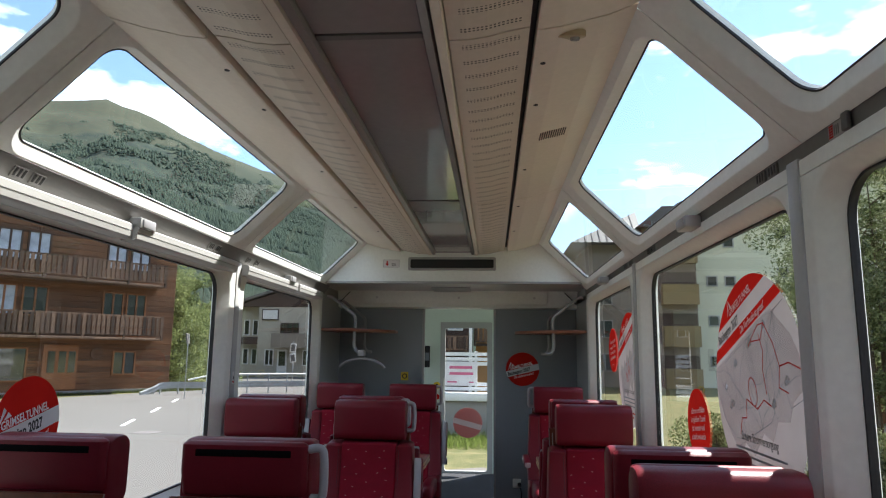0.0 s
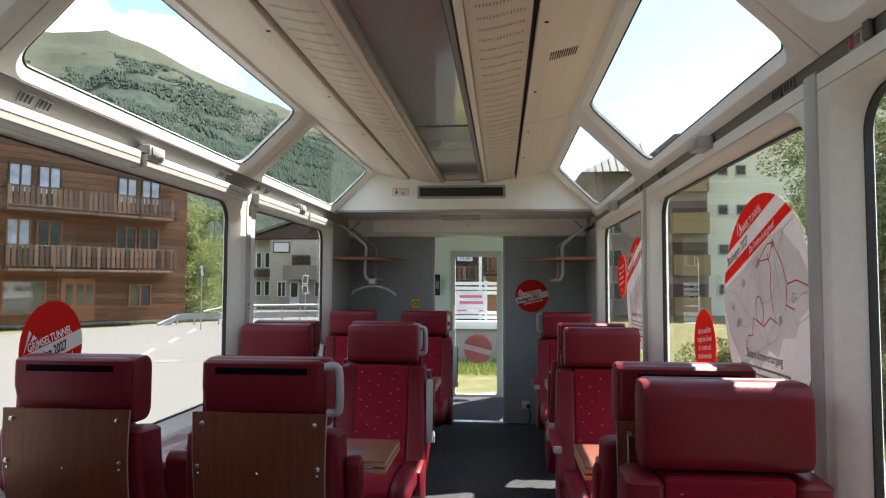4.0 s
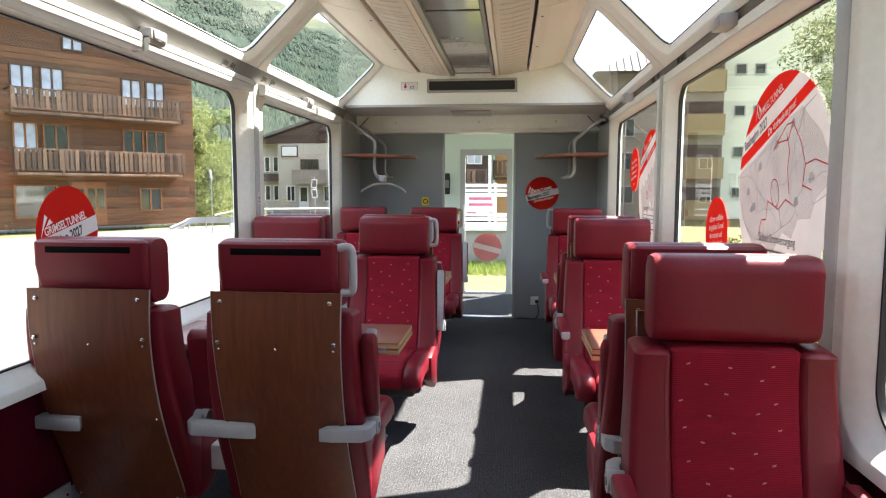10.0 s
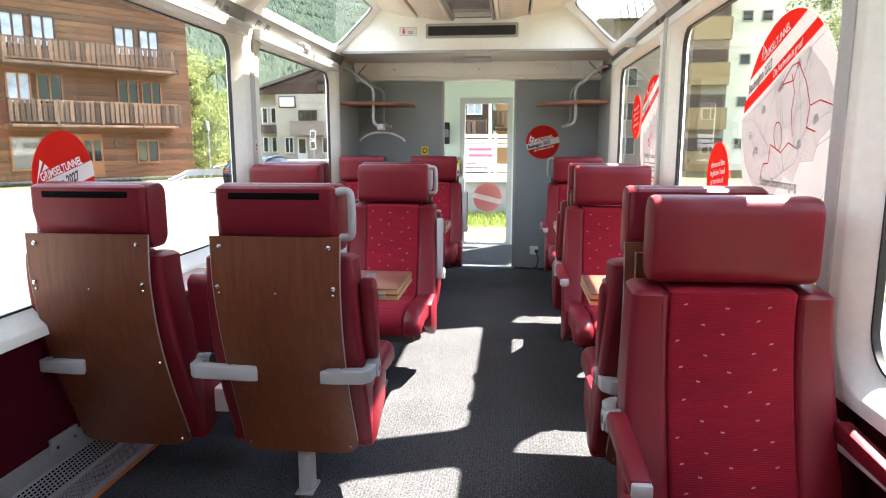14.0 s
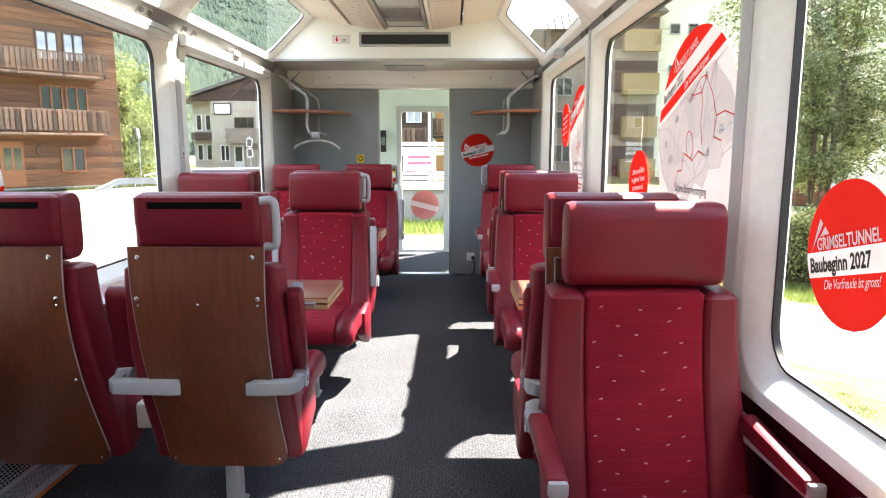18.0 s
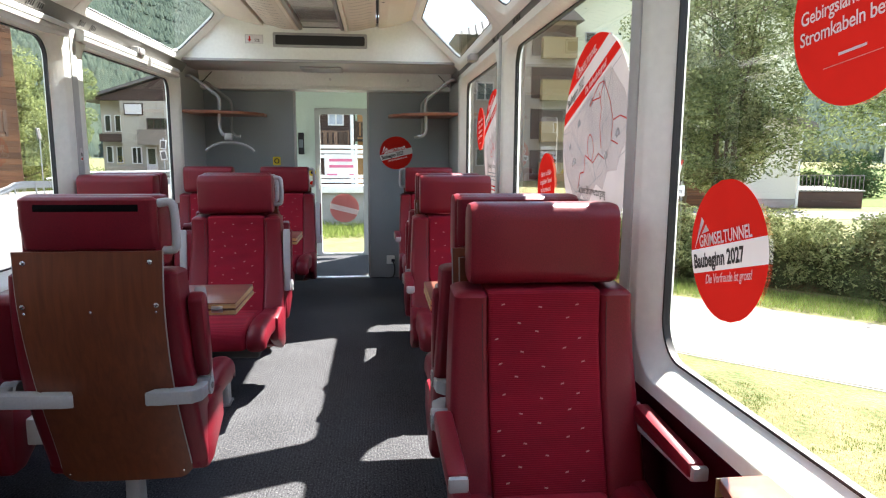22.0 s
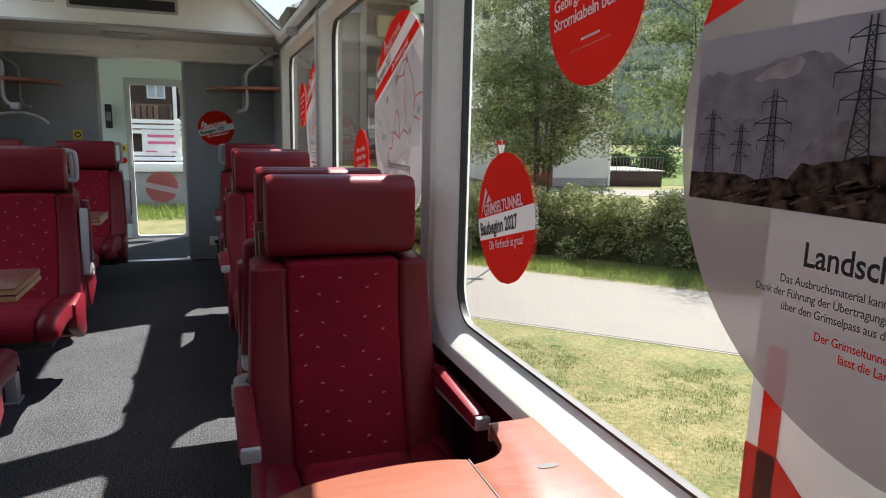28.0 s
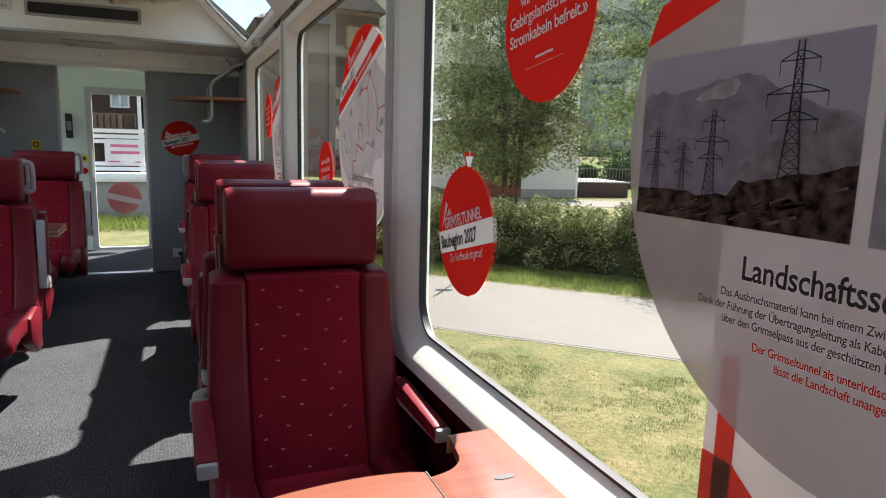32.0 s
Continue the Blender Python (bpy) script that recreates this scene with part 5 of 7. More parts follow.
def small_fittings():
    t = empty("warning_sticker", "small yellow sticker with a black ring on the bulkhead", "sticker", at=face_front(-0.536, Y_END - 0.001, 1.226))
    flat("plate", [rounded(0.075, 0.085, 0.006, 2)], YELLOW, t)
    flat("ring", strip_line([(0.022 * math.cos(k * 0.3927), 0.022 * math.sin(k * 0.3927)) for k in range(17)], 0.009), BLACK_INK, t, 0.001, 0.0003)
    t = empty("emergency_sign", "small white sign with a red arrow", "sign", at=face_front(-0.565, 5.799, 2.285))
    flat("plate", [rounded(0.155, 0.075, 0.004, 2)], WHITE_FILM, t)
    flat("rim", strip_line([(-0.074, -0.034), (0.074, -0.034), (0.074, 0.034), (-0.074, 0.034), (-0.074, -0.034)], 0.003), GREY_TRIM, t, 0.001, 0.0003)
    flat("arrow", [[(-0.045, 0.024), (-0.033, 0.024), (-0.033, 0.0), (-0.022, 0.0), (-0.039, -0.024), (-0.056, 0.0), (-0.045, 0.0)]], RED_FILM, t, 0.001, 0.0003, "red arrow")
    writing("SOS", 0.034, 0.002, -0.022, 0, BLACK_INK, t, 0.0012, 0.0004)
    t = empty("wall_socket", "white mains socket with a black plug and cable", "socket")
    part("plate", box(0.575, 0.66, Y_END - 0.012, Y_END, 0.145, 0.235, 0.006), SHELL, t)
    part("plug", box(0.625, 0.66, Y_END - 0.05, Y_END - 0.012, 0.165, 0.20, 0.008), DARK, t, "black plug")
    pts = smoothed([(0.643, Y_END - 0.05, 0.18), (0.66, Y_END - 0.09, 0.10), (0.63, Y_END - 0.08, 0.012), (0.52, Y_END - 0.05, 0.008), (0.43, Y_END - 0.06, 0.008)], 5)
    part("cable", tube(pts, 0.007, 8), DARK, t, "black cable")
    t = empty("vestibule_intercom", "black intercom box with a small screen", "intercom", at=face_front(-0.455, 8.2, 1.42))
    flat("box", [rounded(0.07, 0.27, 0.01, 3)], DARK, t, 0.0, 0.03)
    flat("screen", [rounded(0.05, 0.10, 0.004, 2)], MAP_BLUE, t, 0.031, 0.001)
    t = empty("push_button", "yellow and red door push buttons", "button", at=face_front(-0.33, 8.23, 0.98))
    flat("yellow_button", [disc(0, 0.08, 0.045, 0.045, 24)], YELLOW, t, 0.0, 0.02, "yellow ring button")
    flat("black_centre", [disc(0, 0.08, 0.02, 0.02, 20)], BLACK_INK, t, 0.0205, 0.003)
    flat("red_button", [disc(0, -0.06, 0.035, 0.035, 24)], RED_FILM, t, 0.0, 0.02, "red button")
    # round sticker on the outside of the end door: its pale back shows
    pale = (mat("pale_red_film", (0.55, 0.16, 0.15), 0.5, vary=0.05, bump=0), mat("pale_film", (0.7, 0.55, 0.55), 0.5, vary=0.05, bump=0))
    m = Matrix(((-1, 0, 0, 0.062), (0, 0, 1, 8.262), (0, 1, 0, 0.605), (0, 0, 0, 1)))
    red_disc(m, 0.185, label="round red sticker on the far side of a glass door", dull=pale)


small_fittings()


def cornice_fittings(side):
    def laid(bm):
        """On the left the cornice leans inwards."""
        if side < 0:
            for v in bm.verts:
                v.co.x += 0.623 * (v.co.z - 2.016) + 0.011
                v.co.z += 0.016
        return bm
    for y in (2.63, 4.80):
        t = empty("loudspeaker_box", "grey angular box under the cornice", "speaker", "cornice boxes")
        part("housing", box(*sorted((side * 1.238, side * 1.172)), y - 0.070, y + 0.062, 1.996, 2.046, 0.006), GREY_TRIM, t)
        part("cap", box(*sorted((side * 1.173, side * 1.166)), y - 0.054, y + 0.046, 2.002, 2.040, 0.003), GREY_PLASTIC, t)
    for y in (1.86, 1.95, 3.38, 3.47, 3.95, 4.10):
        t = empty("vent_grille", "small dark slotted vent in the cornice", "vent", "cornice vents")
        part("frame", laid(box(*sorted((side * 1.243, side * 1.234)), y - 0.032, y + 0.032, 2.016, 2.052, 0.003)), CORNICE, t)
        for k in range(3):
            part("slot", laid(box(*sorted((side * 1.2345, side * 1.2325)), y - 0.026 + k * 0.020, y - 0.016 + k * 0.020, 2.021, 2.047)), DARK, t, "dark slot", smooth=False)


def post_icon():
    t = empty("icon_sticker", "small grey icon sticker on a window post", "sticker", at=pose(-1.2275, 3.845, 1.30, 90, 0, 90))
    flat("plate", [rounded(0.03, 0.075, 0.004, 2)], WHITE_FILM, t)
    flat("icon", [rounded(0.016, 0.02, 0.004, 2)], BLACK_INK, t, 0.0012, 0.0003)
    flat("red_mark", [[(-0.01, -0.03), (0.01, -0.03), (0.01, -0.018), (-0.01, -0.018)]], RED_FILM, t, 0.0012, 0.0003)


post_icon()
cornice_fittings(-1)
cornice_fittings(1)


def ceiling_fittings():
    t = empty("ceiling_button", "beige oval fitting with a round button in the ceiling", "button", at=pose(0.612, 1.70, 2.42, 14))
    bm = prism(disc(0, 0, 0.045, 0.03, 24), -0.012, 0.01, "z", r=0.004)
    part("plate", bm, mat("beige_plastic", (0.45, 0.36, 0.22), 0.5, bump=0), t)
    part("knob", tube([(0.012, 0, -0.005), (0.012, 0, -0.02)], 0.014, 14), DUCT, t)
    for y in (1.02, 1.38, 1.86, 2.22, 3.1, 3.95, 4.8):
        for s in (-1, 1):
            x = 0.012 + s * 0.528
            sc = part("ceiling_screw", tube([(x, y, 2.42), (x, y, 2.400)], 0.009, 10), DARK)
            tagged(sc, "small dark screw head in a ceiling panel", "screw", "ceiling screws")
    t = empty("ceiling_vent", "small slotted air outlet in the ceiling", "vent")
    for k in range(12):
        x = 0.582 + k * 0.0098
        z = 2.408 + (x - 0.582) * 0.246
        part("slot", prism([(x, z - 0.002), (x + 0.0042, z - 0.001), (x + 0.0042, z + 0.02), (x, z + 0.02)], 2.56, 2.655, "y"), DARK, t, "dark slot", smooth=False)


ceiling_fittings()


def emergency_box():
    t = empty("hammer_box", "flush grey plate with red print and dark pull", "holder")
    plate = part("plate", box(1.236, 1.244, 1.428, 1.522, 2.014, 2.054, 0.002), GREY_TRIM, t, "grey instruction plate")
    for k in range(5):
        part("printed_bar", box(1.2350, 1.2362, 1.497, 1.516, 2.018 + 0.007 * k, 2.0225 + 0.007 * k), RED_FILM, plate, "red bar of print", smooth=False)
    for k in range(3):
        part("printed_bar", box(1.2350, 1.2362, 1.470 + 0.009 * k, 1.474 + 0.009 * k, 2.020, 2.046), CORNICE, plate, "grey bar of print", smooth=False)
    part("pull", box(1.224, 1.237, 1.412, 1.440, 2.012, 2.058, 0.004), VENT_GREY, t, "dark pull handle")


emergency_box()


def heater():
    """The perforated heating duct along the foot of the left wall."""
    t = empty("heater_duct", "perforated aluminium heater cover with an orange edge on the floor", "heater")
    wall, ridge, foot = (-1.276, 0.155), (-1.223, 0.090), (-1.174, 0.026)
    part("cover", prism([(-1.283, 0.0), (-1.283, 0.234), (-1.276, 0.238), wall, ridge, foot, (-1.168, 0.0)], -0.74, 2.46, "y"), HEATER_ALU, t)

    def field(a, b, rows, pitch, long, wide):
        """Holes in the slope between two edges of the cover."""
        d = Vector((b[0] - a[0], b[1] - a[1]))
        out = Vector((-d.y, d.x)).normalized() * 0.0012
        if out.y < 0:
            out = -out
        e = d.normalized() * wide / 2
        bm = bmesh.new()
        for j in range(rows):
            c = Vector(a) + d * (0.16 + 0.68 * j / (rows - 1)) + out
            for k in range(int(1.70 / pitch)):
                y = 0.72 + k * pitch
                bm.faces.new([bm.verts.new(v) for v in ((c.x - e.x, y, c.y - e.y), (c.x + e.x, y, c.y + e.y), (c.x + e.x, y + long, c.y + e.y), (c.x - e.x, y + long, c.y - e.y))])
        return bm
    part("perforation", field(wall, ridge, 6, 0.0185, 0.0125, 0.0065), SLOT, t, "dark oblong holes", smooth=False, kind="stuff")
    part("perforation", field(ridge, foot, 9, 0.0085, 0.0042, 0.0040), SLOT, t, "fine dark holes", smooth=False, kind="stuff")
    part("ridge", tube([(ridge[0], -0.73, ridge[1]), (ridge[0], 2.45, ridge[1])], 0.004, 6), ALU, t, "bright ridge")
    part("edge", tube([(-1.163, -0.73, 0.010), (-1.163, 2.36, 0.010), (-1.172, 2.45, 0.010), (-1.20, 2.475, 0.010)], 0.007, 8), mat("orange_edge", (0.6, 0.16, 0.02), 0.5, bump=0), t, "orange rubber edge")
    plate = part("end_plate", box(-1.2755, -1.262, 1.895, 2.04, 0.186, 0.264, 0.003), HEATER_ALU, t, "metal end plate")
    for y in (1.92, 2.015):
        part("screw", tube([(-1.262, y, 0.225), (-1.259, y, 0.225)], 0.006, 10), CHROME, plate)


heater()


def seat_beams():
    """The carrier between paired seats and the wall."""
    for y in (2.22, 3.44, 4.32, 5.48):
        b = part("seat_carrier", box(-1.232, -0.30, y - 0.05, y + 0.05, 0.275, 0.375, 0.01), SHELL)
        tagged(b, "white metal carrier under a pair of seats", "carrier", "seat carriers")
    for y in (1.33, 2.22, 3.37, 4.32, 5.38):
        b = part("seat_carrier", box(0.85, 1.232, y - 0.05, y + 0.05, 0.275, 0.345, 0.01), SHELL)
        tagged(b, "white metal carrier under a single seat", "carrier", "seat carriers")


seat_beams()


# ---- outside: ground, roads ----
GRASS = mat("dry_grass", (0.150, 0.124, 0.064), 0.9, vary=0.25, scale=2.6, grain=26, bump=0.6, dist=0.03, spec=0.1, dark=(0.040, 0.064, 0.018))
LAWN = mat("green_lawn", (0.062, 0.088, 0.020), 0.9, vary=0.3, scale=0.5, grain=8, bump=0.3, dist=0.02, spec=0.1)
ROAD = mat("pale_asphalt", (0.118, 0.113, 0.106), 0.85, vary=0.12, scale=0.4, grain=40, bump=0.2, spec=0.2)
PATH_MAT = mat("path_asphalt", (0.140, 0.128, 0.114), 0.9, vary=0.12, scale=1.5, grain=60, bump=0.3, spec=0.2)
CONCRETE = mat("concrete", (0.26, 0.25, 0.23), 0.85, vary=0.15, scale=1.5, grain=20, bump=0.2)
BOARDS = mat("brown_boards", (0.128, 0.055, 0.021), 0.75, vary=0.75, scale=0.45, grain=3, stretch=(0.3, 1, 9), bump=0.3, dist=0.01)
DARK_BOARDS = mat("dark_brown_boards", (0.055, 0.030, 0.020), 0.75, vary=0.5, scale=0.8, grain=5, stretch=(0.3, 1, 9), bump=0.3, dist=0.01)
OLD_WOOD = mat("weathered_slats", (0.150, 0.092, 0.058), 0.8, vary=0.8, scale=2, grain=14, stretch=(1, 1, 0.3), bump=0.2, dist=0.004)
FRAME_WOOD = mat("orange_frame_wood", (0.235, 0.092, 0.030), 0.6, vary=0.2, scale=4, bump=0.1)
CREAM = mat("cream_render", (0.55, 0.53, 0.46), 0.9, vary=0.08, scale=0.6, grain=12, bump=0.2)
TOWER = mat("pale_green_render", (0.66, 0.66, 0.52), 0.9, vary=0.06, scale=0.3, grain=10, bump=0.15)
SHINGLE = mat("grey_roofing", (0.12, 0.11, 0.105), 0.8, vary=0.25, scale=1.0, grain=8, bump=0.3, dist=0.02)
WIN_DARK = mat("dark_pane", (0.02, 0.024, 0.028), 0.03, vary=0.1, bump=0, spec=1.0, coat=1.0)
OCHRE = mat("ochre_balcony", (0.235, 0.170, 0.072), 0.7, vary=0.15, scale=1, bump=0.1)
WHITE_METAL = mat("white_metal", (0.72, 0.72, 0.70), 0.4, vary=0.06, scale=3, bump=0.02)
BARK = mat("bark", (0.10, 0.075, 0.05), 0.95, vary=0.4, scale=6, grain=30, bump=0.6, dist=0.02)


def leaf_mat(name, a, b):
    m = bpy.data.materials.new(name)
    m.use_nodes = True
    n, l = m.node_tree.nodes, m.node_tree.links
    n.clear()
    out = n.new("ShaderNodeOutputMaterial")
    geo = n.new("ShaderNodeNewGeometry")
    mx = n.new("ShaderNodeMix")
    mx.data_type = "RGBA"
    mx.inputs[6].default_value = (*a, 1)
    mx.inputs[7].default_value = (*b, 1)
    l.new(geo.outputs["Random Per Island"], mx.inputs[0])
    d = n.new("ShaderNodeBsdfDiffuse")
    t = n.new("ShaderNodeBsdfTranslucent")
    l.new(mx.outputs[2], d.inputs["Color"])
    l.new(mx.outputs[2], t.inputs["Color"])
    ms = n.new("ShaderNodeMixShader")
    ms.inputs["Fac"].default_value = 0.55
    l.new(d.outputs[0], ms.inputs[1])
    l.new(t.outputs[0], ms.inputs[2])
    l.new(ms.outputs[0], out.inputs["Surface"])
    return m


def per_piece(m, low, high):
    """Each piece a little darker or lighter than the next."""
    n, l, b = node_group(m)
    info = n.new("ShaderNodeObjectInfo")
    rg = n.new("ShaderNodeMapRange")
    rg.inputs["To Min"].default_value = low
    rg.inputs["To Max"].default_value = high
    l.new(info.outputs["Random"], rg.inputs["Value"])
    mx = n.new("ShaderNodeMix")
    mx.data_type = "RGBA"
    mx.blend_type = "MULTIPLY"
    mx.inputs[0].default_value = 1.0
    l.new(b.inputs["Base Color"].links[0].from_socket, mx.inputs[6])
    l.new(rg.outputs[0], mx.inputs[7])
    l.new(mx.outputs[2], b.inputs["Base Color"])


per_piece(OLD_WOOD, 0.30, 1.35)
per_piece(BOARDS, 0.62, 1.28)
# pale blue base holds a painted sky reflection besides the curtains
PALE_PANE = mat("sky_curtain_pane", (0.42, 0.47, 0.54), 0.08, vary=0.35, scale=1.2, grain=3, bump=0, spec=0.8)
LEAF_GREY = leaf_mat("willow_leaf", (0.055, 0.075, 0.030), (0.30, 0.335, 0.165))
LEAF_BIRCH = leaf_mat("birch_leaf", (0.060, 0.090, 0.030), (0.31, 0.36, 0.16))
LEAF_LIGHT = leaf_mat("light_birch_leaf", (0.085, 0.115, 0.040), (0.36, 0.40, 0.17))
LEAF_HEDGE = leaf_mat("hedge_leaf", (0.065, 0.088, 0.030), (0.40, 0.42, 0.20))
# dark tone paints the shade seen in gaps of the hedge
HEDGE_SHADE = mat("hedge_inner_shade", (0.060, 0.074, 0.030), 0.9, vary=0.8, scale=9, grain=45, bump=1.0, dist=0.05, spec=0.1)
# far needles: distance haze is put into this bluish green
LEAF_HAZED = leaf_mat("hazed_needles", (0.056, 0.080, 0.068), (0.092, 0.120, 0.092))
LEAF_DARK = leaf_mat("spruce_needles", (0.018, 0.036, 0.016), (0.05, 0.085, 0.035))
BLADE = leaf_mat("grass_blade", (0.070, 0.108, 0.023), (0.20, 0.245, 0.070))
DRY_BLADE = leaf_mat("dry_blade", (0.10, 0.085, 0.035), (0.27, 0.21, 0.11))
VERGE_BLADE = leaf_mat("verge_blade", (0.028, 0.048, 0.010), (0.115, 0.140, 0.032))

tagged(part("ground", box(-2600, 2600, -2600, 2600, GROUND - 0.5, GROUND - 0.006), GRASS, smooth=False), "dry grass ground around the station", "ground", kind="structure")
bm = prism([(-2.0, -70), (-2.0, 60), (-16.0, 70), (-19.5, 45), (-15.6, 33.6), (-20.2, 21.5), (-22, -70)], GROUND - 0.3, GROUND, "z")
tagged(part("road", bm, ROAD, smooth=False), "pale sunlit asphalt station road", "road", kind="structure")
bm = prism([(-15.0, 34.0), (-24.5, 21.5), (-26.5, 23.0), (-17.0, 35.5)], GROUND, GROUND + 0.26, "z")
tagged(part("pavement", bm, mat("old_kerb_stone", (0.19, 0.17, 0.145), 0.9, vary=0.45, scale=0.8, grain=9, bump=0.4, dist=0.02), smooth=False), "concrete pavement in front of a chalet", "pavement", kind="structure")
dash = ((-10.1, 18.4, 0.9), (-8.6, 14.8, 0.9), (-11.4, 22.4, 0.9), (-12.8, 26.6, 0.9))
for x, y, k in dash:
    q = part("road_dash", box(-0.06, 0.06, -k, k, GROUND, GROUND + 0.004), WHITE_METAL, smooth=False)
    q.matrix_basis = pose(x, y, 0, 0, 0, 20)
    tagged(q, "white painted dash on the road", "road mark", "road dashes", "structure")
mh = tagged(part("manhole_cover", prism(disc(-8.4, 16.3, 0.34, 0.34, 28), GROUND, GROUND + 0.006, "z"), SHINGLE, smooth=False), "dark round manhole cover in the road", "cover", kind="structure")
bm = prism([(2.2, 6.95), (10.2, -0.6), (12.6, 0.0), (12.0, 0.85), (3.4, 9.35), (0.2, 12.4), (-2.2, 11.1)], GROUND - 0.2, GROUND + 0.004, "z")
tagged(part("path", bm, PATH_MAT, smooth=False), "pale asphalt footpath beside the track", "path", kind="structure")
bm = prism([(2.165, 6.935), (10.165, -0.615), (10.2, -0.58), (2.2, 6.97)], GROUND - 0.2, GROUND - 0.001, "z")
tagged(part("path_edging", bm, mat("edging_stone", (0.17, 0.16, 0.135), 0.9, vary=0.3, scale=3, grain=20, bump=0.2), smooth=False), "pale stone edging of the footpath", "edging", kind="structure")
bm = prism([(8.0, 20.5), (40, 8.5), (40, 11.5), (9.0, 23.0)], GROUND - 0.2, GROUND + 0.004, "z")
tagged(part("lane", bm, PATH_MAT, smooth=False), "pale lane behind the hedge", "road", kind="structure")
bm = prism([(14, 23.4), (60, 13), (120, 60), (40, 90)], GROUND - 0.2, GROUND + 0.003, "z")
tagged(part("lawn", bm, LAWN, smooth=False), "bright green lawn behind houses", "lawn", kind="structure")


def blades(name, label, area, count, hmin, hmax, material, seed):
    """Grass as crossed blades, one mesh."""
    rnd = random.Random(seed)
    vs, fs = [], []
    for _ in range(count):
        x, y = area(rnd)
        h = rnd.uniform(hmin, hmax)
        a = rnd.uniform(0, 6.28)
        w = 0.0026 + 0.032 * h
        dx, dy = math.cos(a) * w, math.sin(a) * w
        lx, ly = rnd.uniform(-0.9, 0.9) * h, rnd.uniform(-0.9, 0.9) * h
        i = len(vs)
        vs += [(x - dx, y - dy, GROUND - 0.03), (x + dx, y + dy, GROUND - 0.03), (x + lx, y + ly, GROUND + h)]
        fs.append((i, i + 1, i + 2))
    me = bpy.data.meshes.new(name)
    me.from_pydata(vs, [], fs)
    me.materials.append(material)
    return tagged(new(name, me), label, "grass", kind="stuff")


def near_verge(rnd, dry):
    """Dry tufts on the scorched patches, green ones between them."""
    while True:
        k, w = rnd.random(), rnd.random()
        x, y = 1.75 + 8.2 * k, 6.6 - 7.6 * k - w * (5.2 - 3.0 * k)
        n = 0.9 * noise.noise(Vector((x * 1.1, y * 1.1, 0))) + 0.9 * noise.noise(Vector((x * 4.5, y * 4.5, 7))) + 0.6 * noise.noise(Vector((x * 13, y * 13, 3)))
        if (n > -0.06) == dry and (dry or n < -0.20 or rnd.random() < 0.4):
            return x, y


def hedge_verge(rnd):
    k, w = rnd.random(), rnd.random()
    return 2.5 + 9.4 * k + 0.75 * w, 10.3 - 9.0 * k + 0.75 * w


blades("grass_verge", "short dry grass beside the path", lambda r: near_verge(r, True), 90000, 0.005, 0.016, DRY_BLADE, 1)
blades("grass_verge", "short green grass beside the path", lambda r: near_verge(r, False), 130000, 0.006, 0.019, VERGE_BLADE, 4)
blades("grass_verge", "lush green grass at the foot of the hedge", hedge_verge, 32000, 0.03, 0.10, BLADE, 2)
blades("kerb_weeds", "low weeds along the kerb before a chalet", lambda r: (lambda k: (-24.4 + 9.4 * k + r.uniform(0.0, 0.25), 21.45 + 12.4 * k - r.uniform(0.0, 0.18)))(r.random()), 5000, 0.05, 0.24, VERGE_BLADE, 6)
blades("grass_verge", "green tufts in front of a concrete wall", lambda r: (r.uniform(-2.5, 2.2), r.uniform(14.6, 16.8)), 5000, 0.06, 0.26, BLADE, 3)


# ---- plants ----
def leaves(centres, count, spread, size, rnd, flat_z=1.0):
    vs, fs = [], []
    for _ in range(count):
        c, r = rnd.choice(centres)
        while True:
            d = Vector((rnd.uniform(-1, 1), rnd.uniform(-1, 1), rnd.uniform(-1, 1)))
            if 0.15 < d.length < 1:
                break
        d = d.normalized() * (d.length ** 0.5)
        p = Vector(c) + Vector((d.x * r, d.y * r, d.z * r * flat_z))
        a = Vector((rnd.uniform(-1, 1), rnd.uniform(-1, 1), rnd.uniform(-1, 1))).normalized()
        b = a.orthogonal().normalized()
        s = size * rnd.uniform(0.6, 1.3)
        i = len(vs)
        vs += [p - a * s, p + b * s * 0.45, p + a * s, p - b * s * 0.45]
        fs.append((i, i + 1, i + 2, i + 3))
    return vs, fs


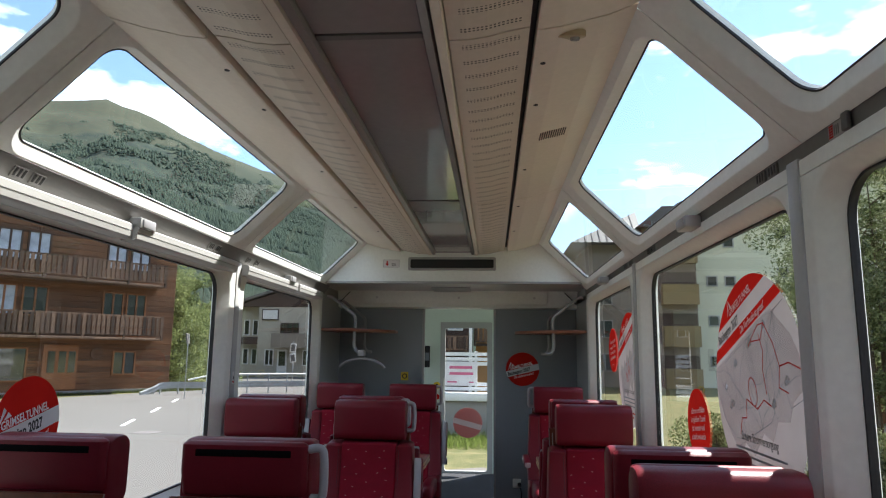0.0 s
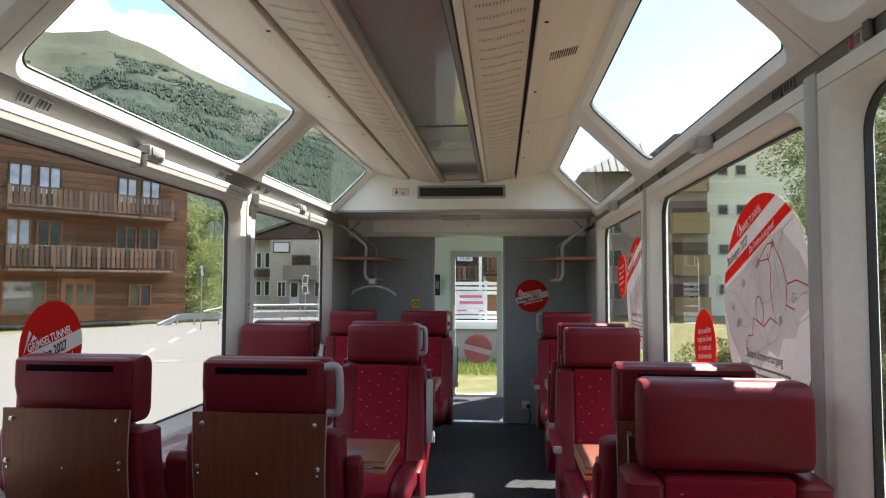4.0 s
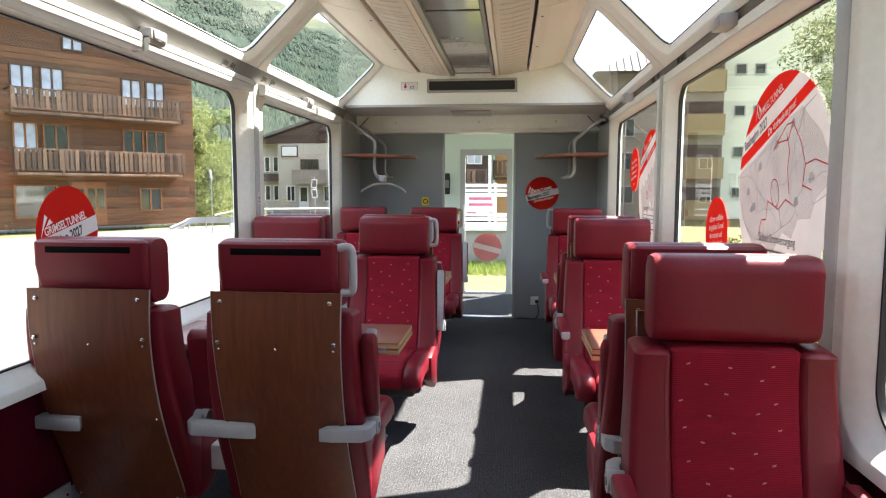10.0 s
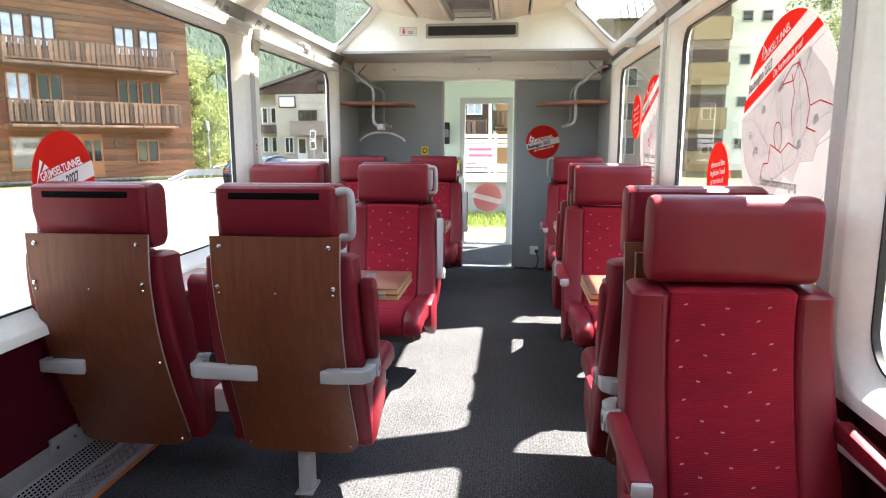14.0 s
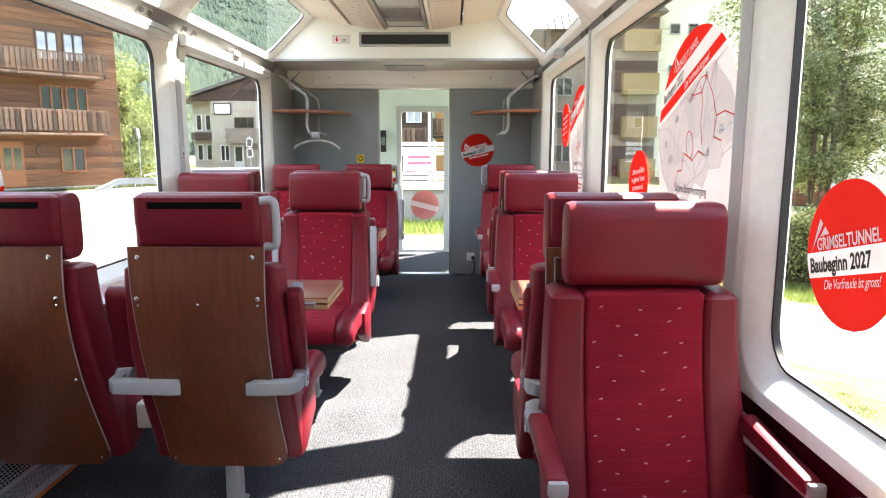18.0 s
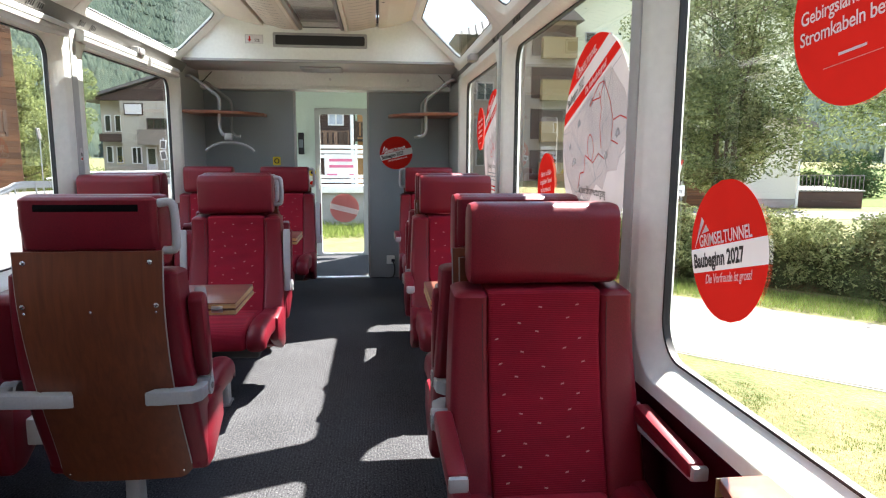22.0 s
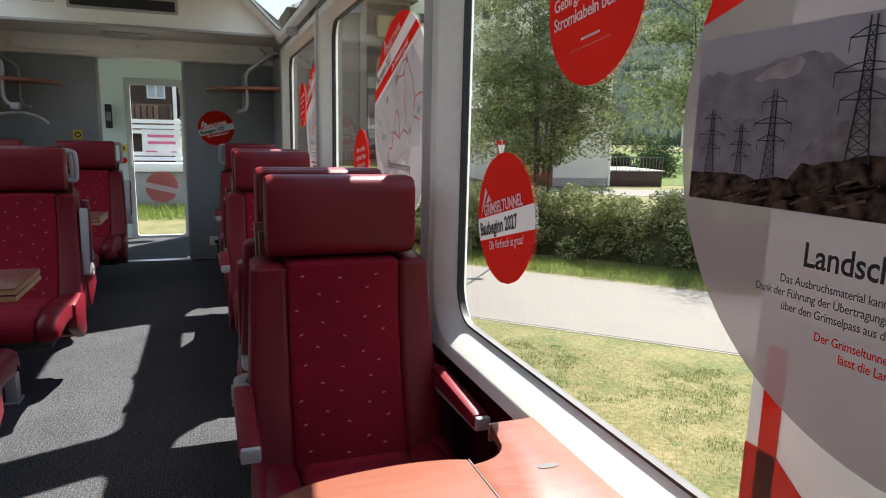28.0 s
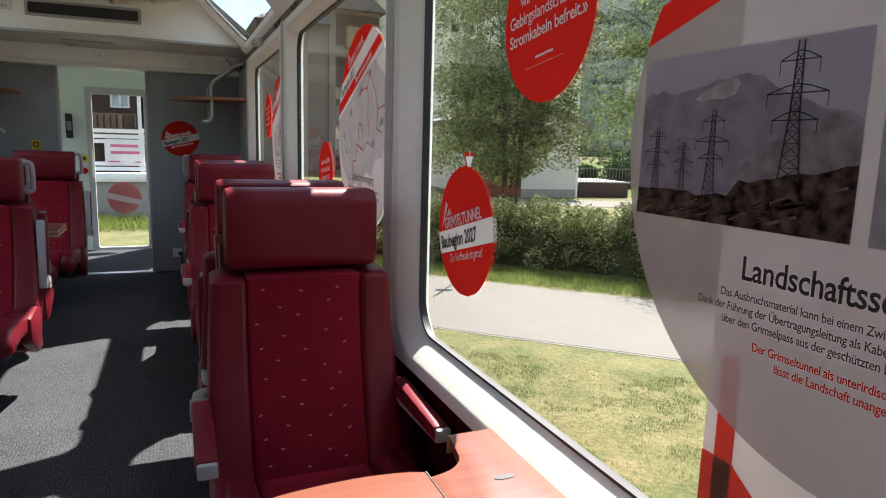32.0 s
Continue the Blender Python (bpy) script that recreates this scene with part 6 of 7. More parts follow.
def tree(x, y, height, spread, stems, n_leaves, size, material, seed, label, low=0.25, gaps=14):
    rnd = random.Random(seed)
    t = empty("tree", label, "tree", at=pose(x, y, GROUND))
    bm = bmesh.new()
    centres = []
    for s in range(stems):
        a = 6.28 * s / stems + rnd.uniform(-0.4, 0.4)
        lean = spread * (0.25 if stems > 1 else 0.04)
        top = Vector((math.cos(a) * lean, math.sin(a) * lean, height * rnd.uniform(0.72, 0.95)))
        mid = Vector((top.x * 0.35 + rnd.uniform(-0.1, 0.1), top.y * 0.35, height * 0.4))
        base = Vector((math.cos(a) * 0.12, math.sin(a) * 0.12, -0.1)) if stems > 1 else Vector((0, 0, -0.1))
        line = smoothed([base, base.lerp(mid, 0.5), mid, mid.lerp(top, 0.5) + Vector((rnd.uniform(-0.15, 0.15), rnd.uniform(-0.15, 0.15), 0)), top], 3)
        r0 = 0.016 * height / (1 + 0.25 * (stems - 1))
        tube(line, [r0 * (1 - 0.85 * i / (len(line) - 1)) for i in range(len(line))], 7, bm=bm)
        for k in range(9):
            f = low + (0.95 - low) * (k + rnd.random()) / 9
            p = line[min(len(line) - 1, int(f * (len(line) - 1)))]
            b = rnd.uniform(0, 6.28)
            reach = spread * rnd.uniform(0.45, 1.0) * (1.0 - 0.55 * f)
            q = p + Vector((math.cos(b) * reach, math.sin(b) * reach, reach * rnd.uniform(0.1, 0.6)))
            w = p.lerp(q, 0.5) + Vector((0, 0, 0.08 * reach))
            tube([p, w, q], [r0 * 0.35, r0 * 0.22, r0 * 0.06], 5, bm=bm)
            centres += [(w, reach * 0.35), (q, reach * 0.42), (q + Vector((rnd.uniform(-.3, .3), rnd.uniform(-.3, .3), -0.2)) * reach, reach * 0.3)]
        centres.append((top, spread * 0.22))
    part("trunk", bm, BARK, t)
    vs, fs = leaves(centres, n_leaves, spread, size, rnd, 0.85)
    me = bpy.data.meshes.new("crown")
    me.from_pydata(vs, [], fs)
    me.materials.append(material)
    c = new("crown", me)
    c.parent = t
    return t


tree(7.75, 13.0, 6.8, 2.55, 7, 54000, 0.046, LEAF_GREY, 11, "multi-stemmed grey-green willow behind the hedge", low=0.28)
tree(9.1, 9.3, 5.6, 2.1, 7, 15000, 0.044, LEAF_BIRCH, 13, "slender multi-stemmed tree with bright leaves at the hedge", low=0.50)
tree(9.0, 17.4, 6.0, 2.2, 4, 15000, 0.055, LEAF_GREY, 15, "grey-green willow in a garden")
tree(-19.7, 39.5, 7.4, 3.0, 5, 42000, 0.075, LEAF_LIGHT, 14, "bright green birch beside the road", low=0.02)
tree(-24.4, 44.0, 12.2, 4.2, 5, 46000, 0.09, LEAF_LIGHT, 16, "tall light green birch beside a chalet", low=0.02)
tree(-20.6, 46.5, 8.5, 3.2, 3, 20000, 0.09, LEAF_BIRCH, 18, "light green birch behind a chalet", low=0.04)


def hedge():
    rnd = random.Random(21)
    t = empty("hedge", "dense sunlit garden hedge along a footpath", "hedge")
    centres = []
    rings = []
    for k in range(150):
        f = k / 149
        x, y = 3.65 + 11.5 * f, 11.35 - 11.0 * f
        rings.append((x, y, 0.86 + 0.16 * noise.noise(Vector((f * 31, 0, 3)))))
        for _ in range(7):
            across, high = rnd.uniform(-0.30, 0.30), rnd.uniform(0.12, 0.98)
            lump = noise.noise(Vector((x * 1.3, high * 2.2, across * 2))) + 0.5 * noise.noise(Vector((x * 3.4, high * 4.5, 5 + across)))
            if lump < -0.26:
                continue
            push = 0.30 * lump
            c = Vector((x - 0.72 * push + across, y - 0.69 * push + across, GROUND + high + 0.12 * lump))
            centres.append((c, rnd.uniform(0.13, 0.27)))
    # solid dark core behind the leaves, standing for shade in the gaps
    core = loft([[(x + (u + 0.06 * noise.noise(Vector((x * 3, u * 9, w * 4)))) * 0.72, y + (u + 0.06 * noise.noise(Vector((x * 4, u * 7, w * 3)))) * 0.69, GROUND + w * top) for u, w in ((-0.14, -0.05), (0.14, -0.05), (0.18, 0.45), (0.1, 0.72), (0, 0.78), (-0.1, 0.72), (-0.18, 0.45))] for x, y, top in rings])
    part("inner_twigs", core, HEDGE_SHADE, t, "dark hedge core with the inner shade in its colour")
    vs, fs = leaves(centres, 200000, 1, 0.030, rnd)
    me = bpy.data.meshes.new("foliage")
    me.from_pydata([v for v in vs], [], fs)
    me.materials.append(LEAF_HEDGE)
    o = new("foliage", me)
    o.parent = t
    bm = bmesh.new()
    for k in range(60):
        f = rnd.random()
        x, y = 3.7 + 11.5 * f, 11.3 - 11.0 * f
        tube([(x, y, GROUND - 0.05), (x + rnd.uniform(-.2, .2), y + rnd.uniform(-.2, .2), GROUND + 0.8)], [0.02, 0.006], 5, bm=bm)
    part("stems", bm, BARK, t, "thin brown stems")


hedge()


def shrub(x, y, r, seed, label):
    rnd = random.Random(seed)
    t = empty("shrub", label, "shrub", at=pose(x, y, GROUND))
    vs, fs = leaves([(Vector((rnd.uniform(-.5, .5) * r, rnd.uniform(-.5, .5) * r, r * rnd.uniform(0.4, 0.9))), r * 0.6) for _ in range(9)], 2500, 1, 0.09, rnd)
    me = bpy.data.meshes.new("foliage")
    me.from_pydata(vs, [], fs)
    me.materials.append(LEAF_DARK)
    o = new("foliage", me)
    o.parent = t
    part("stem", tube([(0, 0, -0.05), (0, 0, r)], [0.06, 0.02], 6), BARK, t)


shrub(22.0, 27.5, 1.1, 31, "round dark garden shrub on a lawn")
shrub(24.0, 30.0, 1.5, 32, "round dark garden shrub beside a house")
shrub(20.5, 28.5, 0.8, 33, "low dark garden shrub")


# ---- buildings ----
def pane_window(parent, x, z, w, h, y=0.0, mull=2, frame=FRAME_WOOD, lit=WIN_DARK, d=0.07):
    """A framed window on a facade that looks to -y."""
    win = empty("window", "", "")
    win.parent = parent
    win.location = (x, y, z)
    fr = 0.07
    bm = bmesh.new()
    for a0, a1, b0, b1 in ((-w / 2, w / 2, -h / 2, -h / 2 + fr), (-w / 2, w / 2, h / 2 - fr, h / 2), (-w / 2, -w / 2 + fr, -h / 2 + fr, h / 2 - fr), (w / 2 - fr, w / 2, -h / 2 + fr, h / 2 - fr)):
        box(a0, a1, -d, 0.02, b0, b1, bm=bm)
    for k in range(1, mull):
        u = -w / 2 + w * k / mull
        box(u - 0.04, u + 0.04, -d * 0.8, 0.02, -h / 2 + fr, h / 2 - fr, bm=bm)
    part("frame", bm, frame, win, smooth=False)
    part("glazing", box(-w / 2 + fr, w / 2 - fr, -0.012, 0.0, -h / 2 + fr, h / 2 - fr), lit, win, "dark reflecting glass", smooth=False)
    return win


def gable_house(name, label, m, w, d, eave, ridge, wall_mat, roof_mat, over=0.8):
    """Walls with a gable to the front, a roof with overhang and thickness."""
    t = empty(name, label, "house", at=m)
    prof = [(-w / 2, -0.5), (w / 2, -0.5), (w / 2, eave), (0, ridge), (-w / 2, eave)]
    part("wall", prism(prof, 0, d, "y"), wall_mat, t, smooth=False)
    k = (ridge - eave) / (w / 2)
    for s in (-1, 1):
        q = [(0, ridge + 0.02), (s * (w / 2 + over), eave - k * over + 0.02), (s * (w / 2 + over), eave - k * over + 0.24), (0, ridge + 0.26)]
        part("roof", prism(q, -over, d + over, "y"), roof_mat, t, smooth=False)
    return t


def balcony(parent, x0, x1, z0, z1, depth, y=0.0, slat=0.14, material=OLD_WOOD):
    b = part("balcony", box(x0, x1, y - depth, y, z0 - 0.12, z0, 0.01), material, parent, "weathered wooden balcony")
    for zz in (z1 - 0.07, z0 + 0.08):
        part("rail", box(x0, x1, y - depth - 0.02, y - depth + 0.06, zz, zz + 0.08), material, b, smooth=False)
    for xx in (x0, x1 - 0.06):
        part("rail", box(xx, xx + 0.06, y - depth, y, z1 - 0.07, z1), material, b, smooth=False)
    n = max(2, int((x1 - x0) / slat))
    proto = None
    for k in range(n):
        u = x0 + (x1 - x0) * (k + 0.5) / n
        if proto is None:
            proto = part("slat", box(-slat * 0.34, slat * 0.34, -0.014, 0.014, 0, z1 - z0 - 0.16), material, b, smooth=False)
            o = proto
        else:
            o = new("slat", proto.data)
            o.parent = b
        o.location = (u, y - depth - 0.035, z0 + 0.12)
    for k in range(5):
        u = x0 + (x1 - x0 - 0.1) * k / 4
        part("post", box(u, u + 0.1, y - depth - 0.03, y - depth + 0.07, z0 - 0.12, z1 + 0.03), material, b, smooth=False)


def chalet():
    t = gable_house("chalet", "three-storey brown timber chalet with slatted balconies", pose(-16.7, 31.6, GROUND, 0, 0, 52.6) @ pose(-6.0, 0, 0), 14.0, 10.0, 8.5, 9.4, BOARDS, SHINGLE, 0.5)
    # courses of boards
    proto = None
    for k in range(30):
        z = 0.18 + k * 0.27
        if proto is None:
            proto = part("board", box(-6.99, 7.0, -0.035, 0.0, 0.0, 0.266, 0.008, 1), BOARDS, t, smooth=False)
            o = proto
        else:
            o = new("board", proto.data)
            o.parent = t
        o.location = (0, 0, z)
    part("plinth", box(-7.05, 7.05, -0.10, 0.0, -0.3, 0.18), CONCRETE, t, "grey stone plinth", smooth=False)
    g = 0.62

    def u(v):
        return v + 6.0
    for z0, z1 in ((4.62, 5.58), (2.02, 3.05)):
        balcony(t, u(-7.3), u(0.06), z0 + g, z1 + g, 1.0, slat=0.21)
    for c, z, w, h, n in ((-6.6, 6.0, 0.95, 1.35, 2), (-5.45, 6.0, 0.95, 1.35, 2), (-2.05, 5.92, 0.95, 1.3, 2), (-0.92, 5.92, 0.95, 1.3, 2), (-6.6, 3.55, 0.95, 1.35, 2), (-5.4, 3.55, 1.05, 1.35, 2),
                          (-2.06, 3.58, 0.98, 1.2, 2), (-0.96, 3.58, 0.98, 1.2, 2), (-6.3, 0.75, 1.7, 1.5, 1), (-1.32, 0.80, 1.1, 1.15, 2), (-4.55, 7.85, 0.9, 0.7, 2)):
        pane_window(t, u(c), z + g, w, h, -0.045, n, frame=FRAME_WOOD if z < 5 else DARK_BOARDS, lit=PALE_PANE if z > 5.5 or c in (-6.6,) else WIN_DARK)
    d = part("front_door", box(u(-4.85), u(-3.4), -0.09, 0.0, 0.25, 2.25), FRAME_WOOD, t, "panelled wooden front door", smooth=False)
    for a in (-4.65, -4.2, -3.8):
        part("door_pane", box(u(a), u(a) + 0.3, -0.10, -0.088, 1.0, 1.95), WIN_DARK, d, "narrow door glass", smooth=False)
    pl = prism(disc(u(-2.6), 1.86, 0.27, 0.27, 24), -0.09, -0.03, "y")
    part("plaque", pl, OLD_WOOD, t, "round carved wooden plaque", smooth=False)
    part("plaque_face", prism(disc(u(-2.6), 1.86, 0.19, 0.19, 24), -0.096, -0.09, "y"), BOARDS, t, smooth=False)


chalet()


GUEST = mat("aged_render", (0.42, 0.385, 0.315), 0.9, vary=0.2, scale=0.6, grain=12, bump=0.2)


TAUPE = mat("taupe_parapet", (0.24, 0.205, 0.165), 0.9, vary=0.15, scale=0.6, grain=12, bump=0.2)


def far_house():
    t = gable_house("guest_house", "cream rendered house with a dark timber gable", pose(-15.5, 53.5, GROUND, 0, 0, 0), 10.5, 9, 5.95, 7.65, GUEST, SHINGLE, 1.1)
    part("front_wall", box(-3.5, 5.2, -0.8, 0.0, -0.4, 5.7), GUEST, t, "pale cream front wall", smooth=False)
    part("gable_boards", prism([(-5.2, 5.72), (5.2, 5.72), (5.2, 5.85), (0, 7.5), (-5.2, 5.85)], -0.86, -0.01, "y"), DARK_BOARDS, t, "dark timber gable", smooth=False)
    part("name_board", box(-3.2, -1.8, -0.92, -0.81, 4.6, 5.5, 0.02), DARK_BOARDS, t, "framed sign board")
    part("name_face", box(-3.12, -1.88, -0.93, -0.918, 4.68, 5.42), WHITE_METAL, t, "pale blank sign face", smooth=False)
    pane_window(t, -0.82, 3.96, 1.55, 0.86, -0.82, 3, DARK_BOARDS)
    pane_window(t, 0.7, 6.35, 1.5, 0.9, -0.88, 2, DARK_BOARDS)
    for c, z, w, h in ((-2.45, 1.55, 0.75, 1.3), (0.9, 1.55, 1.1, 1.3), (2.6, 1.55, 1.1, 1.3), (2.6, 3.96, 1.3, 0.9)):
        pane_window(t, c, z, w, h, -0.82, 2, WHITE_METAL)
    d = part("side_door", box(-1.75, -0.95, -0.86, -0.8, 0.2, 2.2), WHITE_METAL, t, "white side door", smooth=False)
    part("door_glass", box(-1.62, -1.08, -0.87, -0.858, 0.9, 2.05), WIN_DARK, d, smooth=False)
    part("parapet", box(-2.0, 5.2, -1.9, -0.8, 2.35, 3.5), TAUPE, t, "taupe balcony parapet", smooth=False)
    for c in (-4.75, -4.0):
        pane_window(t, c, 4.0, 0.5, 1.3, -0.02, 1, WHITE_METAL)
        pane_window(t, c, 1.6, 0.5, 1.3, -0.02, 1, WHITE_METAL)
    part("wing_balcony", box(-5.2, -3.5, -0.7, 0.0, 2.6, 3.2), DARK_BOARDS, t, "dark wooden balcony front", smooth=False)
    t2 = empty("street_sign", "two tilted white-framed boards on a post", "sign", at=pose(-12.2, 40.6, GROUND))
    part("post", tube([(0, 0, 0), (0, 0, 2.7)], 0.035, 8), GREY_PLASTIC, t2)
    for k, lean in ((0, -7), (1, 6)):
        bm = box(-0.19, 0.19, -0.07, -0.045, -0.28, 0.28, 0.01)
        bmesh.ops.transform(bm, matrix=pose(0, 0, 1.66 + 0.63 * k, 0, lean, 0), verts=bm.verts)
        f = part("board_frame", bm, WHITE_METAL, t2, "white board frame")
        bm = box(-0.13, 0.13, -0.078, -0.068, -0.21, 0.21)
        bmesh.ops.transform(bm, matrix=pose(0, 0, 1.66 + 0.63 * k, 0, lean, 0), verts=bm.verts)
        part("board_face", bm, SHINGLE, f, "dark board face", smooth=False)


far_house()


def guard_rail():
    t = empty("guard_rail", "galvanised guard rail with a ramped end along the road bend", "railing")
    pts = [(-15.95, 29.5, -0.02), (-15.60, 30.0, 0.20), (-15.20, 30.4, 0.40), (-13.6, 31.1, 0.41), (-12.2, 32.2, 0.41), (-10.7, 33.1, 0.42), (-9.3, 34.0, 0.42), (-6.5, 35.8, 0.42)]
    line = smoothed([(x, y, GROUND + z) for x, y, z in pts], 5)
    galvanised = mat("galvanised_steel", (0.30, 0.31, 0.31), 0.45, 0.4, vary=0.2, scale=2, grain=20, bump=0.05)
    rings = [[p + Vector((q, 0.4 * q, w)) for q, w in ((0.0, -0.15), (0.05, -0.11), (0.05, -0.04), (0.0, 0.0), (0.05, 0.04), (0.05, 0.11), (0.0, 0.15), (-0.02, 0.15), (-0.02, -0.15))] for p in line]
    part("beam", loft(rings), galvanised, t, "ribbed steel beam", smooth=False)
    top = [Vector((p.x, p.y, GROUND + 0.92 - 0.25 * max(0.0, -13.2 - p.x))) for p in line if p.x > -14.6]
    part("top_rail", tube(top, 0.04, 8), WHITE_METAL, t, "thin white top rail")
    for p in line[6::3]:
        part("post", tube([(p.x - 0.05, p.y, GROUND - 0.1), (p.x - 0.05, p.y, GROUND + 0.92 if p.x > -13.2 else p.z + 0.1)], 0.035, 6), galvanised, t)
    post = empty("road_sign", "small road sign on a slim grey post, seen edge on", "sign", at=pose(-12.85, 27.5, GROUND))
    part("post", tube([(0, 0, -0.05), (0, 0, 2.75)], 0.022, 8), galvanised, post)
    part("plate", prism([(-0.03, 2.36), (0.03, 2.36), (-0.02, 2.78), (-0.10, 2.80)], -0.11, 0.11, "y", r=0.006), SHINGLE, post, "grey back of the sign plate")


guard_rail()


def end_view():
    w = empty("block_wall", "concrete block wall with a white coping", "wall")
    part("blocks", box(-3.2, 2.6, 17.0, 17.4, GROUND - 0.2, 0.25, 0.02), CONCRETE, w)
    part("coping", box(-3.25, 2.65, 16.9, 17.5, 0.25, 0.45, 0.02), WHITE_METAL, w, "white coping")
    f = empty("white_fence", "white slatted fence above a wall", "fence")
    for z in (0.5, 0.62, 1.15, 1.27, 1.4):
        part("slat", box(-3.2, 2.6, 17.3, 17.33, z, z + 0.09), WHITE_METAL, f, smooth=False)
    for x in (-3.1, -1.6, -0.1, 1.4, 2.5):
        part("post", box(x, x + 0.07, 17.33, 17.4, 0.45, 1.52), WHITE_METAL, f, smooth=False)
    b = empty("banner", "white fence banner with pink bars of print", "banner", at=face_front(-0.465, 17.28, 0.94))
    flat("sheet", [rounded(0.85, 0.62, 0.01, 2)], WHITE_FILM, b, 0, 0.004)
    pink = mat("pink_print", (0.55, 0.12, 0.22), 0.6, vary=0.05, bump=0)
    flat("printed_bar", [[(-0.30, 0.12), (0.30, 0.12), (0.30, 0.19), (-0.30, 0.19)], [(-0.30, -0.04), (0.33, -0.04), (0.33, 0.03), (-0.30, 0.03)], [(-0.36, -0.24), (-0.1, -0.24), (-0.1, -0.20), (-0.36, -0.20)], [(0.22, -0.24), (0.34, -0.24), (0.34, -0.21), (0.22, -0.21)]], pink, b, 0.005, 0.002, "pink bars of print")
    t = gable_house("timber_house", "dark timber house with balconies beyond the tracks", pose(-2.68, 34.0, GROUND), 3.6, 8, 6.0, 7.4, DARK_BOARDS, SHINGLE)
    balcony(t, -1.85, 1.78, 2.15, 2.95, 1.0, slat=0.25)
    balcony(t, -1.85, 1.78, 4.5, 5.3, 1.0, slat=0.25)
    part("porch_post", box(1.86, 2.02, -1.0, -0.84, 0, 6.0, 0.01), WHITE_METAL, t, "white porch post")
    for c, z in ((-1.1, 3.75), (1.1, 3.75)):
        pane_window(t, c, z, 0.8, 1.0, -0.02, 2, WHITE_METAL, PALE_PANE)
    t = gable_house("orange_house", "orange rendered house with wooden balconies", pose(1.95, 36.0, GROUND), 5.0, 8, 7.0, 9.0, mat("orange_render", (0.60, 0.33, 0.14), 0.9, vary=0.1, scale=0.5), SHINGLE)
    balcony(t, -2.6, 2.5, 2.6, 3.5, 0.9, slat=0.25)
    balcony(t, -2.6, 2.5, 5.0, 5.9, 0.9, slat=0.25)


end_view()


def tower():
    t = gable_house("apartment_tower", "pale green rendered apartment building with small windows", pose(22.5, 45.0, GROUND, 0, 0, 0), 17.0, 13, 12.6, 16.5, TOWER, SHINGLE, 1.2)
    for r in range(4):
        for c in (-7.3, -6.1, -2.6, -1.4, 2.0):
            pane_window(t, c, 1.75 + r * 2.68 + (0.6 if c > -3 else 0), 0.72, 0.72, -0.02, 1, GREY_TRIM)
    t = empty("balcony_block", "grey-brown block with ochre balcony panels", "house", at=pose(12.2, 44.0, GROUND))
    part("wall", box(-1.75, 1.7, 0, 9, -0.5, 10.7), mat("taupe_render", (0.26, 0.22, 0.18), 0.9, vary=0.1, scale=0.5), t, smooth=False)
    part("roof", prism([(-2.2, 10.6), (2.1, 10.6), (0.4, 12.0), (-0.5, 12.0)], -0.6, 9.6, "y"), SHINGLE, t, smooth=False)
    part("wing", box(-5.3, -1.752, 0.3, 9, -0.5, 9.5), TAUPE, t, "taupe wing", smooth=False)
    zinc = mat("zinc_roof", (0.10, 0.10, 0.098), 0.6, vary=0.15, scale=1, grain=6, bump=0.1)
    corners = [(-6.6, -0.8, 9.5), (-1.755, -0.8, 9.5), (-1.755, 9.8, 9.5), (-6.6, 9.8, 9.5), (-1.755, 2.0, 12.15), (-1.755, 7.0, 12.15)]
    bm = bmesh.new()
    vs = [bm.verts.new(c) for c in corners]
    for f in ((0, 1, 4), (2, 3, 5), (3, 0, 4, 5), (0, 3, 2, 1), (1, 2, 5, 4)):
        bm.faces.new([vs[i] for i in f])
    hip = part("wing_roof", bm, zinc, t, "grey hipped sheet-metal roof", smooth=False)
    for k in range(1, 10):
        x = -6.6 + 0.484 * k
        f = (x + 6.6) / 4.845
        part("seam", tube([(x, -0.8, 9.52), (x, -0.8 + 2.8 * f, 9.52 + 2.65 * f)], 0.03, 5), SHINGLE, hip)
    for k in range(4):
        if k < 3:
            pane_window(t, -4.4, 1.6 + k * 2.2, 1.2, 1.2, 0.28, 2, GREY_TRIM)
        z = -0.1 + k * 2.75
        # nothing is recessed: a dark sheet on the wall paints the loggia's shade
        part("loggia", box(-1.3, 1.62, -0.06, -0.004, z + 0.2, z + 2.2), DARK_BOARDS, t, "flat dark panel standing for the loggia's shade", smooth=False)
        part("balcony", box(-0.7, 1.62, -0.7, -0.062, z, z + 1.35), OCHRE, t, "ochre balcony panel", smooth=False)
    t = gable_house("garden_house", "white rendered house partly hidden by trees", pose(13.45, 22.4, GROUND, 0, 0, -8), 4.4, 7, 2.9, 3.6, CREAM, SHINGLE, 0.4)
    part("garage_door", box(-1.75, -0.15, -0.06, 0.0, 0.0, 1.95, 0.01), BOARDS, t, "brown boarded garage door")
    part("wall_foot", box(-2.21, 2.21, -0.03, 0.0, 0.0, 0.32), CONCRETE, t, "grey wall foot", smooth=False)
    part("drainpipe", tube([(2.23, -0.05, 0), (2.23, -0.05, 2.8)], 0.045, 8), WHITE_METAL, t)
    g = empty("terrace", "grey paved terrace, shadow in its dark slab, with a thin dark railing", "terrace", at=pose(17.1, 22.0, GROUND, 0, 0, -8))
    # dark brown slab stands for the shadow below the paving
    part("slab", box(-1.35, 1.0, 0, 3.0, 0, 0.58, 0.02), DARK_BOARDS, g)
    part("paving", box(-1.40, 1.05, -0.04, 3.0, 0.585, 0.64, 0.01), CONCRETE, g, "grey terrace paving")
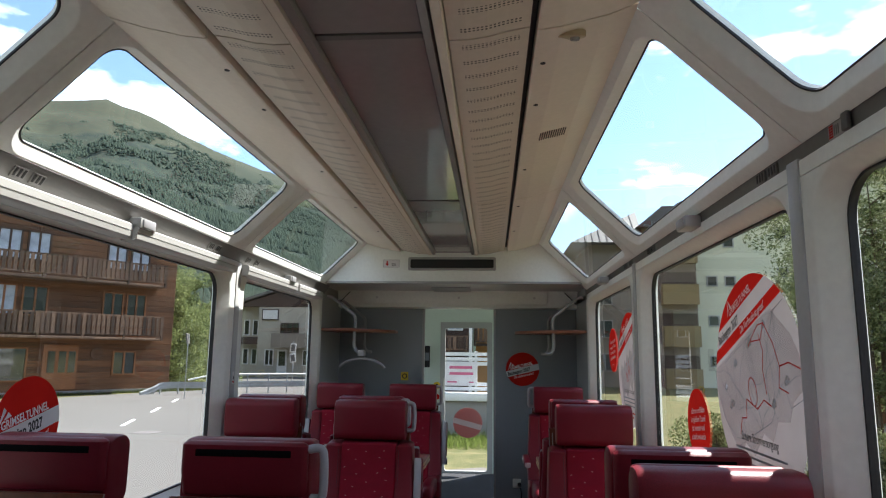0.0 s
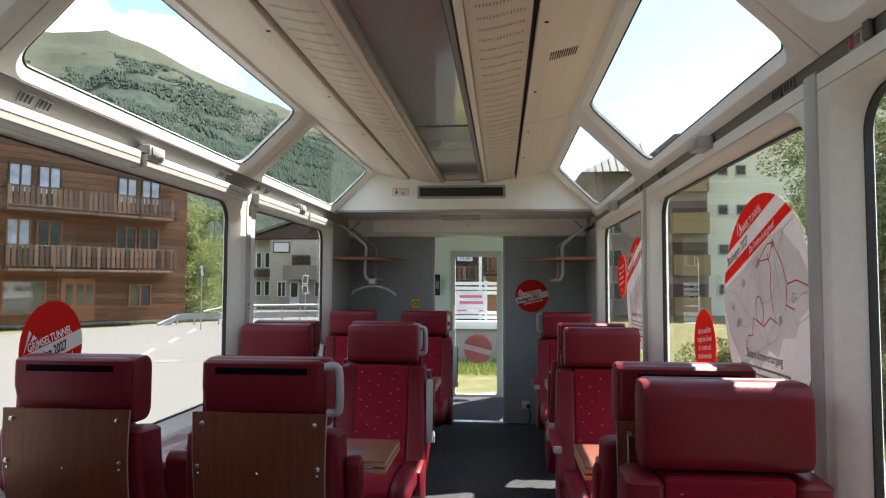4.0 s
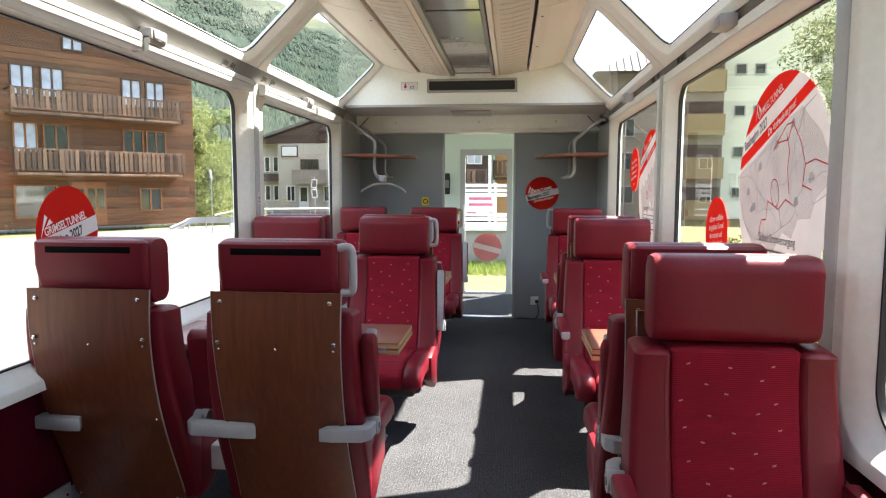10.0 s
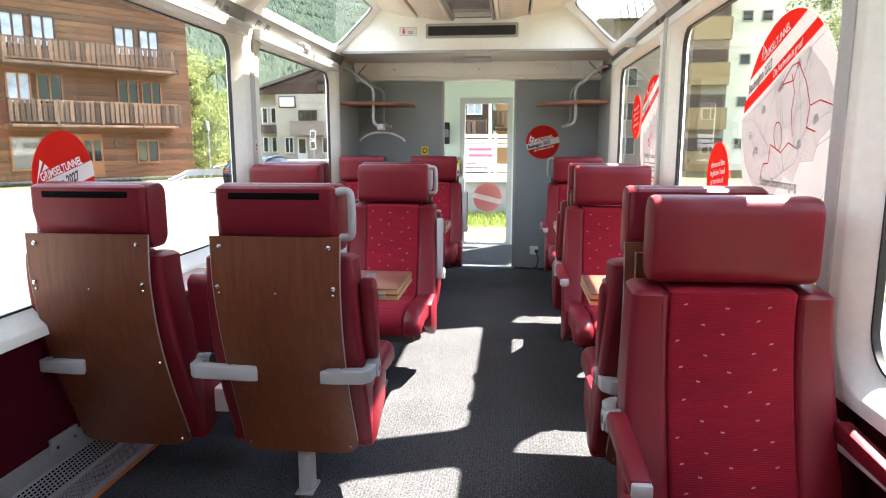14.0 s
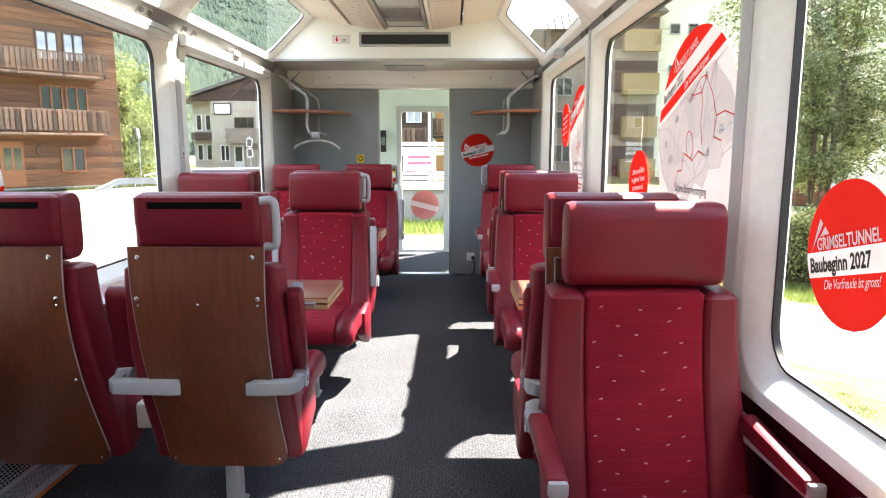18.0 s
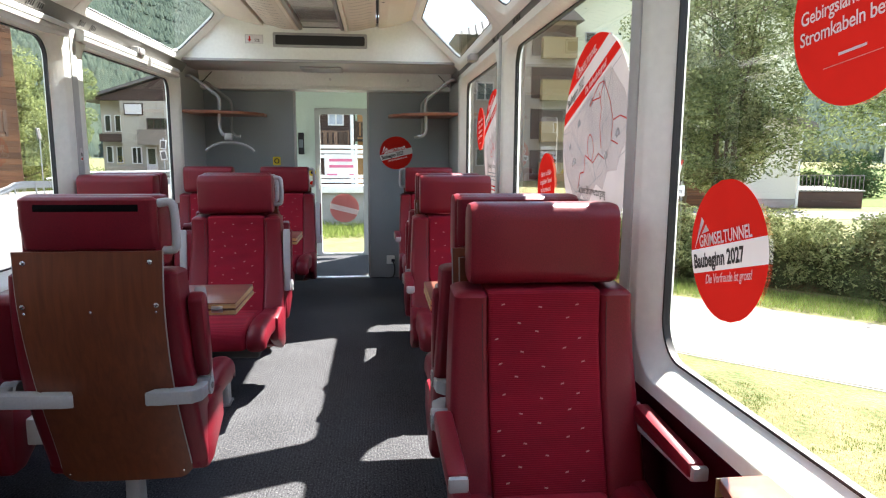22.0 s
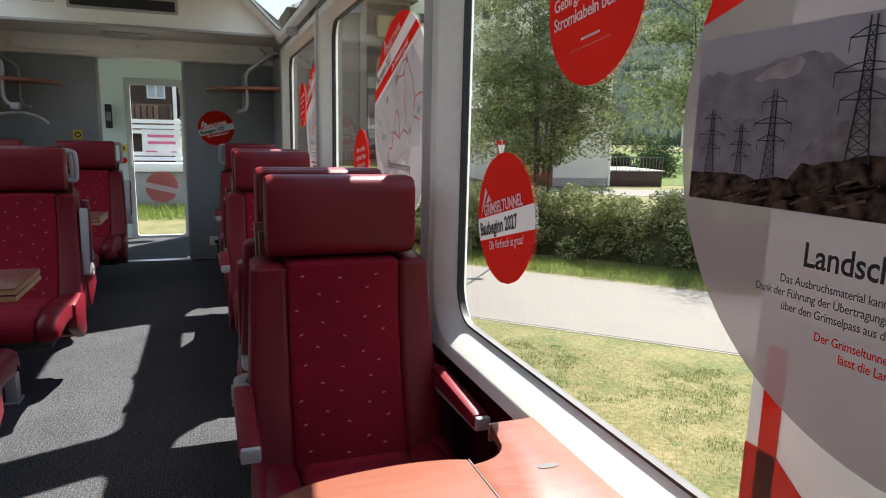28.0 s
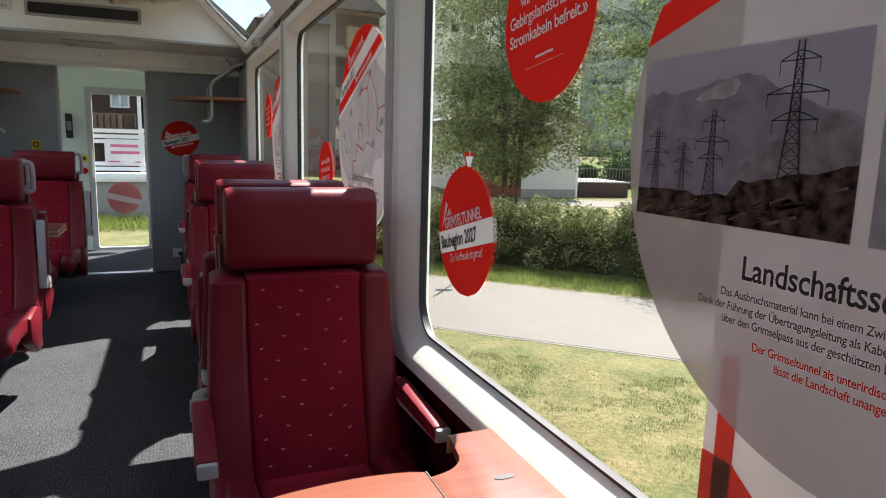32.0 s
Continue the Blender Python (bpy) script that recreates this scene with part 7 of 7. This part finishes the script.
    part("rail", box(-1.35, 1.0, 0, 0.05, 1.15, 1.19), SHINGLE, g, smooth=False)
    for k in range(17):
        x = -1.35 + k * 0.1458
        part("bar", box(x, x + 0.02, 0.01, 0.03, 0.64, 1.16), SHINGLE, g, smooth=False)
    for x, y, w, e in ((104, 112, 10, 8), (58, 128, 10, 9)):
        t = gable_house("village_house", "cream village house with a brown timber upper floor", pose(x, y, GROUND, 0, 0, -20), w, 10, e, e + 2.6, CREAM, SHINGLE, 1.2)
        part("upper_boards", box(-w / 2 - 0.02, w / 2 + 0.02, -0.05, 0.0, e - 2.6, e), BOARDS, t, "brown upper boards", smooth=False)
        for r in range(3):
            for c in (-0.3, 0.0, 0.3):
                pane_window(t, c * w, 1.5 + r * 2.5, 1.0, 1.2, -0.06, 2, WHITE_METAL)
        balcony(t, -w / 2, w / 2, e - 2.5, e - 1.6, 1.0, slat=0.3)
    s = empty("path_sign", "triangular sign with a white distance plate on a thin post", "sign", at=pose(4.62, 8.5, 0.81, 0, 0, -25.8) @ face_front(0, 0, 0))
    part("post", tube([(0.0, -1.46, -0.02), (0.005, 0.44, -0.02)], 0.016, 8), GREY_PLASTIC, s)
    flat("plate", [rounded(0.21, 0.15, 0.008, 2)], WHITE_METAL, s, 0.0, 0.003, "white distance plate")
    writing("16 m", 0.095, 0, -0.032, 0, BLACK_INK, s, 0.0035, 0.001, align="CENTER")
    for name, k, material, h in (("triangle_rim", 1.0, RED_FILM, 0.0), ("triangle_face", 0.72, WHITE_METAL, 0.006)):
        bm = prism([(-0.19 * k, 0.42 - 0.055 * (1 - k) * 4), (0.19 * k, 0.42 - 0.055 * (1 - k) * 4), (0.0, 0.42 - 0.20 * (1 - k) - 0.34 * k)][::-1], h - 0.005, h + 0.005, "z")
        bmesh.ops.transform(bm, matrix=Matrix.Rotation(radians(70), 4, "Y"), verts=bm.verts)
        part(name, bm, material, s, smooth=False)
    b = empty("display_board", "red and white display board beside the coach", "board", at=face_right(0.55, 0.0, -0.9))
    flat("sheet", [[(-0.72, -0.6), (0.9, -0.6), (0.9, 1.95), (-0.72, 1.95)]], WHITE_FILM, b, 0, 0.01)
    for u in (-0.70, 0.88):
        part("foot", box(u - 0.02, u + 0.02, -0.62, -0.58, -0.25, 0.25, 0.006), GREY_PLASTIC, b, "grey metal foot")
    flat("red_bar", [[(-0.67, -0.6), (-0.60, -0.6), (-0.60, 0.70), (-0.67, 0.70)], [(-0.72, -0.6), (-0.2, -0.6), (-0.38, 0.20), (-0.60, 0.36), (-0.72, 0.36)]], RED_FILM, b, 0.011, 0.003, "red printed band")


tower()


# ---- mountains ----
def mountains():
    """A ring of slopes; the ridge height follows the compass."""
    ridge = [(-180, 14), (-90, 18), (-55, 18.0), (-37, 18.4), (-33, 19.4), (-28, 18.0), (-23.7, 16.6), (-18.8, 14.8), (-12, 12.6), (-4, 10.0), (3, 7.0), (12, 8.0), (20, 10.5), (29, 12.6), (37, 14.0), (50, 16), (90, 15), (180, 14)]

    def top(az):
        for (a, e), (b, f) in zip(ridge, ridge[1:]):
            if a <= az <= b:
                return e + (f - e) * (az - a) / (b - a)
        return 14
    verts, faces, cols = [], [], 300
    rows = 34
    for i in range(cols):
        az = -180 + 360 * i / (cols - 1)
        e = top(az)
        for j in range(rows):
            f = j / (rows - 1)
            dist = 150 + 1250 * f
            far = 1400 * math.tan(radians(e))
            rise = far * (f ** 1.25)
            p = Vector((math.sin(radians(az)) * dist, math.cos(radians(az)) * dist, 0))
            n = noise.fractal(p * 0.004, 0.9, 2.1, 6) * 55 * f * (1 - 0.75 * f ** 6) + noise.fractal(p * 0.02, 0.9, 2.1, 4) * 9 * f
            verts.append((p.x, p.y, GROUND - 3 + rise + n))
    for i in range(cols - 1):
        for j in range(rows - 1):
            a = i * rows + j
            faces.append((a, a + rows, a + rows + 1, a + 1))
    me = bpy.data.meshes.new("mountain")
    me.from_pydata(verts, [], faces)
    me.shade_smooth()
    m = bpy.data.materials.new("hazed_slope")
    m.use_nodes = True
    n, l, b = node_group(m)
    geo = n.new("ShaderNodeNewGeometry")
    sp = n.new("ShaderNodeSeparateXYZ")
    l.new(geo.outputs["Position"], sp.inputs[0])
    t1 = n.new("ShaderNodeTexNoise")
    t1.inputs["Scale"].default_value = 0.012
    t1.inputs["Detail"].default_value = 9
    l.new(geo.outputs["Position"], t1.inputs["Vector"])
    ad = n.new("ShaderNodeMath")
    ad.operation = "MULTIPLY_ADD"
    ad.inputs[1].default_value = 420
    l.new(t1.outputs["Fac"], ad.inputs[0])
    l.new(sp.outputs[2], ad.inputs[2])
    rg = n.new("ShaderNodeMapRange")
    rg.inputs["From Min"].default_value = 440
    rg.inputs["From Max"].default_value = 560
    l.new(ad.outputs[0], rg.inputs["Value"])
    t2 = n.new("ShaderNodeTexNoise")
    t2.inputs["Scale"].default_value = 0.09
    t2.inputs["Detail"].default_value = 6
    l.new(geo.outputs["Position"], t2.inputs["Vector"])
    w1 = n.new("ShaderNodeMix")
    w1.data_type = "RGBA"
    # bluish cast of the wooded slope carries the distance haze
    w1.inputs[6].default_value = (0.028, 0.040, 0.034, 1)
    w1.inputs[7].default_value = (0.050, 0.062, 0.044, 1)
    r2 = n.new("ShaderNodeMapRange")
    r2.inputs["From Min"].default_value = 0.42
    r2.inputs["From Max"].default_value = 0.68
    l.new(t2.outputs["Fac"], r2.inputs["Value"])
    l.new(r2.outputs[0], w1.inputs[0])
    w2 = n.new("ShaderNodeMix")
    w2.data_type = "RGBA"
    w2.inputs[6].default_value = (0.038, 0.049, 0.036, 1)
    w2.inputs[7].default_value = (0.072, 0.071, 0.048, 1)
    l.new(t2.outputs["Fac"], w2.inputs[0])
    w3 = n.new("ShaderNodeMix")
    w3.data_type = "RGBA"
    l.new(rg.outputs[0], w3.inputs[0])
    l.new(w1.outputs[2], w3.inputs[6])
    l.new(w2.outputs[2], w3.inputs[7])
    l.new(w3.outputs[2], b.inputs["Base Color"])
    b.inputs["Roughness"].default_value = 1.0
    b.inputs["Specular IOR Level"].default_value = 0.05
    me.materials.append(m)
    tagged(new("backdrop_mountain", me), "alpine mountainside with forest below and grass above", "mountain", kind="structure")
    # spruces on the slopes
    rnd = random.Random(77)
    vs, fs = [], []
    for _ in range(120000):
        az = rnd.uniform(-48, 48)
        f = rnd.random() ** 0.9 * 0.80 + 0.02
        e = top(az)
        dist = 150 + 1250 * f
        rise = 1400 * math.tan(radians(e)) * f ** 1.25
        p = Vector((math.sin(radians(az)) * dist, math.cos(radians(az)) * dist, 0))
        if noise.noise(p * 0.006) + 0.7 * noise.noise(p * 0.022) < -0.10 - 0.75 * (0.55 - f) + rnd.uniform(-0.12, 0.12):
            continue
        z = GROUND - 3 + rise + noise.fractal(p * 0.004, 0.9, 2.1, 6) * 55 * f * (1 - 0.75 * f ** 6) + noise.fractal(p * 0.02, 0.9, 2.1, 4) * 9 * f
        h = rnd.uniform(2.4, 5.2) * (1.2 - 0.3 * f)
        r = h * rnd.uniform(0.34, 0.55)
        i = len(vs)
        turn = rnd.uniform(0, 6.28)
        for k in range(5):
            a = turn + 6.28 * k / 5
            vs.append((p.x + math.cos(a) * r, p.y + math.sin(a) * r, z))
        vs.append((p.x, p.y, z + h))
        fs += [(i + k, i + (k + 1) % 5, i + 5) for k in range(5)]
    me = bpy.data.meshes.new("spruces")
    me.from_pydata(vs, [], fs)
    me.shade_smooth()
    me.materials.append(LEAF_HAZED)
    tagged(new("spruce_forest", me), "spruce forest on the mountainside, blue haze in its colour", "forest", kind="stuff")


mountains()


# ---- the car ----
LAMP_RED = mat("red_lamp_plastic", (0.20, 0.01, 0.01), 0.25, vary=0.1, bump=0)


def suv():
    paint = mat("black_car_paint", (0.006, 0.006, 0.008), 0.10, vary=0.1, bump=0, spec=0.28)
    tint = mat("tinted_car_glass", (0.012, 0.013, 0.015), 0.12, vary=0.1, bump=0, spec=0.25)
    t = empty("car", "black estate car driving along the station road", "car")
    side = [(-2.35, 0.45), (-2.38, 0.75), (-2.28, 0.98), (-2.12, 1.04), (-1.66, 1.38), (-1.2, 1.47), (0.0, 1.51), (0.55, 1.44), (1.25, 1.03), (2.05, 0.92), (2.32, 0.80), (2.36, 0.5), (2.28, 0.30), (-2.25, 0.32)]
    rings = []
    for k, x in ((0.80, -0.93), (0.97, -0.88), (1.0, -0.80), (1.0, 0.80), (0.97, 0.88), (0.80, 0.93)):
        rings.append([(x * (1.0 if z < 1.02 else 1.0 - 0.42 * (z - 1.02)) * (1.0 - 0.30 * max(0.0, abs(y) - 1.75)), y * (0.9 + 0.1 * k), 0.95 + (z - 0.95) * (0.88 + 0.12 * k)) for y, z in side])
    part("body", loft(rings), paint, t)
    for s in (-1, 1):
        q = [(-1.70, 1.10), (-1.40, 1.30), (-0.9, 1.40), (0.05, 1.44), (0.5, 1.37), (1.05, 1.06)]
        bm = loft([[(s * (0.935 - (z - 1.02) * 0.40), y, z) for y, z in q], [(s * (0.90 - (z - 1.02) * 0.40), y, z) for y, z in q]])
        part("side_window", bm, tint, t, "dark side glass", smooth=False)
        part("chrome_line", tube([(s * 0.93, -1.65, 1.07), (s * 0.93, 1.05, 1.04)], 0.012, 6), CHROME, t, "chrome window line")
        part("sill_line", tube([(s * 0.935, -1.0, 0.42), (s * 0.935, 1.0, 0.40)], 0.02, 6), CHROME, t, "bright sill trim")
        part("mirror", box(min(s * 0.93, s * 1.06), max(s * 0.93, s * 1.06), 0.78, 0.92, 1.03, 1.14, 0.03), paint, t)
        part("tail_light", box(min(s * 0.50, s * 0.76), max(s * 0.50, s * 0.76), -2.345, -2.20, 0.86, 0.95, 0.02), LAMP_RED, t, "red tail light")
        part("headlight", box(min(s * 0.6, s * 0.88), max(s * 0.6, s * 0.88), 2.20, 2.30, 0.78, 0.90, 0.02), CHROME, t, "clear headlight")
        for y in (-1.42, 1.47):
            wh = empty("wheel", "", "")
            wh.parent = t
            wh.location = (s * 0.82, y, 0.35)
            part("tyre", tube([(-0.12, 0, 0), (-0.10, 0, 0), (0.10, 0, 0), (0.12, 0, 0)], [0.30, 0.35, 0.35, 0.30], 28), DARK, wh)
            rim = part("rim", tube([(s * 0.105, 0, 0), (s * 0.125, 0, 0)], [0.25, 0.24], 28), DARK, wh)
            for k in range(10):
                a = k * math.pi / 5
                bm = box(-0.012, 0.012, -0.032, 0.032, 0.03, 0.265)
                bmesh.ops.transform(bm, matrix=Matrix.Translation((s * 0.128, 0, 0)) @ Matrix.Rotation(a, 4, "X"), verts=bm.verts)
                part("spoke", bm, CHROME, rim, "bright alloy spoke", smooth=False)
    part("rear_window", loft([[(-0.60, -2.10, 1.06), (0.60, -2.10, 1.06), (0.54, -1.68, 1.38), (-0.54, -1.68, 1.38)], [(-0.60, -2.13, 1.08), (0.60, -2.13, 1.08), (0.54, -1.71, 1.40), (-0.54, -1.71, 1.40)]]), tint, t, "dark rear glass", smooth=False)
    part("spoiler", box(-0.56, 0.56, -1.78, -1.45, 1.405, 1.435, 0.012), paint, t)
    part("roof_rail", tube([(-0.62, -1.3, 1.49), (-0.62, 0.2, 1.525)], 0.018, 6), CHROME, t)
    part("roof_rail", tube([(0.62, -1.3, 1.49), (0.62, 0.2, 1.525)], 0.018, 6), CHROME, t)
    part("plate", box(-0.26, 0.26, -2.40, -2.37, 0.60, 0.72), WHITE_METAL, t, "pale number plate", smooth=False)
    return t


CAR = suv()
# a low, slim body on smaller wheels
for piece in CAR.children:
    if piece.data is None:
        piece.location = (piece.location.x * 0.93, piece.location.y, piece.location.z * 0.89)
        for tyre in piece.children:
            for ob in [tyre] + list(tyre.children):
                ob.data.transform(Matrix.Scale(0.89, 4))
    else:
        piece.data.transform(Matrix.Diagonal((0.93, 1.0, 0.88, 1.0)))


def motions():
    """The car drives past, rounds the bend and stops; its wheels turn with the road."""
    way = [(0.0, -9.45, -67.4, 0), (11.0, -9.45, 5.3, 0), (12.0, -9.45, 12.2, 0), (12.4, -9.45, 15.0, 0), (12.7, -9.45, 17.0, 0), (13.0, -9.46, 18.9, 0), (13.2, -9.5, 20.2, 0), (13.6, -9.6, 22.7, 0), (14.0, -9.75, 25.8, 0), (14.2, -9.72, 27.3, -3),
           (14.5, -9.45, 29.0, -14), (15.0, -8.3, 30.5, -45), (15.6, -6.6, 31.2, -68), (16.3, -5.8, 31.4, -74), (17.0, -5.7, 31.4, -75), (32.0, -5.7, 31.4, -75)]
    walk(CAR, [(t, pose(x, y, GROUND, 0, 0, a)) for t, x, y, a in way])
    # rolling: one turn of a wheel for each 1.95 m of road
    rolled, turns, last = 0.0, [(0.0, 0.0)], way[0]
    for k in range(1, 501):
        t = 0.04 * k
        a, b = next((p, q) for p, q in zip(way, way[1:]) if p[0] <= t <= q[0])
        f = (t - a[0]) / (b[0] - a[0])
        here = (t, a[1] + f * (b[1] - a[1]), a[2] + f * (b[2] - a[2]))
        rolled += math.hypot(here[1] - last[1], here[2] - last[2]) / 0.31
        last = here
        turns.append((t, rolled))
    turns.append((32.0, rolled))
    for wheel in CAR.children:
        if wheel.name.startswith("wheel"):
            x, y, z = wheel.location
            walk(wheel, [(t, pose(x, y, z, -math.degrees(r))) for t, r in turns])


motions()
